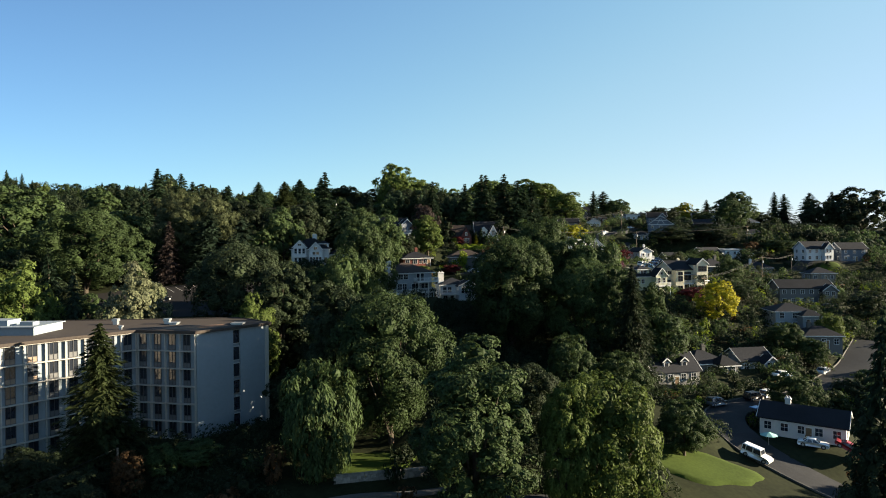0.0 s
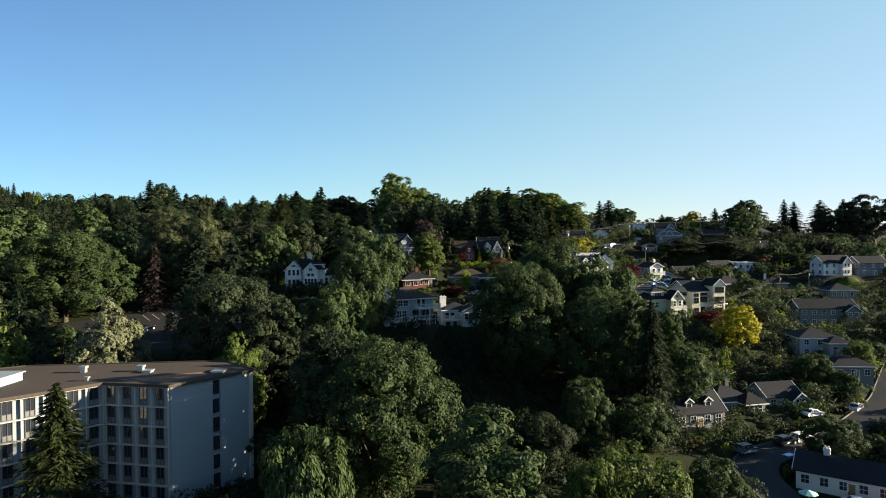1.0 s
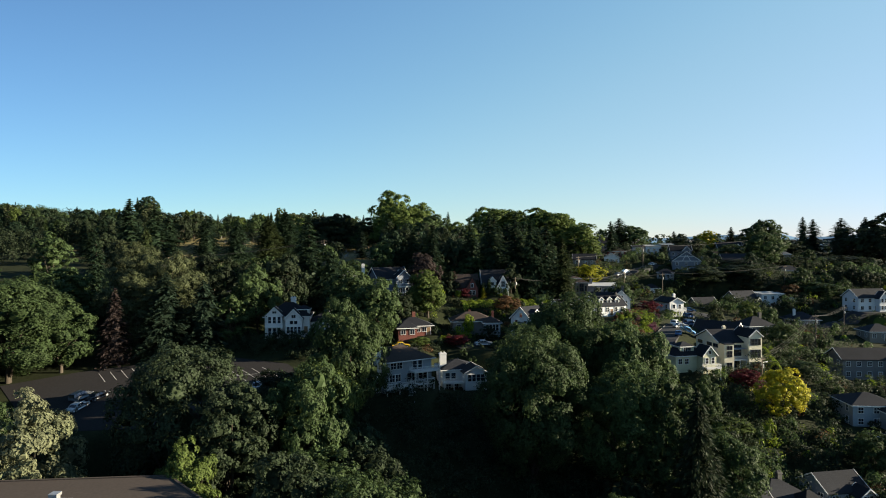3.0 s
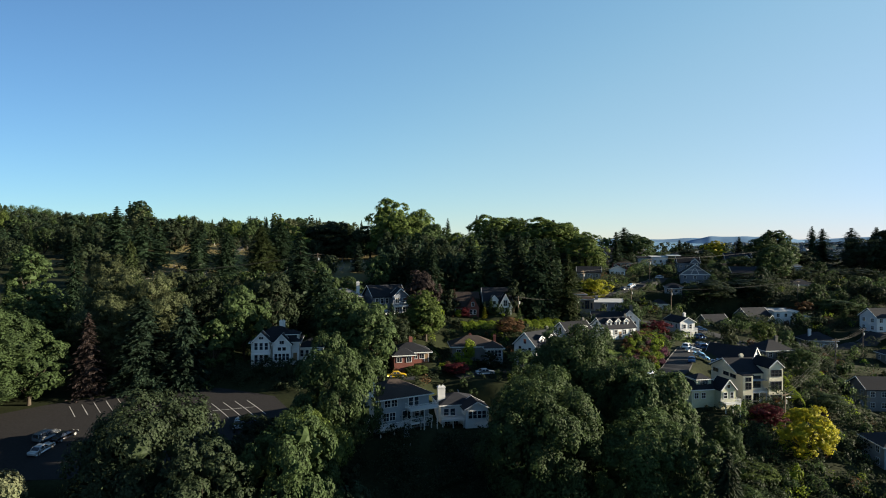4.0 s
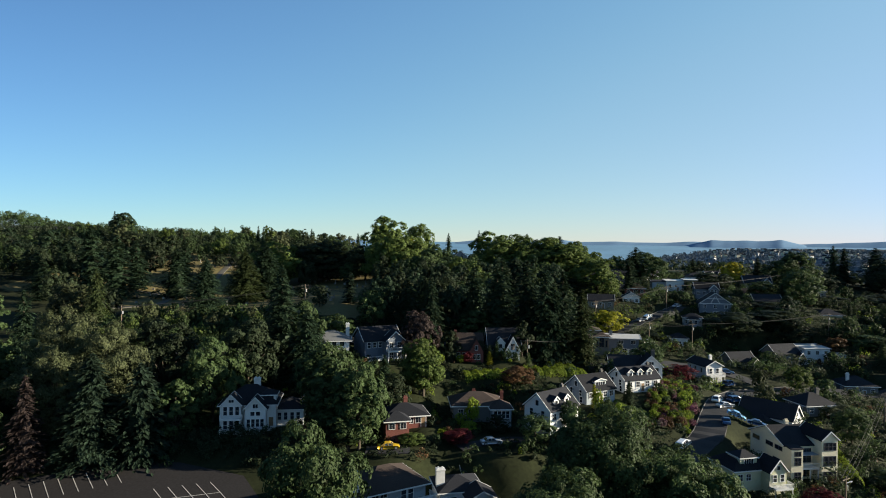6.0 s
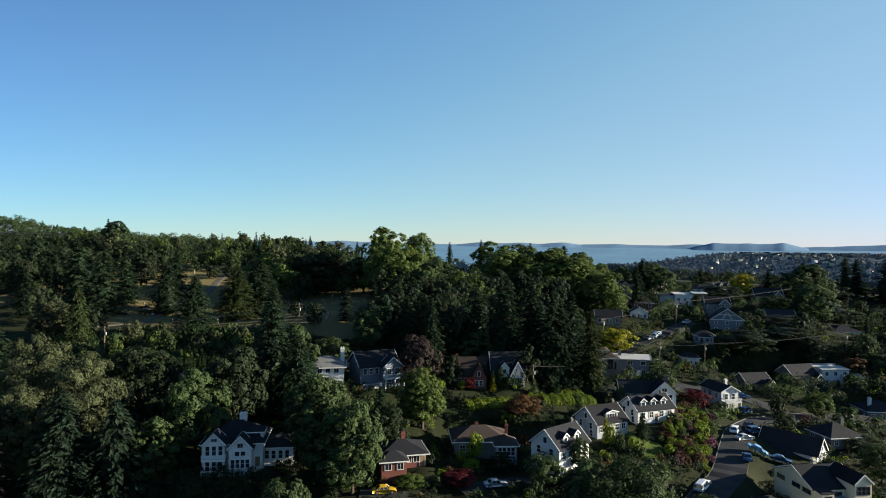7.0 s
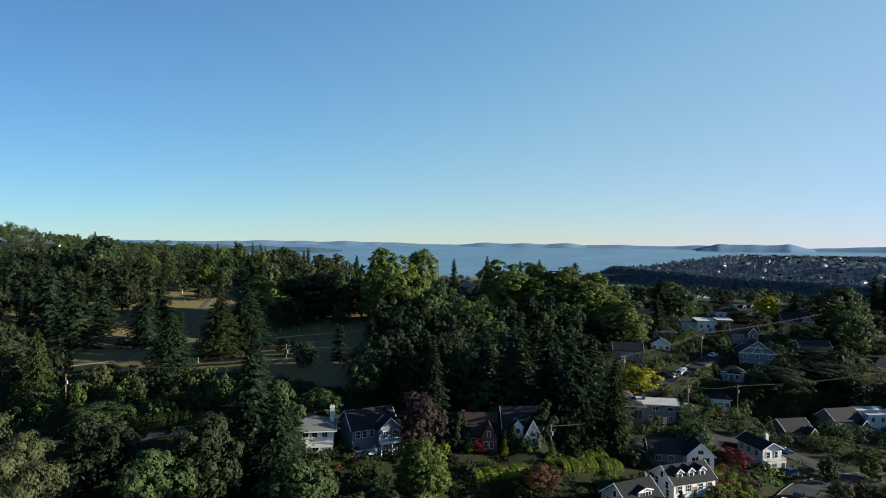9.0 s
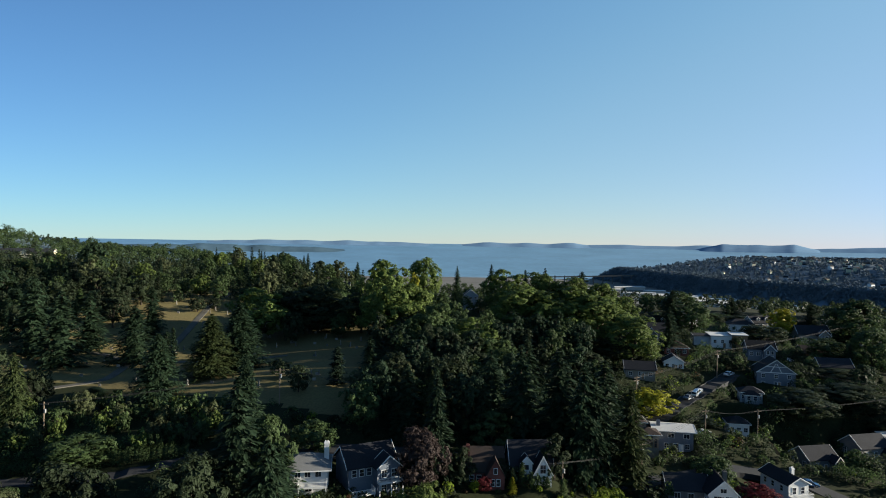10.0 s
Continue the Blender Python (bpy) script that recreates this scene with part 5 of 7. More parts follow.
plain_house(161.0, 264.5, 6, 24.2, 12.5, 8, 5.4, 2.8, WHITE, SHINGLE2, "two-storey white house with a grey gabled roof", "gable", "x", 4, None, None, 2, (2.5, 3.6, 5.4, 2.2))
plain_house(177.0, 266.0, 2, 23.8, 11.5, 8, 5.4, 2.6, SLATEPAINT, SHINGLE, "dark slate house with a steep dark roof", "gable", "x", 3)
plain_house(135.0, 262.5, -6, 18.0, 10, 8.5, 3.6, 2.3, GREYPAINT, SHINGLE, "grey house with a dark hip roof and a tall white chimney", chim=(-3.0, -1.5, WHITE))
plain_house(148.0, 240.0, -6, 17.0, 9, 8, 3.2, 2.0, TAUPE, SHINGLE2, "low taupe house with a grey roof")
ob_ = plain_house(137.0, 290, 2, 22.6, 9.5, 8, 6.2, 0.5, WHITE, WHITEROOF, "white stepped modern house with a flat roof", "flat", front=3)
block(ob_, 7.5, 6, 0, 4.2, 0.3, WHITE, WHITEROOF, "x", "flat", 5.8, -2.8, 0.3)
row(ob_, "f", 7.5, 6, (-2.4, 0, 2.4), 2.6, 1.2, 1.4, ox=5.8, oy=-2.8)
plain_house(125.2, 289, 14, 22.8, 10.5, 7.5, 4.4, 2.8, GREYPAINT, SHINGLE2, "grey house with a plain steep roof and a front gable", "gable", "x", 3, None, None, None, (4.0, 3.4, 2.8, 1.9))
plain_house(106.9, 284, 12, 21.3, 9.5, 7.5, 3.8, 2.7, GREYPAINT, SHINGLE2, "grey gabled house with one small dormer", "gable", "x", 2, None, None, None, (3.2, 2.6, 3.4, 1.5))
# upper streets
ob_ = plain_house(115.5, 324.0, -14, 36.6, 12.5, 9, 5.4, 4.4, SLATEPAINT, SHINGLE, "dark half-timbered house with a white-trimmed front gable", "gable", "y", 3, storeys=2)
for a_ in (-28, 28):
    put("timber", boxes("timber", [(-0.1, -0.12, 0, 0.1, 0.0, 3.4)], TRIM), ob_, pose(math.copysign(1.5, a_) * 1.2, -4.5, 5.5, 0, -a_, 0))
put("timber", boxes("timber", [(-6.1, -0.12, 5.3, 6.1, 0.0, 5.55), (-3.2, -0.12, 7.4, 3.2, 0.0, 7.6)], TRIM), ob_, pose(0, -4.5, 0))
plain_house(102.0, 313, -16, 33.5, 7, 5.5, 3.6, 1.4, PALEBLUE, SHINGLE, "small pale blue house with a glazed front", wing=(0, -3, 4.5, 2.5, 3.2))
plain_house(89.9, 296.5, -10, 26.8, 6, 5.5, 4.4, 1.5, WHITE, SHINGLE, "small white cottage among shrubs")
plain_house(88.0, 346.0, -8, 43.5, 9, 8, 3.2, 2.2, BRICK, SHINGLE3, "low brick house with a brown hip roof")
plain_house(82.0, 331.0, -12, 40.5, 7, 6, 3.2, 2.0, WHITE, SHINGLE2, "small white house with a front gable", "gable", "y")
plain_house(65.5, 318.0, -10, 40.0, 10, 7, 3.4, 2.2, TAUPE, SHINGLE2, "taupe house with a grey roof beside the street", "gable")
plain_house(84.0, 362.0, -6, 46.0, 13, 9, 4.6, 3.2, GREYPAINT, SHINGLE, "grey house with dark roof and white-trimmed gables", "gable", "x", 4, None, None, None, (-1.5, 4.4, 4.0, 2.4))
ob_ = plain_house(113.0, 362.0, -8, 44.2, 9, 8, 5.0, 0.4, WHITE, WHITEROOF, "white flat-roofed modern house with pale blue walls", "flat", front=3)
block(ob_, 6, 6, 0, 5.6, 0.4, BROWNWOOD, WHITEROOF, "x", "flat", 6.6, -1.5, 0.4)
block(ob_, 7, 7, 0, 4.6, 0.6, PALEBLUE, SHINGLE, "x", "gable", -7.5, 1)
plain_house(121.0, 345.0, -12, 42.5, 10, 8, 4.4, 2.6, SLATEPAINT, SHINGLE, "slate-blue house with white-framed windows and gables", "gable", "x", 4, None, None, None, (2.4, 4.0, 4.2, 2.0))
plain_house(164.0, 384.0, -10, 43.0, 13, 9, 4.6, 3.4, TAUPE, SHINGLE, "broad house with white-trimmed front gables", "gable", "x", 4, None, None, None, (3.5, 4.6, 4.4, 2.4))
plain_house(58.0, 402.0, -4, 46.8, 12, 8, 5.0, 1.8, WHITE, SHINGLE2, "white two-storey house among ridge trees", "gable", "x", 4)
plain_house(9.0, 424.0, 2, 53.5, 7.5, 7, 5.6, 3.0, PALEBLUE, SHINGLE, "pale blue house with a steep front gable among trees", "gable", "y")
plain_house(143.0, 334.0, -10, 38.0, 11, 8, 4.4, 2.6, TAUPE, SHINGLE, "dark-roofed house above the wooded slope", "gable", "x", 3)
plain_house(140.0, 402.0, -6, 45.0, 12, 8, 4.2, 2.2, WHITE, SHINGLE2, "pale house on the crest of the hill", "hip")
plain_house(168.0, 330.0, -8, 33.0, 10, 8, 4.0, 2.2, CREAM, SHINGLE2, "cream house on the wooded slope", "hip")
plain_house(-62.0, 432.0, 6, 57.0, 11, 8, 5.0, 2.4, GREYPAINT, SHINGLE, "grey house on the ridge among trees", "gable")
plain_house(-30.0, 440.0, 0, 57.0, 9, 8, 5.0, 2.2, WHITE, SHINGLE, "white house on the ridge among trees", "gable", "y")
ob_ = plain_house(-330.0, 560.0, 20, 67.0, 48, 14, 7.0, 3.6, CREAM, SHINGLE2, "long pale apartment house with a grey roof on the far height", "gable", "x", 14, None, None, 2, (6.0, 8.0, 7.0, 3.0))
plain_house(-280.0, 520.0, 10, 60.0, 16, 10, 6.0, 3.0, TAUPE, SHINGLE, "taupe house on the far height", "hip")
plain_house(76.0, 376.0, -6, 46.5, 11, 8, 4.2, 3.0, GREYPAINT, SHINGLE, "grey house with a dark steep roof near the crest", "gable", "x", 3, None, None, None, (2.4, 4.0, 3.8, 2.2))
plain_house(102.0, 392.0, -8, 45.0, 12, 7, 3.6, 0.5, WHITE, SHINGLEPALE, "pale flat-roofed house near the crest", "flat", front=4)
plain_house(136.0, 372.0, -10, 42.0, 11, 8, 4.4, 3.0, SLATEPAINT, SHINGLE, "slate house with white-trimmed twin gables", "gable", "x", 4, None, None, None, (-2.6, 4.2, 4.2, 2.2))
plain_house(150.0, 358.0, -12, 39.0, 11, 8, 4.2, 2.6, BROWNWOOD, SHINGLE3, "brown timber house above the wooded slope", "gable", "x", 3)
plain_house(186.0, 372.0, -10, 40.0, 11, 8, 4.2, 2.6, TAUPE, SHINGLEPALE, "taupe house with a pale grey roof", "hip")

# ---- trees that stand out ----
tree("weeping", -17.0, 82, 17.3, 5.8, GREEN)
tree("fir_near", -47.5, 84, 19.7, 6.8, CEDAR)
tree("near_a", 3.4, 71, 24.0, 7.8, GREEN)
tree("near_b", 20.2, 75, 19.1, 7.0, BRIGHT)
tree("near_c", 14.4, 72, 20.4, 3.7, BRIGHT)
tree("big_a", -8.2, 93, 24.7, 9.6, GREEN)
tree("near_c", -16.8, 98, 25.0, 6.5, DEEP)
tree("near_a", -35.3, 113, 21.7, 4.7, BRIGHT)
tree("near_b", 37.5, 95, 9.4, 4.3, GREEN)
tree("near_a", -59.3, 118, 28.1, 6.7, BLOSSOM)
tree("big_b", 15.2, 137, 27.1, 10.5, GREEN)
tree("near_a", -22.0, 129, 20.8, 7.0, GREEN)
tree("big_a", -43.0, 131, 31.0, 11.8, DEEP)
tree("near_b", -32.2, 122, 24.0, 7.2, DEEP)
tree("big_b", 37.1, 153, 23.3, 9.3, GREEN)
tree("big_b", 31.9, 137, 23.7, 9.7, GREEN)
tree("near_b", 23.4, 112, 13.0, 4.6, GREEN)
tree("near_c", 14.9, 104, 9.3, 4.6, DEEP)
tree("fir_near", 38.1, 123, 25.3, 6.1, DEEP)
tree("near_c", 47.0, 133, 15.6, 6.8, GREEN)
tree("big_b", 27.0, 160, 28.4, 10.4, GREEN)
tree("near_b", 21.5, 161, 27.0, 6.5, GREEN)
tree("near_b", 32.8, 112, 10.9, 5.0, GREEN)
tree("near_a", -19.4, 151, 23.9, 8.2, GREEN)
tree("near_c", -29.1, 140, 14.1, 6.9, DEEP)
tree("oval", -19.6, 186, 16.0, 7.0, GREEN)
tree("oval", -5.2, 212, 13.5, 5.6, BRIGHT)
tree("mid_a", -51.4, 197, 18.7, 7.0, GREEN)
tree("fir_a", -79.8, 177.5, 18.3, 4.9, RUSSET)
tree("big_a", -97.5, 166, 24.5, 13.9, GREEN)
tree("near_a", -80.7, 116, 28.7, 7.1, BRIGHT)
tree("mid_c", -131.8, 190, 24.3, 13.1, GREEN)
tree("fir_a", -84.3, 130, 24.7, 5.1, FIR)
tree("fir_a", -71.7, 118, 25.5, 4.2, BLUEFIR)
tree("near_b", -79.6, 135, 8.9, 4.0, DEEP)
tree("mid_b", -6.8, 229, 14.5, 5.4, RUSSET)
tree("far_a", 9.0, 250, 10.8, 6.4, GREEN)
tree("fir_b", 16.2, 252, 27.3, 7.4, FIR)
tree("fir_b", 25.3, 250, 29, 8.9, FIR)
tree("fir_b", 36.7, 252, 27.3, 8.4, FIR)
tree("fir_a", 41.5, 246, 23.1, 7.7, CEDAR)
tree("fir_b", -42.6, 221, 26.5, 7.4, FIR)
tree("cedar", -34.5, 222, 10.5, 6.1, FIR)
tree("far_b", -31.9, 240, 8.2, 5.7, GREEN)
tree("mid_a", -26.6, 347, 29.7, 13.7, BRIGHT)
tree("oval", -194, 428, 23.5, 8.5, FIR)
tree("mid_b", 75.5, 168, 11.0, 5.6, YELLOW)
tree("oval", 93.6, 190, 4.5, 4.7, GREEN)
tree("mid_c", -39.8, 76, 6.0, 2.2, RUST)
tree("mid_a", -37.4, 80, 4.9, 2.4, GREEN)
tree("near_b", -34.1, 83, 3.9, 3.3, GREEN)
tree("near_a", -42.9, 70, 6.9, 3.8, DEEP)
tree("near_c", -50.4, 73, 8.2, 4.7, DEEP)
tree("near_b", -15.2, 106, 18.5, 7.8, GREEN)
tree("near_b", 42.2, 168, 18.0, 7.6, GREEN)
tree("far_b", 105.7, 225, 3.5, 6.2, OLIVE)
tree("near_a", 58.8, 160, 3.4, 5.7, BRIGHT)
tree("near_b", 101.9, 160, 9.1, 3.5, BRIGHT)
tree("near_c", 88.3, 145, 7.0, 3.4, GREEN)
tree("mid_a", 138.2, 205, 4.0, 5.2, DEEP)
tree("mid_c", 113.0, 215, 6.7, 5.5, DEEP)
tree("far_b", 89.4, 232, 7.0, 2.9, OLIVE)
tree("far_c", 109.3, 250, 8.7, 4.1, BRIGHT)
tree("far_a", 111.3, 240, 7.6, 3.5, GREEN)
tree("far_b", 94.5, 245, 7.4, 2.7, CEDAR)
tree("far_c", 72.2, 247, 5.0, 4.5, RED)
tree("far_b", 78.7, 246, 3.4, 2.4, GREEN)
tree("mid_c", 129.7, 186, 10.0, 5.9, DEEP)
tree("mid_b", 113.0, 170, 5.7, 3.0, GREEN)
tree("mid_b", 121.6, 430, 13.5, 9.8, GREEN)
tree("mid_c", 104.8, 420, 2.7, 9.5, DEEP)
tree("mid_a", 138.7, 430, 2.3, 9.2, GREEN)
tree("mid_b", 149.3, 420, 4.0, 8.9, DEEP)
tree("fir_b", 153.7, 440, 9.3, 5.1, FIR)
tree("mid_a", 158.8, 420, 4.0, 8.3, DEEP)
tree("mid_c", 170.6, 405, 6.2, 9.1, DEEP)
tree("mid_b", 187.7, 410, 6.4, 9.2, DEEP)
tree("mid_a", 207.9, 400, 10.4, 11.9, DEEP)
tree("mid_c", 27.6, 197, 7.2, 2.2, GREEN)
tree("ball", 36.7, 207, 5.1, 1.3, HEDGE)
tree("cypress", 35.9, 208, 5.9, 0.9, LIME)
tree("ball", 38.6, 206, 4.6, 1.3, GREEN)
tree("fir_b", 46.1, 214, 6.3, 2.5, DEEP)
tree("fir_a", -90.8, 135, 11.9, 4.0, FIR)
tree("mid_b", -78.9, 124, 18.7, 3.2, DEEP)
tree("far_b", 67.2, 262, 4.7, 4.7, GREEN)
tree("far_a", 146.3, 290, 9.5, 5.5, RUST)
tree("near_c", 55.1, 150, 4.4, 5.6, GREEN)
tree("fir_near", 44.8, 62, 32.4, 4.3, FIR)
tree("near_b", 44.3, 60, 24.2, 5.0, DEEP)
tree("mid_c", 53.0, 75, 14.7, 3.0, RUST)
tree("near_a", 68.0, 118, 9.3, 5.2, GREEN)
tree("near_b", 84.4, 150, 8.3, 4.7, GREEN)
tree("near_c", -22.0, 137, 17.4, 7.1, BRIGHT)
tree("big_b", 16.7, 147, 24.9, 9.4, GREEN)
tree("near_c", 27.3, 160, 26.4, 8.4, GREEN)
tree("near_a", 37.0, 153, 25.3, 8.9, GREEN)
tree("near_b", 36.8, 130, 25.8, 5.8, GREEN)
tree("near_b", 55.3, 160, 12.6, 3.4, GREEN)
tree("plume", -84.5, 196, 26.0, 9.0, OLIVE)
tree("plume", -72.5, 192, 24.5, 9.0, OLIVE)
tree("fir_near", -69.3, 181.5, 21.4, 8.8, BLUEFIR)
tree("cedar", -60.9, 184, 18.6, 8.2, BLUEFIR)
tree("far_a", -55.5, 187, 14.5, 4.6, GREEN)
tree("mid_a", -89.6, 172, 15.1, 7.4, GREEN)
tree("mid_c", -103.2, 195, 17.3, 8.8, GREEN)
tree("mid_c", -65.8, 205, 19.4, 7.8, DEEP)
tree("fir_a", -104.1, 212, 22.8, 5.9, FIR)
tree("mid_b", -125.6, 225, 22, 7, GREEN)
tree("mid_c", -47.5, 208, 18.6, 7.2, DEEP)
tree("far_a", -37.6, 225, 15.3, 5.3, GREEN)
tree("oval", -23.5, 190, 18.5, 6.4, GREEN)
tree("mid_b", -6.8, 190, 2.4, 3.1, BRIGHT)
tree("ball", 6.4, 203, 5.7, 2.2, HEDGE)
tree("ball", 5.5, 199, 2.4, 2.1, HEDGE)
tree("mid_c", 3.0, 192, 2.8, 3.6, RED)
tree("mid_a", 19.3, 222, 4.9, 4.5, RUST)
tree("fir_a", -14.3, 206, 12.6, 4.1, FIR)
tree("mid_c", -12.6, 204, 10.1, 4.6, DEEP)
tree("fir_b", 9.6, 262, 21.8, 7.2, FIR)
tree("fir_b", 18.3, 258, 27.3, 8.3, FIR)
tree("cedar", 33.0, 246, 23.6, 7.9, FIR)
tree("mid_c", 56.3, 345, 20.1, 14.7, BRIGHT)
tree("mid_b", 29.2, 352, 21.4, 15.0, BRIGHT)
tree("mid_a", 43.1, 350, 21.4, 16.4, BRIGHT)
tree("mid_b", 66.6, 330, 17.2, 11.2, BRIGHT)
tree("far_c", 61.5, 292, 9.1, 6.8, LIME)
tree("mid_c", 72.6, 178, 5.2, 4.4, RED)
tree("mid_b", 99.2, 210, 8.8, 4.5, GREEN)
tree("plume", -79, 187, 21.0, 9.5, OLIVE)
tree("cedar", -34.6, 214, 18.5, 7.4, FIR)
tree("mid_b", -48.1, 216, 14.5, 6.9, DEEP)
tree("mid_c", -82.6, 235, 6.0, 7.8, GREEN)
tree("mid_b", -25.6, 196, 18.6, 7.0, GREEN)
tree("mid_c", -17.3, 186, 18.2, 6.5, GREEN)
tree("mid_c", -6.1, 212, 13.9, 5.1, BRIGHT)
tree("fir_b", -3.9, 236, 22.7, 5.3, FIR)
tree("fir_a", -11.6, 252, 17.5, 6.2, FIR)
tree("far_b", -22.9, 252, 12.8, 5.5, GREEN)
tree("fir_b", 30.3, 245, 27.2, 7.5, FIR)
tree("mid_c", -10.4, 350, 17.9, 10.8, GREEN)
tree("mid_a", -38.5, 357, 16.5, 10.0, DEEP)
tree("mid_b", 4.3, 320, 13.1, 9.6, GREEN)
tree("mid_c", 12.3, 300, 13.0, 7.9, GREEN)
tree("mid_b", 60.2, 360, 17.8, 10.0, BRIGHT)
tree("mid_c", -60.8, 360, 20.5, 13.9, DEEP)
tree("mid_a", -79.0, 350, 21.1, 13.4, BRIGHT)
tree("cedar", -108.0, 250, 18.6, 5.5, CEDAR)
tree("fir_near", -80.3, 266, 18.4, 8.4, FIR)
tree("cedar", -110.5, 312, 20.0, 10.3, FIR)
tree("fir_near", -70.7, 302, 21.6, 10.8, FIR)
tree("fir_near", -75.2, 290, 19.5, 9.7, CEDAR)
tree("fir_a", -128.6, 300, 24.5, 10.4, FIR)
tree("fir_a", -131.2, 320, 21.1, 9.2, FIR)
tree("fir_a", -144.8, 310, 26.3, 10.2, FIR)
tree("fir_a", -121.1, 345, 20.3, 7.3, FIR)
tree("cypress", -100.9, 320, 12.0, 1.9, FIR)
tree("cypress", -100.9, 272, 2.2, 3.3, FIR)
tree("far_c", -110.6, 262, 10.8, 4.1, DEEP)
tree("ball", -134.7, 400, 4.4, 3.5, DEEP)
tree("ball", -119.4, 385, 7.1, 4.4, DEEP)
tree("far_c", -114.2, 392, 6.0, 3.4, DEEP)
tree("fir_b", -149.8, 370, 15.8, 7.1, FIR)
tree("mid_a", -139.8, 350, 18.5, 7.3, DEEP)
tree("mid_c", -57.5, 362, 19.0, 12.4, DEEP)
tree("mid_b", -72.0, 362, 20.5, 8.6, DEEP)
tree("cypress", -33.6, 277, 11.0, 3.0, BLUEFIR)
tree("far_b", -52.0, 283, 6.0, 3.6, DEEP)
tree("far_c", -43.0, 270, 8.0, 3.4, DEEP)
tree("fir_b", -25.0, 283, 13.0, 4.6, FIR)
tree("mid_b", -17.0, 266, 15.0, 6.0, DEEP)
tree("fir_near", -48.5, 243, 21.0, 6.2, FIR)
tree("far_b", -94.5, 256, 7.5, 3.0, OLIVE)
tree("fir_b", -25.5, 300, 12.7, 4.9, FIR)
tree("oval", -13.3, 262, 14.9, 4.7, OLIVE)
tree("fir_b", -5.5, 250, 18.0, 3.5, CEDAR)
tree("far_b", -25.3, 268, 8.7, 4.6, OLIVE)
tree("mid_a", -19.6, 340, 21.1, 11.2, BRIGHT)
tree("mid_b", -6.9, 320, 17.7, 9.0, GREEN)
tree("mid_a", 7.9, 310, 15.4, 8.2, BRIGHT)
tree("mid_c", -34.1, 400, 23.5, 8.8, DEEP)
tree("mid_b", -16.2, 430, 25.6, 9.7, BRIGHT)
tree("far_c", -20.0, 420, 19.6, 3.1, LIME)
tree("mid_a", 27.1, 405, 22.9, 12.5, BRIGHT)
tree("mid_b", 44.7, 410, 22.6, 12.1, BRIGHT)
tree("mid_c", 58.0, 405, 21.5, 11.9, BRIGHT)
tree("mid_b", 69.5, 395, 20.5, 11.5, BRIGHT)
tree("mid_c", 77.6, 385, 15.6, 8.3, BRIGHT)
tree("fir_b", 102.7, 390, 18.9, 12, FIR)
tree("fir_b", 85.5, 345, 17.8, 6.0, FIR)
tree("mid_a", 110.1, 385, 13.7, 7.8, GREEN)
tree("far_b", 155, 392, 14.5, 7.4, YELLOW)
tree("mid_c", 132.5, 365, 9.6, 10.3, DEEP)
tree("cedar", 181.7, 383, 22.1, 11.0, FIR)
tree("mid_b", 162.1, 340, 16.9, 9.3, GREEN)
tree("mid_c", 149.9, 350, 8.6, 7.3, GREEN)
tree("fir_b", 21, 440, 22.2, 5, FIR)
tree("fir_b", 2.2, 450, 19.2, 4.2, FIR)
tree("fir_b", 71, 440, 20.3, 10, FIR)
tree("fir_b", 51.5, 445, 20.8, 5.9, FIR)
tree("fir_b", 40.4, 445, 19.4, 5.1, FIR)
tree("mid_c", 58.3, 330, 8.7, 9.0, DEEP)
tree("mid_b", 44.6, 310, 9.7, 7.3, DEEP)
tree("far_b", 61.7, 247, 11.1, 5.1, GREEN)
tree("far_c", 77.6, 290, 2.1, 5.5, DEEP)
tree("mid_a", 112.4, 300, 8.4, 11.7, DEEP)
tree("mid_b", 133.3, 310, 6.1, 12.2, DEEP)
tree("mid_c", 135.9, 300, 11.9, 7.8, DEEP)
tree("mid_b", 142.0, 330, 3.5, 11.2, DEEP)
tree("fir_b", 234.2, 430, 23.8, 7.4, FIR)
tree("fir_b", 242.1, 432, 22.7, 9.6, FIR)
tree("fir_b", 255.9, 425, 25.3, 13.6, FIR)
tree("fir_b", 271.7, 425, 27.5, 10.5, FIR)
tree("mid_a", 282.2, 410, 32.1, 20.2, DEEP)
tree("mid_b", 266.1, 400, 24.7, 11.8, DEEP)
tree("mid_c", 249.8, 405, 20.9, 12.0, DEEP)
tree("mid_b", 183.7, 383, 22.2, 13.6, GREEN)
tree("fir_b", 173.3, 400, 16.1, 6.9, FIR)
tree("mid_c", 160.5, 290, 5.4, 8.6, GREEN)
tree("mid_a", 179.2, 350, 4.4, 10.3, DEEP)
tree("mid_c", 212.7, 360, 6.7, 14.2, DEEP)
tree("far_b", 185.4, 275, 12.7, 6.5, GREEN)
tree("mid_a", 230.6, 320, 10.9, 9.4, DEEP)
tree("cypress", 14.8, 235, 5.2, 1.3, GREEN)
tree("cypress", 12.6, 233.5, 3.6, 1.1, LIME)
tree("mid_c", 6.6, 233.5, 3.2, 1.8, RED)
tree("ball", 4.4, 233, 2.4, 1.3, HEDGE)
tree("far_b", 10.8, 238, 6.0, 3.0, DEEP)
tree("far_a", 1.2, 236, 8.0, 3.4, DEEP)
tree("shrub_a", 13.5, 235.3, 3.6, 1.6, DEEP)
tree("shrub_b", 17.2, 234.6, 3.0, 1.6, GREEN)
tree("shrub_a", 20.6, 236.0, 3.4, 1.5, DEEP)
tree("shrub_b", 2.0, 235.2, 3.2, 1.6, DEEP)
tree("fir_near", 33.0, 247.0, 24.0, 5.8, CEDAR)
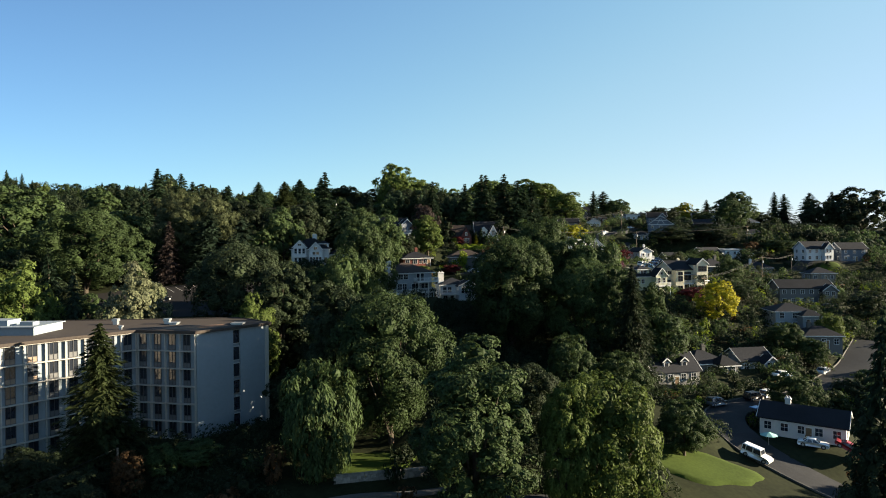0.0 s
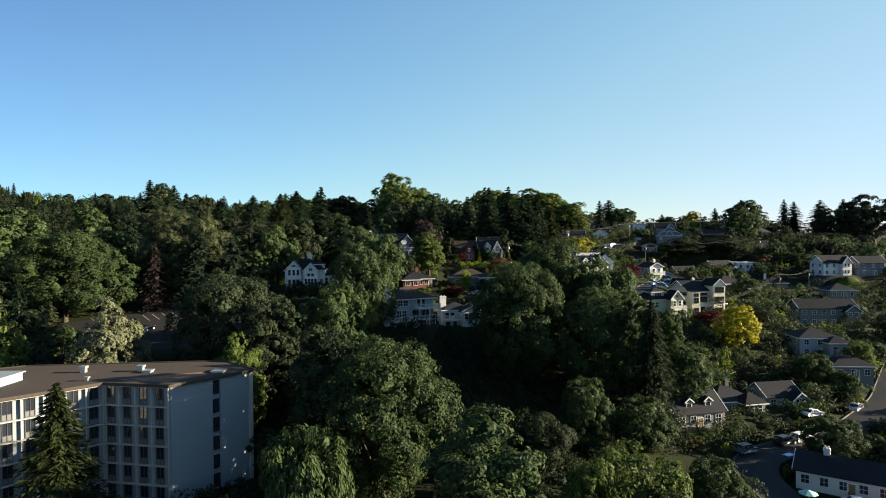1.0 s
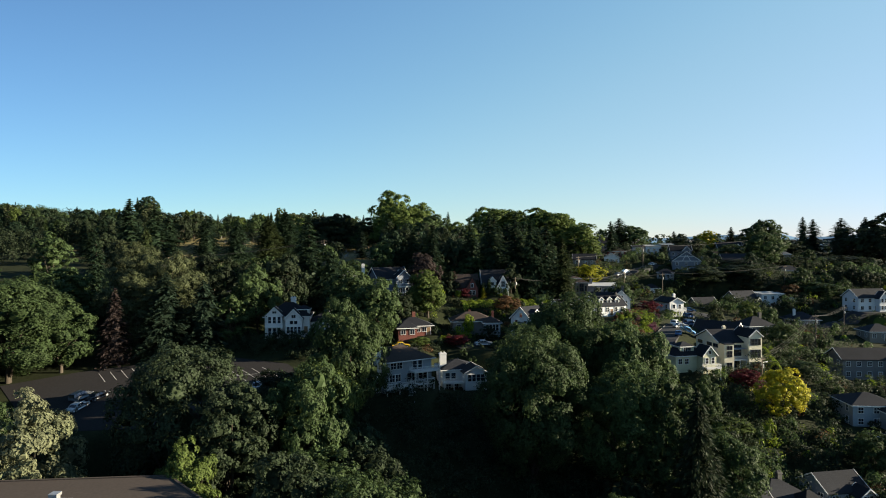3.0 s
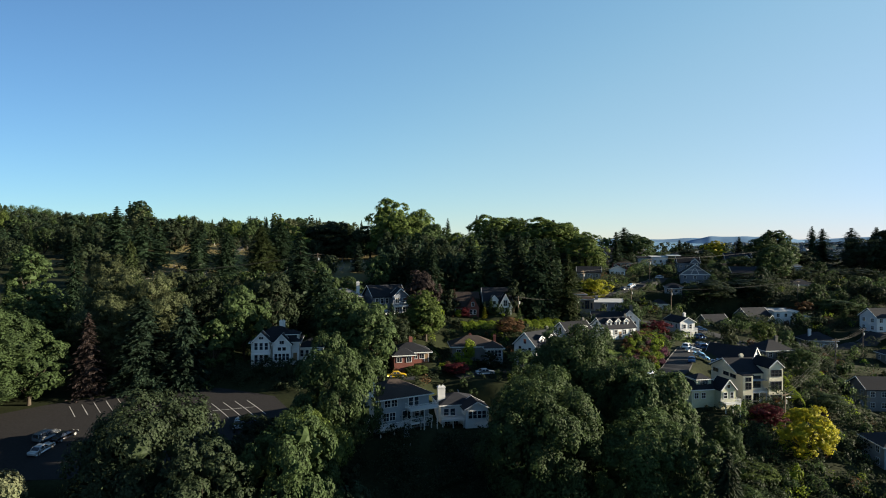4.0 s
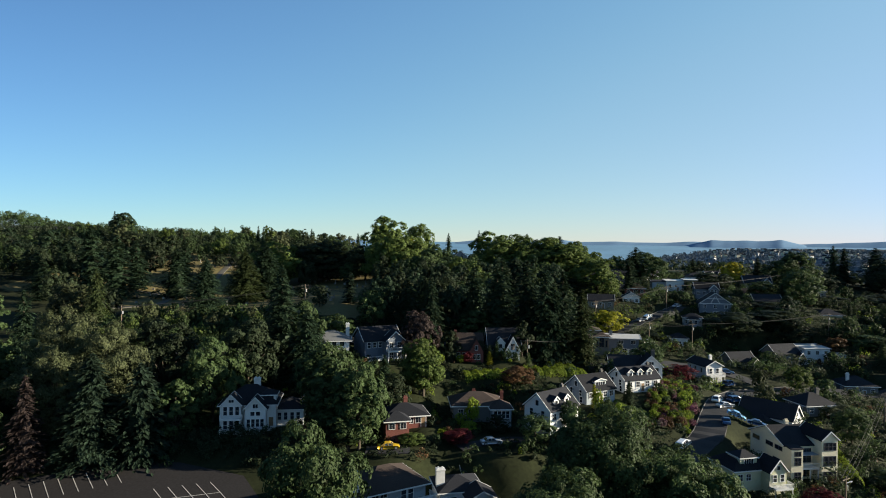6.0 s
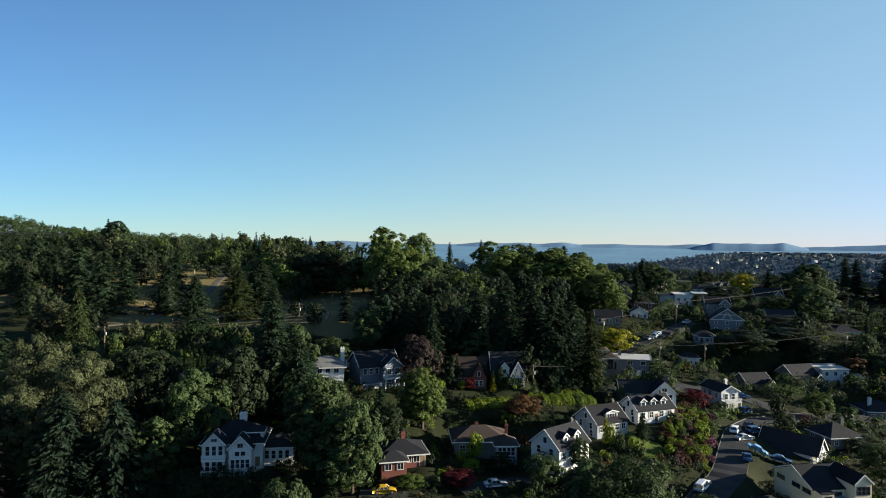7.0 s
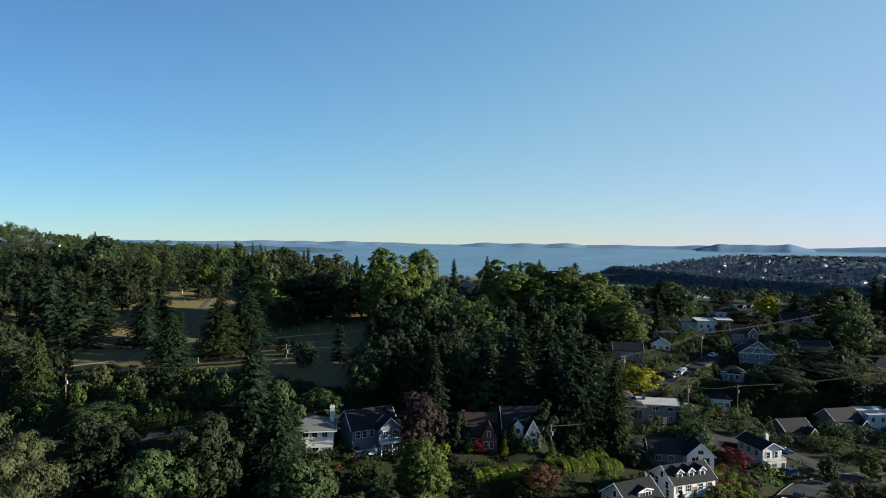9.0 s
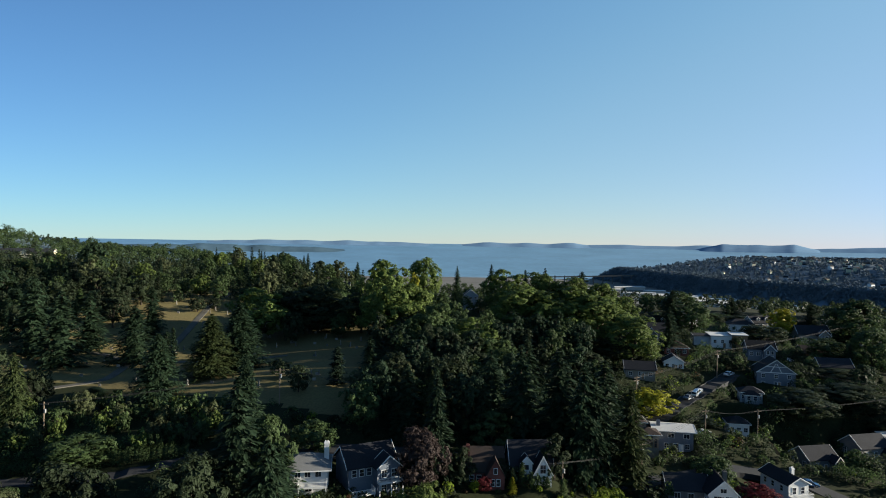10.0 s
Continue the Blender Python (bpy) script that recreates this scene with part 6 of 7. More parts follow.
tree("fir_b", 7.5, 254.0, 15.0, 4.6, FIR)
tree("fir_a", -4.5, 255.0, 17.0, 4.8, FIR)
tree("far_b", -95.0, 150.0, 8.0, 4.2, DEEP)
tree("fir_b", -89.0, 147.0, 10.0, 3.4, OLIVE)
tree("far_a", -82.0, 140.0, 7.5, 4.0, GREEN)
tree("far_b", 78.0, 121.0, 5.5, 3.2, GREEN)
tree("far_c", 84.5, 127.5, 6.0, 3.0, DEEP)
tree("far_a", 92.0, 133.0, 5.5, 3.2, GREEN)
tree("far_b", 101.0, 139.0, 6.0, 3.2, DEEP)
tree("far_b", 22.5, 238.5, 11.0, 3.2, DEEP)
tree("cypress", 23.6, 234, 5.0, 1.2, GREEN)
tree("far_c", 19.5, 192, 6.5, 4.0, GREEN)
tree("far_b", 27.5, 190.5, 6.0, 4.2, DEEP)
tree("far_a", 12.0, 199, 4.2, 2.6, DEEP)
# the wooded crest
tree("far_c", -129.0, 449, 13.8, 5.9, GREEN)
tree("cedar", -124.3, 466, 15.4, 3.6, FIR)
tree("far_a", -287.6, 431, 14.8, 4.2, OLIVE)
tree("fir_b", -105.3, 414, 19.3, 3.6, FIR)
tree("far_c", -60.3, 418, 15.4, 6.1, GREEN)
tree("cedar", -308.3, 431, 22.2, 5.0, FIR)
tree("cedar", -166.9, 447, 13.5, 3.0, FIR)
tree("far_c", -186.0, 416, 17.0, 4.8, DEEP)
tree("far_a", -334.4, 466, 17.9, 5.8, OLIVE)
tree("far_b", -251.6, 406, 9.2, 6.4, DEEP)
tree("far_b", -87.1, 441, 18.7, 5.2, DEEP)
tree("far_a", -67.2, 405, 15.8, 4.4, DEEP)
tree("fir_b", -131.3, 423, 11.3, 2.0, CEDAR)
tree("far_c", -61.6, 454, 15.4, 4.3, OLIVE)
tree("far_a", -116.4, 404, 14.6, 4.5, GREEN)
tree("fir_a", -166.1, 476, 12.1, 2.8, CEDAR)
tree("far_a", -272.0, 433, 7.3, 4.6, OLIVE)
tree("cedar", -173.3, 415, 12.0, 2.4, FIR)
tree("spruce_far", -311.1, 471, 15.2, 2.8, FIR)
tree("cedar", -185.3, 439, 10.9, 2.3, CEDAR)
tree("far_b", -221.0, 405, 11.3, 5.1, DEEP)
tree("far_b", -249.6, 475, 11.6, 4.0, DEEP)
tree("far_b", -205.2, 453, 20.1, 5.9, DEEP)
tree("far_b", -241.7, 465, 11.6, 6.0, DEEP)
tree("far_c", -95.7, 415, 17.0, 6.3, OLIVE)
tree("far_c", -148.3, 446, 11.2, 4.7, DEEP)
tree("far_a", -325.0, 457, 18.5, 5.2, GREEN)
tree("fir_a", -316.3, 450, 16.8, 3.2, FIR)
tree("fir_b", -254.9, 416, 8.6, 1.6, CEDAR)
tree("far_a", -230.9, 457, 11.8, 4.5, BRIGHT)
tree("far_b", -301.3, 449, 13.9, 5.1, GREEN)
tree("spruce_far", -106.2, 434, 18.0, 3.7, CEDAR)
tree("far_b", -270.7, 417, 13.1, 3.7, GREEN)
tree("far_c", -78.2, 427, 16.3, 5.1, OLIVE)
tree("far_a", -194.7, 439, 16.4, 5.6, BRIGHT)
tree("cedar", -245.9, 425, 8.4, 1.7, FIR)
tree("far_b", -147.4, 411, 12.4, 4.8, GREEN)
tree("spruce_far", -173.2, 439, 13.8, 3.2, FIR)
tree("far_c", -255.0, 457, 7.8, 4.9, GREEN)
tree("far_c", -263.3, 403, 15.5, 4.3, BRIGHT)
tree("fir_b", -210.1, 404, 13.4, 2.8, FIR)
tree("far_b", -173.5, 463, 13.9, 5.5, OLIVE)
tree("far_a", -95.7, 432, 16.0, 4.5, DEEP)
tree("far_b", -146.7, 466, 11.0, 4.7, GREEN)
tree("far_b", -130.5, 415, 12.7, 6.2, BRIGHT)
tree("fir_b", -309.8, 443, 17.1, 4.0, CEDAR)
tree("fir_b", -198.4, 407, 15.5, 3.6, CEDAR)
tree("fir_a", -147.3, 478, 10.7, 2.3, FIR)
tree("far_c", -295.2, 431, 13.1, 3.7, GREEN)
tree("cedar", -271.3, 403, 15.5, 2.8, FIR)
tree("far_c", -165.5, 424, 15.2, 5.5, BRIGHT)
tree("fir_a", -289.1, 419, 19.8, 4.6, FIR)
tree("fir_b", -216.8, 436, 12.6, 2.9, FIR)
tree("spruce_far", -224.0, 474, 21.0, 3.8, FIR)
tree("fir_a", -222.5, 420, 12.1, 2.8, CEDAR)
tree("far_c", -112.8, 451, 19.2, 5.4, BRIGHT)
tree("far_b", -287.2, 407, 16.6, 4.6, DEEP)
tree("far_b", -180.3, 402, 20.0, 6.2, OLIVE)
tree("cedar", -209.2, 414, 13.4, 2.5, FIR)
tree("cedar", -230.9, 414, 9.6, 2.3, FIR)
tree("cedar", -148.8, 454, 13.0, 2.6, FIR)
tree("cedar", -83.6, 449, 16.6, 2.9, FIR)
tree("fir_b", -214.8, 478, 16.4, 3.5, CEDAR)
tree("far_a", -107.3, 466, 15.3, 5.2, OLIVE)
tree("far_a", -183.2, 409, 20.2, 5.6, GREEN)
tree("fir_a", -204.7, 421, 15.4, 3.4, FIR)
tree("far_c", -58.2, 409, 15.5, 4.3, GREEN)
tree("far_a", -224.5, 436, 12.0, 4.7, GREEN)
tree("fir_b", -257.0, 471, 9.7, 1.9, FIR)
tree("fir_b", -251.6, 464, 9.7, 2.3, FIR)
tree("far_a", -254.9, 439, 7.4, 5.6, GREEN)
tree("far_c", -234.9, 434, 10.3, 5.7, GREEN)
tree("far_c", -207.3, 446, 20.2, 5.9, GREEN)
tree("fir_a", -153.4, 403, 16.3, 3.6, CEDAR)
tree("fir_a", -74.2, 436, 14.1, 3.0, FIR)
tree("spruce_far", -141.3, 557, 17.2, 3.4, FIR)
tree("spruce_far", -203.6, 624, 14.8, 3.0, FIR)
tree("fir_b", -63.9, 511, 19.5, 3.9, FIR)
tree("far_b", -110.1, 502, 18.6, 6.3, GREEN)
tree("far_b", -187.1, 627, 19.0, 5.7, GREEN)
tree("spruce_far", -142.0, 546, 19.2, 3.8, FIR)
tree("far_a", -121.3, 493, 17.1, 5.2, OLIVE)
tree("far_a", -78.8, 486, 16.3, 4.9, GREEN)
tree("far_b", -190.1, 569, 15.8, 4.8, GREEN)
tree("fir_b", -106.3, 547, 20.5, 4.1, FIR)
tree("far_c", -102.5, 493, 17.9, 5.5, GREEN)
tree("far_a", -88.9, 504, 15.9, 6.4, DEEP)
tree("far_a", -138.9, 616, 21.1, 6.3, OLIVE)
tree("far_b", -156.2, 542, 17.5, 5.3, OLIVE)
tree("far_a", -127.8, 536, 17.0, 5.1, DEEP)
tree("far_b", -184.6, 583, 14.2, 6.0, BRIGHT)
tree("far_a", -88.0, 539, 17.4, 5.4, BRIGHT)
tree("far_c", -70.8, 564, 17.8, 5.4, DEEP)
tree("fir_b", -61.3, 490, 18.6, 3.7, FIR)
tree("far_c", -195.0, 579, 15.3, 4.6, GREEN)
tree("fir_b", -168.1, 635, 17.1, 3.4, FIR)
tree("spruce_far", -165.4, 601, 18.7, 3.7, FIR)
tree("far_c", -92.2, 576, 18.6, 5.7, BRIGHT)
tree("far_a", -70.9, 539, 17.8, 5.3, GREEN)
tree("far_c", -177.1, 606, 18.1, 5.4, OLIVE)
tree("far_c", -123.6, 566, 17.4, 6.3, DEEP)
tree("far_a", -138.2, 495, 15.5, 4.6, BRIGHT)
tree("spruce_far", -111.8, 623, 17.2, 3.4, FIR)
tree("far_a", -79.3, 521, 20.7, 6.2, OLIVE)
tree("fir_b", -116.8, 578, 19.4, 3.9, FIR)
tree("far_c", -160.2, 498, 13.0, 5.6, GREEN)
tree("spruce_far", -70.0, 576, 22.0, 4.4, FIR)
tree("fir_b", -141.0, 589, 17.2, 3.4, FIR)
tree("far_a", -141.9, 600, 19.1, 5.7, GREEN)
tree("far_a", -114.9, 525, 19.5, 5.9, GREEN)
tree("far_a", -138.5, 566, 15.0, 6.2, GREEN)
tree("far_b", -183.7, 591, 13.4, 4.1, GREEN)
tree("far_a", -84.4, 621, 17.6, 6.4, BRIGHT)
tree("far_a", -132.8, 579, 20.8, 6.2, GREEN)
tree("fir_b", -163.1, 553, 17.6, 3.5, FIR)
tree("far_b", -90.5, 514, 16.7, 5.6, BRIGHT)
tree("far_c", -132.6, 634, 21.0, 6.4, OLIVE)

# ---- woods, gardens and the cemetery, filled in ----
FILL = random.Random(11)
for x_, y_, rot_, wall_, roof_, words_ in ((97, 392, -20, GREYPAINT, SHINGLE, "grey house with a dark gabled roof near the crest"), (113, 404, 15, WHITE, SHINGLE2, "white house with dormers and a grey roof near the crest"),
                                           (152, 408, 12, PALEBLUE, SHINGLE, "pale blue house with a dark roof near the crest"),
                                           (176, 404, -14, GREYPAINT, SHINGLE3, "grey house with a brown roof near the crest")):
    cape(x_, y_, rot_, ground(x_, y_) + 0.3, wall_, roof_, 11.0, 8.0, 3.2, 2.8, (-2.4, 2.2), words_)
for x_, y_, h_ in ((104, 432, 11), (116, 440, 9), (127, 436, 6), (138, 442, 5), (150, 438, 5.5), (161, 446, 8), (172, 440, 9), (186, 447, 8), (199, 440, 9), (214, 446, 8)):
    tree(("far_a", "far_b", "far_c")[int(x_) % 3], x_, y_, h_, h_ * 0.5, (GREEN, DEEP)[int(x_) % 2])
HOMES = [(o.matrix_basis.translation.x, o.matrix_basis.translation.y) for o in scene.objects if o.get("category") == "house"]
LANES = [(a[0] + (b[0] - a[0]) * k / 12, a[1] + (b[1] - a[1]) * k / 12) for r in ROADS.values() for a, b in zip(r, r[1:]) for k in range(13)]


def clear(x, y, r, home=8.0, lane=4.5, apart=0.55):
    """Whether a plant of radius r fits at (x, y)."""
    if any(math.hypot(x - a, y - b) < home + r * 0.6 for a, b in HOMES):
        return False
    if any(math.hypot(x - a, y - b) < lane + r * 0.6 for a, b in LANES):
        return False
    if -96 < x < -28 and 138 < y < 180 or -100 < x < -28 and 62 < y < 122:
        return False
    return all(math.hypot(x - a, y - b) > apart * (r + c) for a, b, c in TRUNKS)


def sightly(x, y, reach=15.0):
    """Whether no house stands just uphill of (x, y), as gardens keep their view open."""
    return not any(0 < b - y < reach and abs(a * (y - 50) / (b - 50) - x) < 6.5 for a, b in HOMES)


def wood(x0, x1, y0, y1, tries, kinds, tones, h0, h1, wide, apart=0.55, home=8.0, lane=4.5):
    """Trees scattered over a stretch of the hill, keeping off houses, roads and one another."""
    for _ in range(tries):
        x, y, h = FILL.uniform(x0, x1), FILL.uniform(y0, y1), FILL.uniform(h0, h1)
        kind, tone = FILL.choice(kinds), FILL.choice(tones)
        r = h * wide * FILL.uniform(0.8, 1.2) * (0.62 if kind.split("_")[0] in ("fir", "spruce", "cypress") else 1.0)
        if clear(x, y, r, home, lane, apart):
            tree(kind, x, y, h, r, tone)


for x_, y_, h_, r_, kind_, tone_ in ((-118, 255, 13, 7.5, "mid_c", OLIVE), (-148, 286, 15, 6.0, "fir_a", FIR), (-136, 276, 13, 5.5, "mid_a", DEEP), (-160, 300, 16, 5.5, "fir_b", FIR),
                                    (-172, 318, 15, 6.5, "mid_b", DEEP), (-150, 330, 15, 5.0, "fir_a", FIR), (-92, 296, 14, 3.4, "cypress", FIR), (-86, 340, 15, 5.0, "cedar", CEDAR)):
    tree(kind_, x_, y_, h_, r_, tone_)
# trees outside the view on the right, added to shade street and lawn
for x_, y_, h_ in ((97, 116, 15), (100, 101, 14), (110, 127, 15), (80, 83, 15), (88, 88, 14)):
    tree("near_b", x_, y_, h_, 6.5, DEEP)
LEAFY, MIXED = ["far_a", "far_b", "far_c"], ["far_a", "far_b", "far_c", "spruce_far", "spruce_far"]
wood(-175, -94, 166, 212, 90, ["far_a", "far_b", "far_c", "fir_a"], [GREEN, GREEN, DEEP, FIR], 10, 16, 0.40)
wood(-170, -96, 100, 168, 90, ["far_a", "far_b", "fir_a"], [GREEN, DEEP, BRIGHT], 10, 15, 0.40)
wood(-27, 45, 256, 345, 140, ["far_a", "far_b", "far_c", "fir_b"], [GREEN, DEEP, FIR, FIR], 12, 17, 0.33, 0.45)
wood(-66, -40, 200, 222, 30, ["far_a", "far_b", "fir_a"], [DEEP, FIR], 6, 9, 0.38)
wood(-88, -48, 180, 216, 50, ["far_a", "far_c", "fir_a"], [DEEP, GREEN, FIR], 6, 10, 0.38)
wood(105, 270, 274, 366, 90, ["far_a", "far_b", "far_c", "fir_b"], [DEEP, DEEP, GREEN, FIR], 5, 10, 0.44, 0.5, 9.0)
wood(-235, -142, 318, 405, 110, ["fir_a", "cedar", "far_a", "far_b"], [FIR, FIR, DEEP, GREEN], 9, 15, 0.46, 0.6)
wood(-75, -20, 345, 405, 60, ["far_a", "far_b", "far_c"], [GREEN, DEEP, GREEN], 9, 14, 0.42, 0.55)
for x0_, x1_ in ((-30, -10), (26, 50)):
    wood(x0_, x1_, 98, 150, 24, ["far_a", "far_b", "far_c"], [DEEP, DEEP, FIR], 7, 11, 0.45, 0.5, 7.0)
wood(40, 185, 110, 300, 110, ["shrub_a", "shrub_b"], [GREEN, DEEP, HEDGE, GREEN, CEDAR, RUST], 1.6, 3.6, 0.6, 0.5, 5.5, 3.4)
wood(-30, 60, 184, 252, 90, ["shrub_a", "shrub_b"], [GREEN, DEEP, HEDGE, GREEN], 1.2, 2.6, 0.65, 0.5, 5.0, 3.2)
for k in range(270):
    q_ = FILL.random()
    x_, y_ = 50.5 + 17.0 * q_ + FILL.uniform(-4.5, 7.0), 205 + 36 * q_ + FILL.uniform(-2, 2)
    h_ = FILL.uniform(1.0, 2.3)
    if clear(x_, y_, h_ * 0.6, 4.5, 3.1, 0.42) and math.hypot(x_ - 46, y_ - 211) > 5:
        tree(FILL.choice(["ball", "ball", "ball", "shrub_a"]), x_, y_, h_, h_ * FILL.uniform(0.55, 0.85), FILL.choice([HEDGE, HEDGE, HEDGE, BRIGHT, GREEN, CEDAR, RUST, PINK]))
wood(-112, -56, 238, 262, 90, ["shrub_a", "shrub_b"], [GREEN, BRIGHT, GREEN, OLIVE], 2.4, 4.6, 0.6, 0.42)
wood(-30, 0, 70, 100, 14, ["shrub_a", "shrub_b"], [DEEP, GREEN, RUST], 1.2, 3.0, 0.6)
wood(-70, -20, 56, 80, 40, ["shrub_a", "shrub_b"], [DEEP, GREEN, RUST], 2.0, 4.5, 0.5)


def far_wood(name, label, spots, material, n, size, tufts=6, wide=0.42, conical=0.3):
    """One joined mesh of many trees or bushes nobody would count: uneven tufted crowns of leaf sprays."""
    p, d = [], []
    for x, y, h in spots:
        pointed = FILL.random() < conical
        k = unit(tufts)
        k[:, 2] = np.abs(k[:, 2]) * 0.85
        rad = (h * (0.20 if pointed else wide) * (1 - 0.8 * k[:, 2] if pointed else 0.75))[:, None] if pointed else h * wide * 0.75
        c = np.stack([x + (k[:, :1] * rad)[:, 0], y + (k[:, 1:2] * rad)[:, 0], ground(x, y) + h * (0.12 + 0.72 * k[:, 2])], 1)
        pick = RNG.integers(0, tufts, n)
        w = unit(n) + k[pick] * 0.5 + np.array([0, 0, 0.3])
        w /= np.linalg.norm(w, axis=1, keepdims=True)
        p.append(c[pick] + w * h * (0.12 if pointed else wide * 0.5) * RNG.uniform(0.7, 1.15, (n, 1)))
        d.append(w + unit(n) * 0.5)
    me = sprays(name, np.vstack(p), np.vstack(d), size)
    me.materials.clear()
    me.materials.append(material)
    tagged(new(name, me), label, "woods" if h > 5 else "shrubs", kind="stuff")


def scatter(n, x0, x1, y0, y1, h0, h1, test=None):
    spots = []
    for _ in range(n):
        x, y = FILL.uniform(x0, x1), FILL.uniform(y0, y1)
        if test is None or test(x, y):
            spots.append((x, y, FILL.uniform(h0, h1)))
    return spots


far_wood("far_woods", "dense dark woods on the far height", scatter(1500, -760, -60, 470, 900, 3.5, 8.5, lambda x, y: ground(x, y) > 0 and x < -0.25 * (y - 200) and not (-370 < x < -250 and 470 < y < 580)), DEEP, 70, 0.75, 9, 0.46)
far_wood("far_woods", "green woods on the rise beyond the cemetery", scatter(190, -470, -110, 545, 760, 8, 13), GREEN, 330, 0.52, 12, 0.44, 0.2)
far_wood("far_woods", "dark conifers on the far height", scatter(420, -760, -60, 470, 800, 5, 10.5, lambda x, y: ground(x, y) > 0 and not (-370 < x < -250 and 470 < y < 580)), FIR, 80, 0.6, 12, 0.42, 1.0)
far_wood("ridge_woods", "mixed trees closing the cemetery", scatter(420, -420, -40, 402, 560, 5, 9, lambda x, y: x < -60 or y > 440), DEEP, 150, 0.5, 10, 0.46, 0.3)
far_wood("far_woods", "mixed woods on the slope above the car park", scatter(240, -330, -172, 190, 480, 10, 15), DEEP, 260, 0.5, 10)
far_wood("ridge_woods", "green broadleaf woods along the crest", scatter(170, -175, 75, 392, 470, 7, 11, lambda x, y: clear(x, y, 2, 7, 4, 0.3)), GREEN, 330, 0.42, 10)
far_wood("far_woods", "green trees on the falling slope beyond the crest", scatter(1000, -60, 420, 465, 800, 6, 10), DEEP, 60, 0.9, 7, 0.5)
far_wood("far_woods", "dark trees at the foot of the hill", scatter(620, 150, 850, 790, 1060, 8, 13), DEEP, 34, 1.7, 6, 0.5)
far_wood("slope_woods", "green trees beside the lower streets", scatter(150, 185, 310, 100, 330, 7, 12), GREEN, 260, 0.5, 10)
far_wood("slope_woods", "dark hillside trees above the houses", scatter(110, 100, 270, 272, 365, 4, 7, lambda x, y: sightly(x, y, 22) and clear(x, y, 1.5, 7, 3.5, 0.2)), DEEP, 300, 0.42, 10)
far_wood("garden_trees", "small green garden trees between the houses", scatter(420, 42, 230, 112, 420, 3.0, 6.5, lambda x, y: not (50 < x < 100 and 185 < y < 262) and sightly(x, y) and clear(x, y, 1.6, 5.5, 4.0, 0.3)), GREEN, 240, 0.27, 10, 0.45, 0.12)
far_wood("garden_trees", "small dark green garden trees between the houses", scatter(620, 42, 230, 112, 420, 3.0, 7.0, lambda x, y: not (50 < x < 100 and 185 < y < 262) and sightly(x, y) and clear(x, y, 1.6, 5.5, 4.0, 0.3)), DEEP, 240, 0.27, 10, 0.45, 0.2)
far_wood("garden_trees", "small dark trees around the upper street", scatter(300, 45, 140, 262, 345, 2.4, 5.0, lambda x, y: sightly(x, y) and clear(x, y, 1.2, 5.0, 3.4, 0.12)), DEEP, 170, 0.26, 9, 0.46, 0.15)
far_wood("garden_trees", "small green trees around the upper street", scatter(220, 45, 140, 262, 345, 2.4, 5.0, lambda x, y: sightly(x, y) and clear(x, y, 1.2, 5.0, 3.4, 0.12)), GREEN, 170, 0.26, 9, 0.46, 0.1)
far_wood("garden_trees", "dark garden trees around the lower street", scatter(300, 50, 160, 112, 205, 2.6, 6.0, lambda x, y: sightly(x, y) and clear(x, y, 1.3, 5.0, 3.6, 0.15)), DEEP, 200, 0.26, 9, 0.46, 0.15)
tone_words = ((GREEN, "green", 560), (DEEP, "dark green", 1600), (HEDGE, "light green", 230), (RUST, "rusty", 110))
for tone_, word_, n_ in tone_words:
    far_wood("garden_shrubs", word_ + " shrubs and hedges filling the gardens between houses", scatter(n_, 42, 200, 112, 345, 1.2, 3.8, lambda x, y: not (42 < x < 68 and 195 < y < 246) and sightly(x, y, 10) and clear(x, y, 0.8, 6.0, 3.6, 0.1)), tone_, 84, 0.23, 7, 0.6, 0.05)
    far_wood("garden_shrubs", word_ + " shrubs on the banks around the houses", scatter(n_ // 2, -40, 42, 182, 256, 0.8, 2.4, lambda x, y: not (0 < x and 220 < y < 242) and clear(x, y, 0.8, 6.0, 3.2, 0.1)), tone_, 84, 0.21, 7, 0.6, 0.05)
for tone_, word_, n_ in ((DEEP, "dark green", 330), (GREEN, "green", 260), (HEDGE, "light green", 90), (RUST, "russet", 60)):
    far_wood("garden_shrubs", word_ + " shrubs in the gardens along the lower street", scatter(n_, 46, 125, 112, 192, 1.0, 2.8, lambda x, y: clear(x, y, 0.6, 5.5, 3.2, 0.05)), tone_, 100, 0.20, 7, 0.6, 0.05)
    far_wood("garden_shrubs", word_ + " low shrubs below the brick houses", scatter(n_ // 4, -2, 42, 216, 243, 0.7, 1.5, lambda x, y: clear(x, y, 0.6, 5.0, 2.6, 0.05)), tone_, 90, 0.17, 7, 0.7, 0.0)
far_wood("undergrowth", "dark undergrowth in the wooded ravine", scatter(900, -40, 55, 98, 165, 1.6, 4.0, lambda x, y: clear(x, y, 0.8, 6, 4, 0.1)), DEEP, 110, 0.22, 7, 0.65, 0.0)
far_wood("undergrowth", "undergrowth at the foot of the wood and car park", scatter(230, -130, -40, 178, 262, 1.2, 3.2, lambda x, y: clear(x, y, 0.8, 6, 3, 0.1)), GREEN, 110, 0.22, 7, 0.65, 0.0)
BLOCK = [(-76, 64), (-57.1, 87), (-48.5, 96.2), (-38.4, 94.1), (-30.4, 103.7), (-37, 110.5), (-68, 108), (-98, 74)]


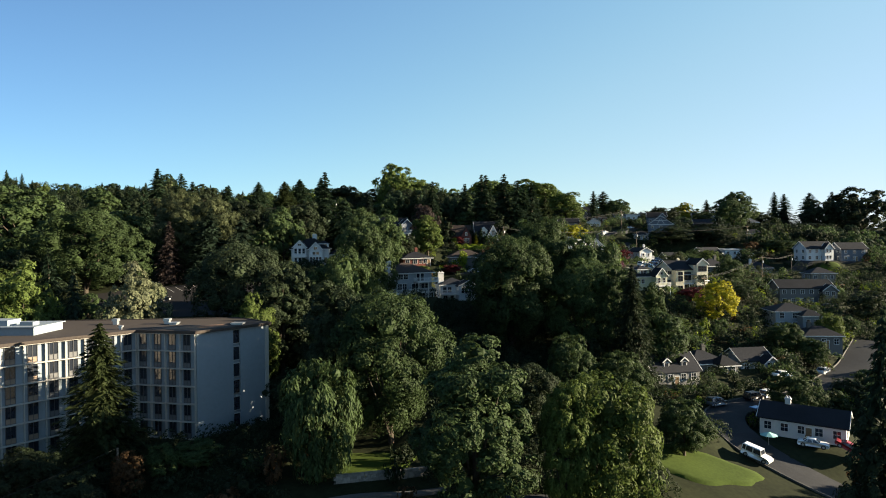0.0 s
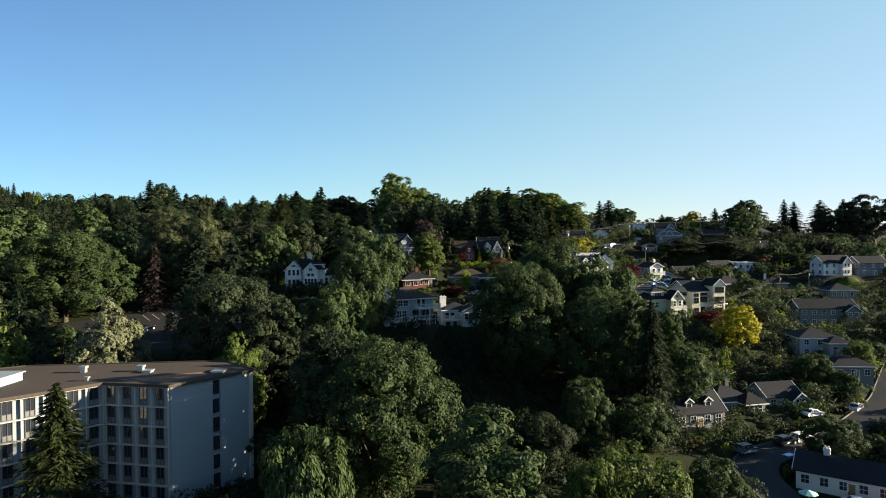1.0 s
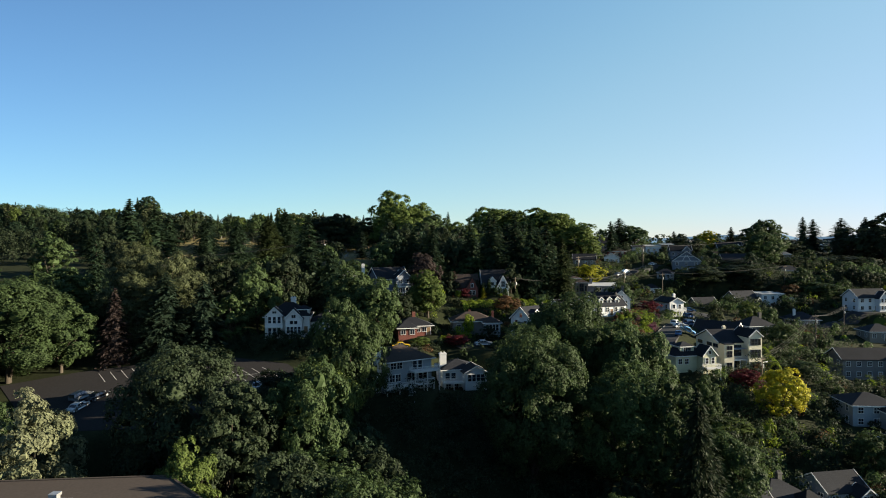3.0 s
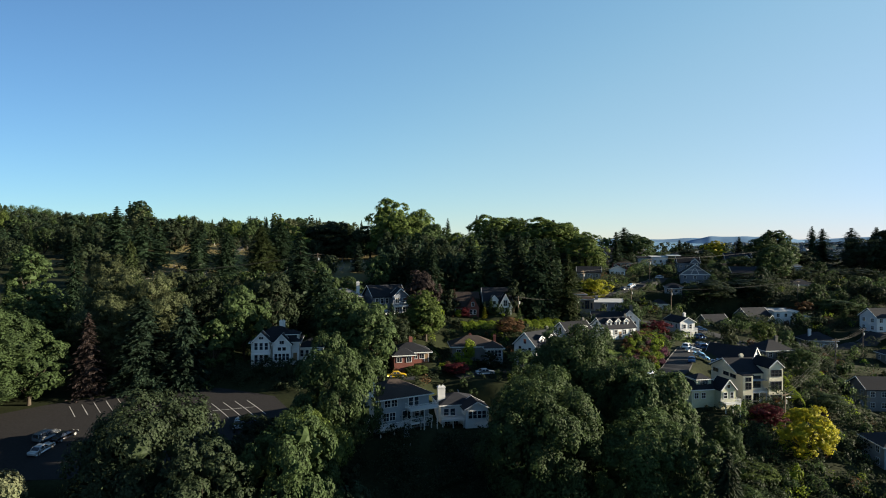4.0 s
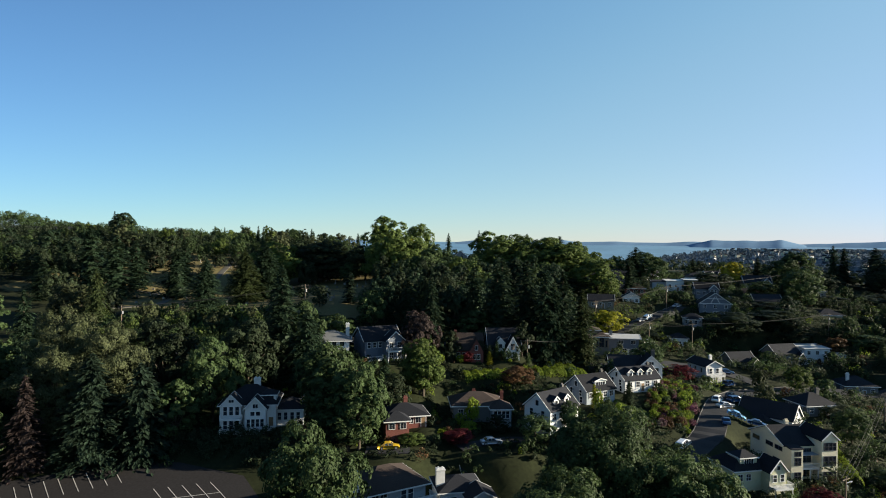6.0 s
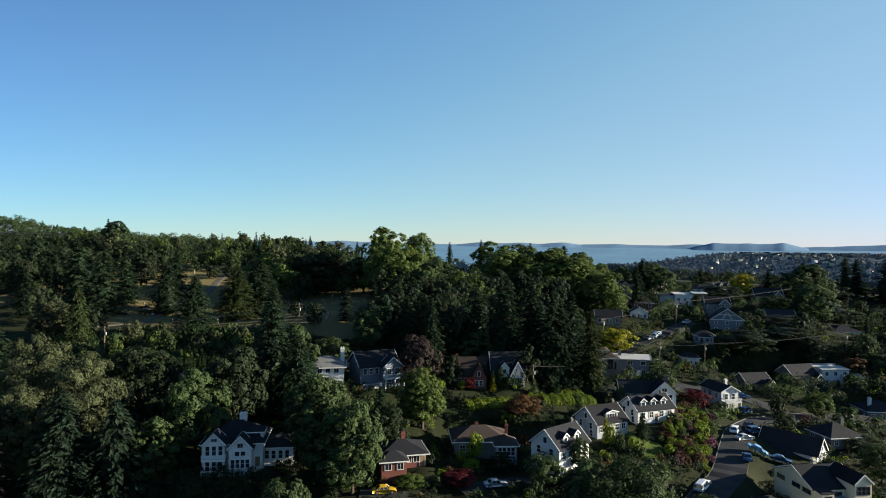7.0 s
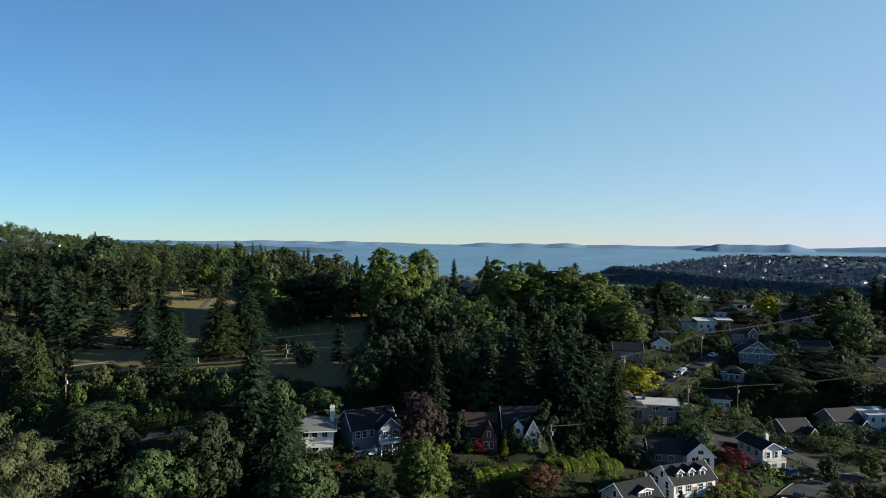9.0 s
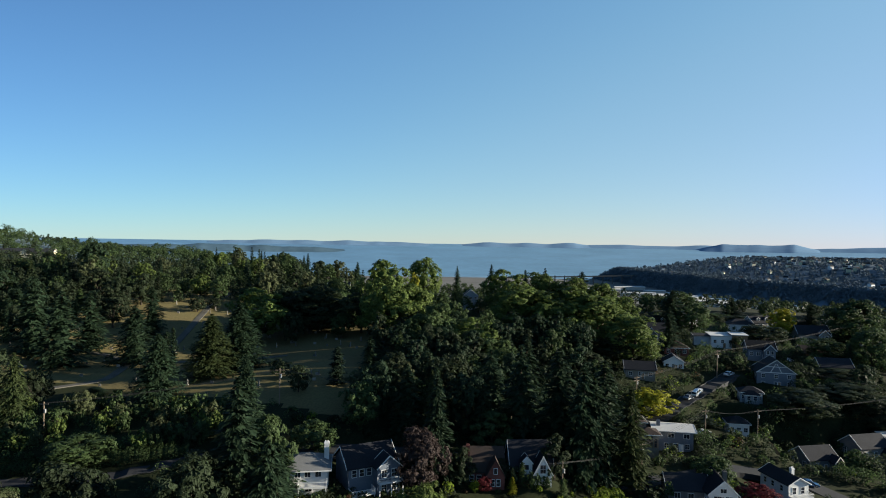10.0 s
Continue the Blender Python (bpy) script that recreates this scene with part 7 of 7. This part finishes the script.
def beside(x, y):
    """Whether (x, y) lies clear of the apartment block's walls."""
    edges = list(zip(BLOCK, BLOCK[1:] + BLOCK[:1]))
    inside = sum((a[1] > y) != (b[1] > y) and x < (b[0] - a[0]) * (y - a[1]) / (b[1] - a[1]) + a[0] for a, b in edges) % 2
    away = min(math.hypot(x - a[0] - (b[0] - a[0]) * q, y - a[1] - (b[1] - a[1]) * q) for a, b in edges for q in np.linspace(0, 1, 12))
    return not inside and away > 2.2


far_wood("undergrowth", "dark shrubs at the foot of the apartment block", scatter(520, -80, -20, 56, 106, 1.2, 3.4, beside), DEEP, 130, 0.20, 7, 0.6, 0.05)
far_wood("undergrowth", "dark shrubs on the bank between the car park and the villa", scatter(120, -64, -26, 180, 189, 1.6, 3.2, lambda x, y: y > 184.5 - abs(x + 57) * 0.25), DEEP, 150, 0.20, 7, 0.6, 0.05)
far_wood("undergrowth", "dark shrubs under the tall garden trees", scatter(120, -2, 31, 80, 99, 1.4, 3.2), DEEP, 150, 0.20, 7, 0.6, 0.05)
far_wood("plateau_woods", "dark wooded plateau across the valley, haze mixed into its colour", scatter(4000, 500, 1500, 1050, 2250, 6, 12, lambda x, y: x > bluff_foot(y) + 70 and x < 0.85 * y - 60), HAZY_WOODLAND, 34, 1.7, 6, 0.5)
far_wood("plateau_woods", "dense dark trees on the bluff across the valley, haze-tinted", [(bluff_foot(y) + q, y, h) for q, y, h in scatter(3400, 4, 110, 1050, 2250, 7, 12)], HAZY_WOODLAND, 34, 1.7, 6, 0.55, 0.1)

# headstones in the cemetery
stone_meshes = [boxes("headstone", [(-0.35, -0.10, -0.2, 0.35, 0.10, 0.55), (-0.28, -0.10, 0.55, 0.28, 0.10, 0.68), (-0.45, -0.2, -0.2, 0.45, 0.2, 0.08)], CONCRETE),
                boxes("headstone", [(-0.3, -0.3, -0.2, 0.3, 0.3, 0.3), (-0.16, -0.16, 0.3, 0.16, 0.16, 1.5), (-0.08, -0.08, 1.5, 0.08, 0.08, 1.8)], STONE),
                boxes("headstone", [(-0.5, -0.12, -0.2, 0.5, 0.12, 0.8)], STONE)]
made_ = 0
while made_ < 190:
    x_, y_ = FILL.uniform(-160, -34), FILL.uniform(268, 420)
    y_ = round(y_ / 5.0) * 5.0 + FILL.uniform(-0.3, 0.3)
    if y_ < 300 - (x_ + 175) * 0.3:
        continue
    made_ += 1
    hs = new("headstone", FILL.choice(stone_meshes))
    hs.matrix_basis = pose(x_, y_, ground(x_, y_), 0, 0, FILL.uniform(-10, 10))
    tagged(hs, "weathered grey stone grave marker on dry grass", "headstone", "cemetery headstones")

# houses on the plateau across the valley and sheds on the flat land
far_meshes = []
for w_, d_, h_, m_ in ((9, 8, 5, PALEBLUE), (10, 8, 6, WHITE), (9, 8, 5, SAGE), (11, 8, 5, CREAM), (9, 8, 6, GREYPAINT)):
    v_, f_ = joined([box_walls(w_, d_, -3, h_, 3, "x", "gable")])
    far_meshes.append((mesh_of("wall", v_, f_, m_), mesh_of("roof", *slab_roof(w_, d_, 3, 0.5, "x", "gable"), SHINGLE2), h_))
made_ = 0
while made_ < 160:
    x_, y_ = FILL.uniform(600, 1600), FILL.uniform(1250, 2200)
    z_ = ground(x_, y_)
    if x_ < bluff_foot(y_) + 75 or x_ > 0.85 * y_ - 60 or x_ < 0.44 * (y_ - 100) and FILL.random() < 0.9:
        continue
    made_ += 1
    wm, rm, h_ = FILL.choice(far_meshes)
    o_ = thing("house", x_, y_, z_ + 2.5, FILL.uniform(-40, 40), "small pale house among trees on the far plateau", "house", "houses on the far plateau")
    put("wall", wm, o_)
    put("roof", rm, o_, pose(0, 0, h_))
for k in range(26):
    y_ = FILL.uniform(1180, 1760)
    x_ = bluff_foot(y_) - FILL.uniform(40, 170)
    w_, d_, h_ = FILL.uniform(30, 90), FILL.uniform(14, 30), FILL.uniform(5, 9)
    o_ = thing("warehouse", x_, y_, ground(x_, y_), FILL.uniform(-12, 12), "long pale warehouse on the flat industrial land", "warehouse", "warehouses in the valley")
    put("wall", boxes("wall", [(-w_ / 2, -d_ / 2, -2, w_ / 2, d_ / 2, h_)], CONCPALE), o_)
    put("roof", mesh_of("roof", *slab_roof(w_, d_, 1.5, 0.6, "x", "gable"), WHITEROOF), o_, pose(0, 0, h_))
bridge = thing("bridge", 490, 2000, -33, 3, "long concrete road bridge on piers across the flats", "bridge")
put("road_deck", boxes("road_deck", [(-330, -6, 26, 110, 6, 28), (-330, -6, 28, 110, -5.6, 29), (-330, 5.6, 28, 110, 6, 29)], CONCRETE), bridge, pose(0, 0, 0, 0, -1.6, 0))
for k in range(15):
    put("pier", boxes("pier", [(-1, -4, -4, 1, 4, 27)], CONCRETE), bridge, pose(-320 + 30 * k, 0, 0))
for k_, h_ in ((0.02, 5.0), (0.14, 6.2), (0.27, 5.4), (0.40, 6.4), (0.55, 5.2), (0.70, 4.6)):
    tree("shrub_b", -72.3 + 19 * k_, 60.9 + 23 * k_, h_, h_ * 0.55, DEEP)

# ---- cars ----
def car_body(name, long, wide, high, nose, cabin0, cabin1, belt):
    """Body shell: a lofted car outline with wheel-high sills; the glasshouse is a part of its own."""
    half = long / 2
    prof = [(-half, 0.42), (-half, belt * 0.86), (-half + 0.15, belt), (cabin0, belt + 0.02), (cabin1, belt), (half - nose * 0.5, belt * 0.93), (half - 0.05, belt * 0.74), (half, 0.45), (half - 0.1, 0.25), (-half + 0.1, 0.25)]
    v, f, n = [], [], len(prof)
    for k, (y, squeeze) in enumerate(((-wide / 2, 0.0), (-wide / 2 + 0.12, 0.05), (wide / 2 - 0.12, 0.05), (wide / 2, 0.0))):
        v += [(x * (0.985 if k in (0, 3) else 1.0), y, z + (squeeze if z > 0.6 else 0)) for x, z in prof]
    for k in range(3):
        f += [(k * n + j, k * n + (j + 1) % n, (k + 1) * n + (j + 1) % n, (k + 1) * n + j) for j in range(n)]
    f += [tuple(range(n)), tuple(range(4 * n - 1, 3 * n - 1, -1))]
    return v, f


def cabin(c0, c1, r0, r1, wide, belt, high):
    """The glasshouse, its roof panel and the pillars at its corners and between the doors."""
    w, t, z = wide / 2 - 0.06, wide / 2 - 0.20, high - 0.10
    v = [(c0, -w, belt), (c1, -w, belt), (c1, w, belt), (c0, w, belt), (r0, -t, z), (r1, -t, z), (r1, t, z), (r0, t, z)]
    f = [(0, 1, 5, 4), (1, 2, 6, 5), (2, 3, 7, 6), (3, 0, 4, 7), (4, 5, 6, 7)]
    roof = [(r0 - 0.04, -t - 0.03, z), (r1 + 0.04, -t - 0.03, z), (r1 + 0.04, t + 0.03, z), (r0 - 0.04, t + 0.03, z),
            (r0 + 0.12, -t + 0.12, high), (r1 - 0.15, -t + 0.12, high), (r1 - 0.15, t - 0.12, high), (r0 + 0.12, t - 0.12, high)]
    pillars = []
    for s in (-1, 1):
        for b, a in ((c0, r0), (c1, r1), ((c0 * 0.42 + c1 * 0.58), (r0 * 0.42 + r1 * 0.58)), ((c0 * 0.80 + c1 * 0.20), (r0 * 0.80 + r1 * 0.20))):
            pillars.append(tube([(b, s * (w + 0.01), belt - 0.02), (a, s * (t + 0.01), z + 0.02)], [0.05, 0.045], 5))
    return v, f, roof, pillars


CAR_KINDS = {"sedan": (4.6, 1.8, 1.45, 1.0, -1.6, 1.0, 0.86, -0.95, 0.35), "suv": (4.6, 1.85, 1.70, 1.0, -2.2, 1.05, 0.95, -1.95, 0.45), "box_suv": (4.5, 1.88, 1.90, 1.0, -2.2, 0.85, 1.02, -2.15, 0.60), "hatch": (4.1, 1.75, 1.5, 0.8, -1.95, 0.95, 0.88, -1.6, 0.3)}
CAR_MESH = {}


def car(x, y, rot, kind, colour, z=None, label=""):
    long, wide, high, nose, c0, c1, belt, r0, r1 = CAR_KINDS[kind]
    if kind not in CAR_MESH:
        cv, cf, rv, pv = cabin(c0, c1, r0, r1, wide, belt, high)
        wheel = [tube([(0, -0.11, 0), (0, 0.11, 0)], [0.36, 0.36], 16)]
        CAR_MESH[kind] = (mesh_of("body", *car_body("body", long, wide, high, nose, c0, c1, belt), TRIM, True), mesh_of("glasshouse", cv, cf, GLASS),
                          mesh_of("car_roof", rv, [(0, 1, 5, 4), (1, 2, 6, 5), (2, 3, 7, 6), (3, 0, 4, 7), (4, 5, 6, 7), (3, 2, 1, 0)], TRIM), mesh_of("wheel", *joined(wheel), RUBBER),
                          boxes("headlight", [(0, -0.2, 0, 0.06, 0.2, 0.14)], PAINTLINE), mesh_of("rim", *tube([(0, -0.02, 0), (0, 0.02, 0)], [0.2, 0.2], 10), STEEL), [mesh_of("pillar", *p, TRIM) for p in pv])
    body, glass, top, wheel, lamp, rim, pillars = CAR_MESH[kind]
    z = max(ground(x + a, y + b) for a, b in ((0, 0), (1.6, 0), (-1.6, 0), (0, 1.6), (0, -1.6))) + 0.15 if z is None else z
    dx, dy = math.cos(radians(rot)), math.sin(radians(rot))
    pitch = math.degrees(math.atan2(ground(x + dx, y + dy) - ground(x - dx, y - dy), 2))
    ob = thing("car", x, y, z, rot, label or f"{colour} parked {'car' if kind in ('sedan', 'hatch') else 'utility vehicle'} at the side of the street", "car")
    ob.matrix_basis = pose(x, y, z, 0, -pitch, rot)
    for nm, me in [("body", body), ("car_roof", top)] + [("pillar", p) for p in pillars]:
        o = put(nm, me, ob)
        o.material_slots[0].link = "OBJECT"
        o.material_slots[0].material = CARS[colour]
    put("glasshouse", glass, ob)
    for sx in (-long / 2 + 0.85, long / 2 - 0.85):
        for sy in (-wide / 2 + 0.10, wide / 2 - 0.10):
            w = put("wheel", wheel, ob, pose(sx, sy, 0.36))
            put("rim", rim, w, pose(0, 0.11 if sy > 0 else -0.11, 0))
    for sy in (-wide / 2 + 0.3, wide / 2 - 0.3):
        put("headlight", lamp, ob, pose(long / 2 - 0.06, sy, 0.62))
    return ob


car(50.0, 97.4, -48, "box_suv", "white", label="boxy white off-road vehicle parked on the sloping street")
for x_, y_, r_, k_, c_ in ((53.2, 118.5, 25, "suv", "grey"), (63.0, 123.4, 25, "suv", "black"), (67.2, 125.4, 25, "suv", "white"), (60.8, 117.6, 25, "hatch", "sky"), (61.4, 101.0, -35, "sedan", "white"),
                           (65.6, 98.6, -35, "sedan", "red"), (88.0, 141.0, 40, "sedan", "silver"), (74.6, 134.2, 20, "sedan", "white"), (10.0, 191.0, 12, "sedan", "silver"), (-11.4, 186.6, 8, "sedan", "yellow"),
                           (-41.0, 162.6, 100, "sedan", "silver"), (-37.7, 162.8, 100, "suv", "blue"), (-75.9, 157.1, 70, "suv", "grey"), (-72.4, 157.1, 70, "sedan", "black"), (-73.5, 152.0, 80, "sedan", "silver")):
    car(x_, y_, r_, k_, c_, lot_level(y_) + 0.06 if -96 < x_ < -30 else None)
for x_, y_, r_, k_, c_ in ((74.4, 227.8, 52, "suv", "white"), (80.2, 232.6, 50, "suv", "black"), (79.4, 228.0, 20, "suv", "blue"), (73.8, 221.9, 15, "sedan", "silver"), (72.6, 213.6, -25, "sedan", "sky"), (68.2, 209.2, 70, "sedan", "blue"), (76.9, 211.5, -20, "sedan", "blue"), (53.0, 196.8, 45, "suv", "white"),
                           (86.2, 246.4, 30, "suv", "blue"), (41.4, 247.8, 12, "suv", "white"), (36.9, 245.0, 10, "sedan", "black"), (81.8, 307.2, 40, "suv", "white"), (99.6, 323.6, 38, "sedan", "silver"),
                           (77.6, 303.8, 42, "sedan", "grey"), (74.0, 283.4, 20, "sedan", "silver"), (92.4, 261.4, -12, "sedan", "blue"), (131.0, 342.4, 22, "sedan", "white"), (64.0, 254.0, 20, "sedan", "blue")):
    car(x_, y_, r_, k_, c_)


# ---- hedges, walls, fences ----
def hedge(points, w, h, tone, label):
    """A clipped hedge along a line: a core with sprays all over it."""
    p, n = [], []
    for (x0, y0), (x1, y1) in zip(points, points[1:]):
        long = math.hypot(x1 - x0, y1 - y0)
        k = int(long * (w + 2 * h) * 44)
        s, a = RNG.uniform(0, 1, k), RNG.uniform(0, math.pi, k)
        side = np.array([-(y1 - y0), x1 - x0]) / long
        across, up = np.cos(a) * w / 2, np.sin(a) ** 0.5 * h
        wob = 1 + 0.12 * np.sin(s * long * 2.1) + 0.08 * np.sin(s * long * 5.3)
        x, y = x0 + (x1 - x0) * s + side[0] * across * wob, y0 + (y1 - y0) * s + side[1] * across * wob
        p.append(np.stack([x, y, land(x, y) + up * wob], 1))
        n.append(np.stack([side[0] * np.cos(a), side[1] * np.cos(a), np.sin(a)], 1) + unit(k) * 0.45)
    me = sprays("hedge", np.vstack(p), np.vstack(n), 0.15)
    me.materials.clear()
    me.materials.append(tone)
    tagged(new("hedge", me), label, "hedge")


hedge([(25, 230.5), (32, 233), (40, 235)], 3.6, 2.1, HEDGE, "thick light green clipped hedge above a garden")
hedge([(30, 238), (38, 239.5)], 3.0, 1.9, HEDGE, "light green clipped hedge beside the street")
hedge([(5, 222), (11, 224.5), (17, 227)], 2.8, 1.9, HEDGE, "long light green clipped hedge on a bank")
hedge([(67, 182.4), (73.5, 179.6)], 1.6, 1.3, HEDGE, "light green clipped hedge below the cream house")
hedge([(85, 187), (88, 196), (90, 204)], 2.4, 2.2, HEDGE, "tall light green hedge beside the cream house")
hedge([(-60, 240), (-88, 233), (-112, 231)], 3.0, 2.4, GREEN, "long green hedge along the cemetery lane")
hedge([(-2, 202), (-2.5, 208)], 1.6, 1.2, HEDGE, "light green clipped hedge beside the bungalow")
hedge([(150, 250), (168, 252)], 2.0, 1.2, HEDGE, "light green hedge in front of the white house")


def stone_wall(points, h, w=0.5):
    """A dry stone wall of separate rough stones."""
    ob = tagged(new("stone_wall"), "rough grey stone retaining wall below the lawn", "wall")
    x0, y0 = points[0]
    ob.matrix_basis = pose(x0, y0, ground(x0, y0))
    rng = random.Random(4)
    base = [boxes("stone", [(-a, -w / 2, 0, a, w / 2, 0.34)], STONE) for a in (0.26, 0.34, 0.42)]
    for (x0_, y0_), (x1_, y1_) in zip(points, points[1:]):
        long, ang = math.hypot(x1_ - x0_, y1_ - y0_), math.degrees(math.atan2(y1_ - y0_, x1_ - x0_))
        for course in range(int(h / 0.35)):
            s = rng.uniform(0, 0.4)
            while s < long:
                k = rng.randrange(3)
                a = (0.26, 0.34, 0.42)[k]
                x, y = x0_ + (x1_ - x0_) * (s + a) / long, y0_ + (y1_ - y0_) * (s + a) / long
                st = new("stone", base[k])
                st.parent = ob
                st.matrix_basis = pose(x - x0, y - y0, ground(x, y) - ground(x0, y0) - 0.3 + course * 0.35, rng.uniform(-3, 3), rng.uniform(-2, 2), ang + rng.uniform(-4, 4))
                s += 2 * a + 0.03


stone_wall([(-14.5, 78.6), (-10.5, 79.6), (-6.0, 80.8), (-2.5, 82.5)], 1.5)
strip("path", [(-16, 74.2), (-8, 76.5), (0, 79)], 0.6, CONCRETE, 0.10, "narrow concrete footpath below the stone wall", "path")
strip("road", [(-60, 60), (-30, 68), (-8, 72), (14, 76)], 3.6, ASPHALT, 0.12, "shaded asphalt street below the lawn", "road")


def fence(points, h, material, label):
    """A board fence with posts and separate boards."""
    x0, y0 = points[0]
    ob = tagged(new("fence"), label, "fence")
    ob.matrix_basis = pose(x0, y0, ground(x0, y0))
    board, post = boxes("board", [(-0.11, -0.02, 0.05, 0.11, 0.02, h)], material), boxes("post", [(-0.06, -0.06, -0.4, 0.06, 0.06, h + 0.1)], material)
    for (xa, ya), (xb, yb) in zip(points, points[1:]):
        long, ang = math.hypot(xb - xa, yb - ya), math.degrees(math.atan2(yb - ya, xb - xa))
        for k in range(int(long / 0.26)):
            s = (k + 0.5) * 0.26 / long
            x, y = xa + (xb - xa) * s, ya + (yb - ya) * s
            put("board", board, ob, pose(x - x0, y - y0, ground(x, y) - ground(x0, y0), 0, 0, ang))
            if k % 8 == 0:
                put("post", post, ob, pose(x - x0, y - y0, ground(x, y) - ground(x0, y0), 0, 0, ang))


fence([(40, 124), (47, 122.5)], 1.1, POLE, "low brown board fence in front of a cottage")
fence([(56.5, 112.5), (60.5, 116)], 1.6, POLE, "weathered board fence beside the ranch house")
fence([(92, 281), (104, 279)], 1.6, BROWNWOOD, "brown board fence on the bank")
fence([(70, 178), (80, 182)], 1.2, POLE, "weathered board fence on the slope below the house")

umbrella = thing("patio_umbrella", 54.8, 102.6, ground(54.8, 102.6), 0, "open pale teal patio umbrella on a pole", "umbrella")
put("pole", mesh_of("pole", *tube([(0, 0, 0), (0, 0, 2.5)], [0.03, 0.03]), STEEL), umbrella)
put("canopy", mesh_of("canopy", [(1.4 * math.cos(k * math.pi / 4), 1.4 * math.sin(k * math.pi / 4), 2.05) for k in range(8)] + [(0, 0, 2.6)], [(k, (k + 1) % 8, 8) for k in range(8)], TEAL), umbrella)


# ---- poles and wires ----
def pole(x, y, h, arms=1, rot=0.0, lamp=False):
    ob = thing("utility_pole", x, y, ground(x, y), rot, "weathered wooden utility pole with cross-arm and transformer", "utility pole", "street poles")
    put("post", mesh_of("post", *tube([(0, 0, -1), (0, 0, h)], [0.17, 0.12]), POLE), ob)
    for k in range(arms):
        arm = put("cross_arm", boxes("cross_arm", [(-1.2, -0.06, h - 0.6 - 0.9 * k, 1.2, 0.06, h - 0.48 - 0.9 * k)], POLE), ob)
        for s in (-1.05, -0.45, 0.45, 1.05):
            put("insulator", mesh_of("insulator", *tube([(s, 0, h - 0.48 - 0.9 * k), (s, 0, h - 0.3 - 0.9 * k)], [0.05, 0.04], 6), CONCRETE), arm)
    put("transformer", mesh_of("transformer", *tube([(0.32, 0, h - 2.6), (0.32, 0, h - 1.7)], [0.22, 0.22], 10), STEEL), ob)
    if lamp:
        put("street_light", boxes("street_light", [(0, -0.06, h - 1.3, 1.6, 0.06, h - 1.2), (1.4, -0.14, h - 1.36, 2.0, 0.14, h - 1.2)], STEEL), ob)
    return (x, y, ground(x, y) + h)


def wire(a, b, sag=0.8, r=0.022):
    pts = [(a[0] + (b[0] - a[0]) * q, a[1] + (b[1] - a[1]) * q, a[2] + (b[2] - a[2]) * q - sag * 4 * q * (1 - q)) for q in np.linspace(0, 1, 13)]
    tagged(new("overhead_wire", mesh_of("overhead_wire", *tube(pts, [r] * 13, 5), RUBBER)), "thin dark overhead wire hung between utility poles", "wire", "overhead wires")


spots = {"a": pole(23.4, 234.0, 8.6), "b": pole(45.9, 251.5, 9.0, 1, 20), "c": pole(73.6, 281.0, 9.0, 1, 20), "d": pole(90.5, 284.5, 9.0, 1, 10), "e": pole(94.5, 321.8, 10.0, 2, 20), "f": pole(-98.5, 247.0, 8.0),
         "g": pole(-41.5, 77.0, 6.0, 0, 40), "h": pole(-46, 262, 9.5, 2, 10), "i": pole(76.0, 177.0, 9.0, 1, 30, True), "j": pole(118.0, 225.0, 10.0, 1, 10), "k": pole(150.0, 300.0, 9.5, 1, 20), "l": pole(58, 296, 9.5, 2, 30), "m": pole(15.0, 262.0, 9.5, 2), "n": pole(142.0, 248.0, 9.0, 1, 10), "o": pole(184.0, 380.0, 12.0, 2, 30)}


def span(p, q, sag=0.8):
    for dx in (-0.9, 0.0, 0.9):
        wire((spots[p][0] + dx, spots[p][1], spots[p][2] - 0.3), (spots[q][0] + dx, spots[q][1], spots[q][2] - 0.3), sag)


for p_, q_ in (("a", "b"), ("b", "c"), ("c", "d"), ("l", "e"), ("e", "o"), ("e", "k"), ("h", "m"), ("h", "f"), ("i", "j"), ("j", "n"), ("d", "k")):
    span(p_, q_, 1.0)
wire(spots["g"], (-52.0, 55.0, 6.0), 0.4)
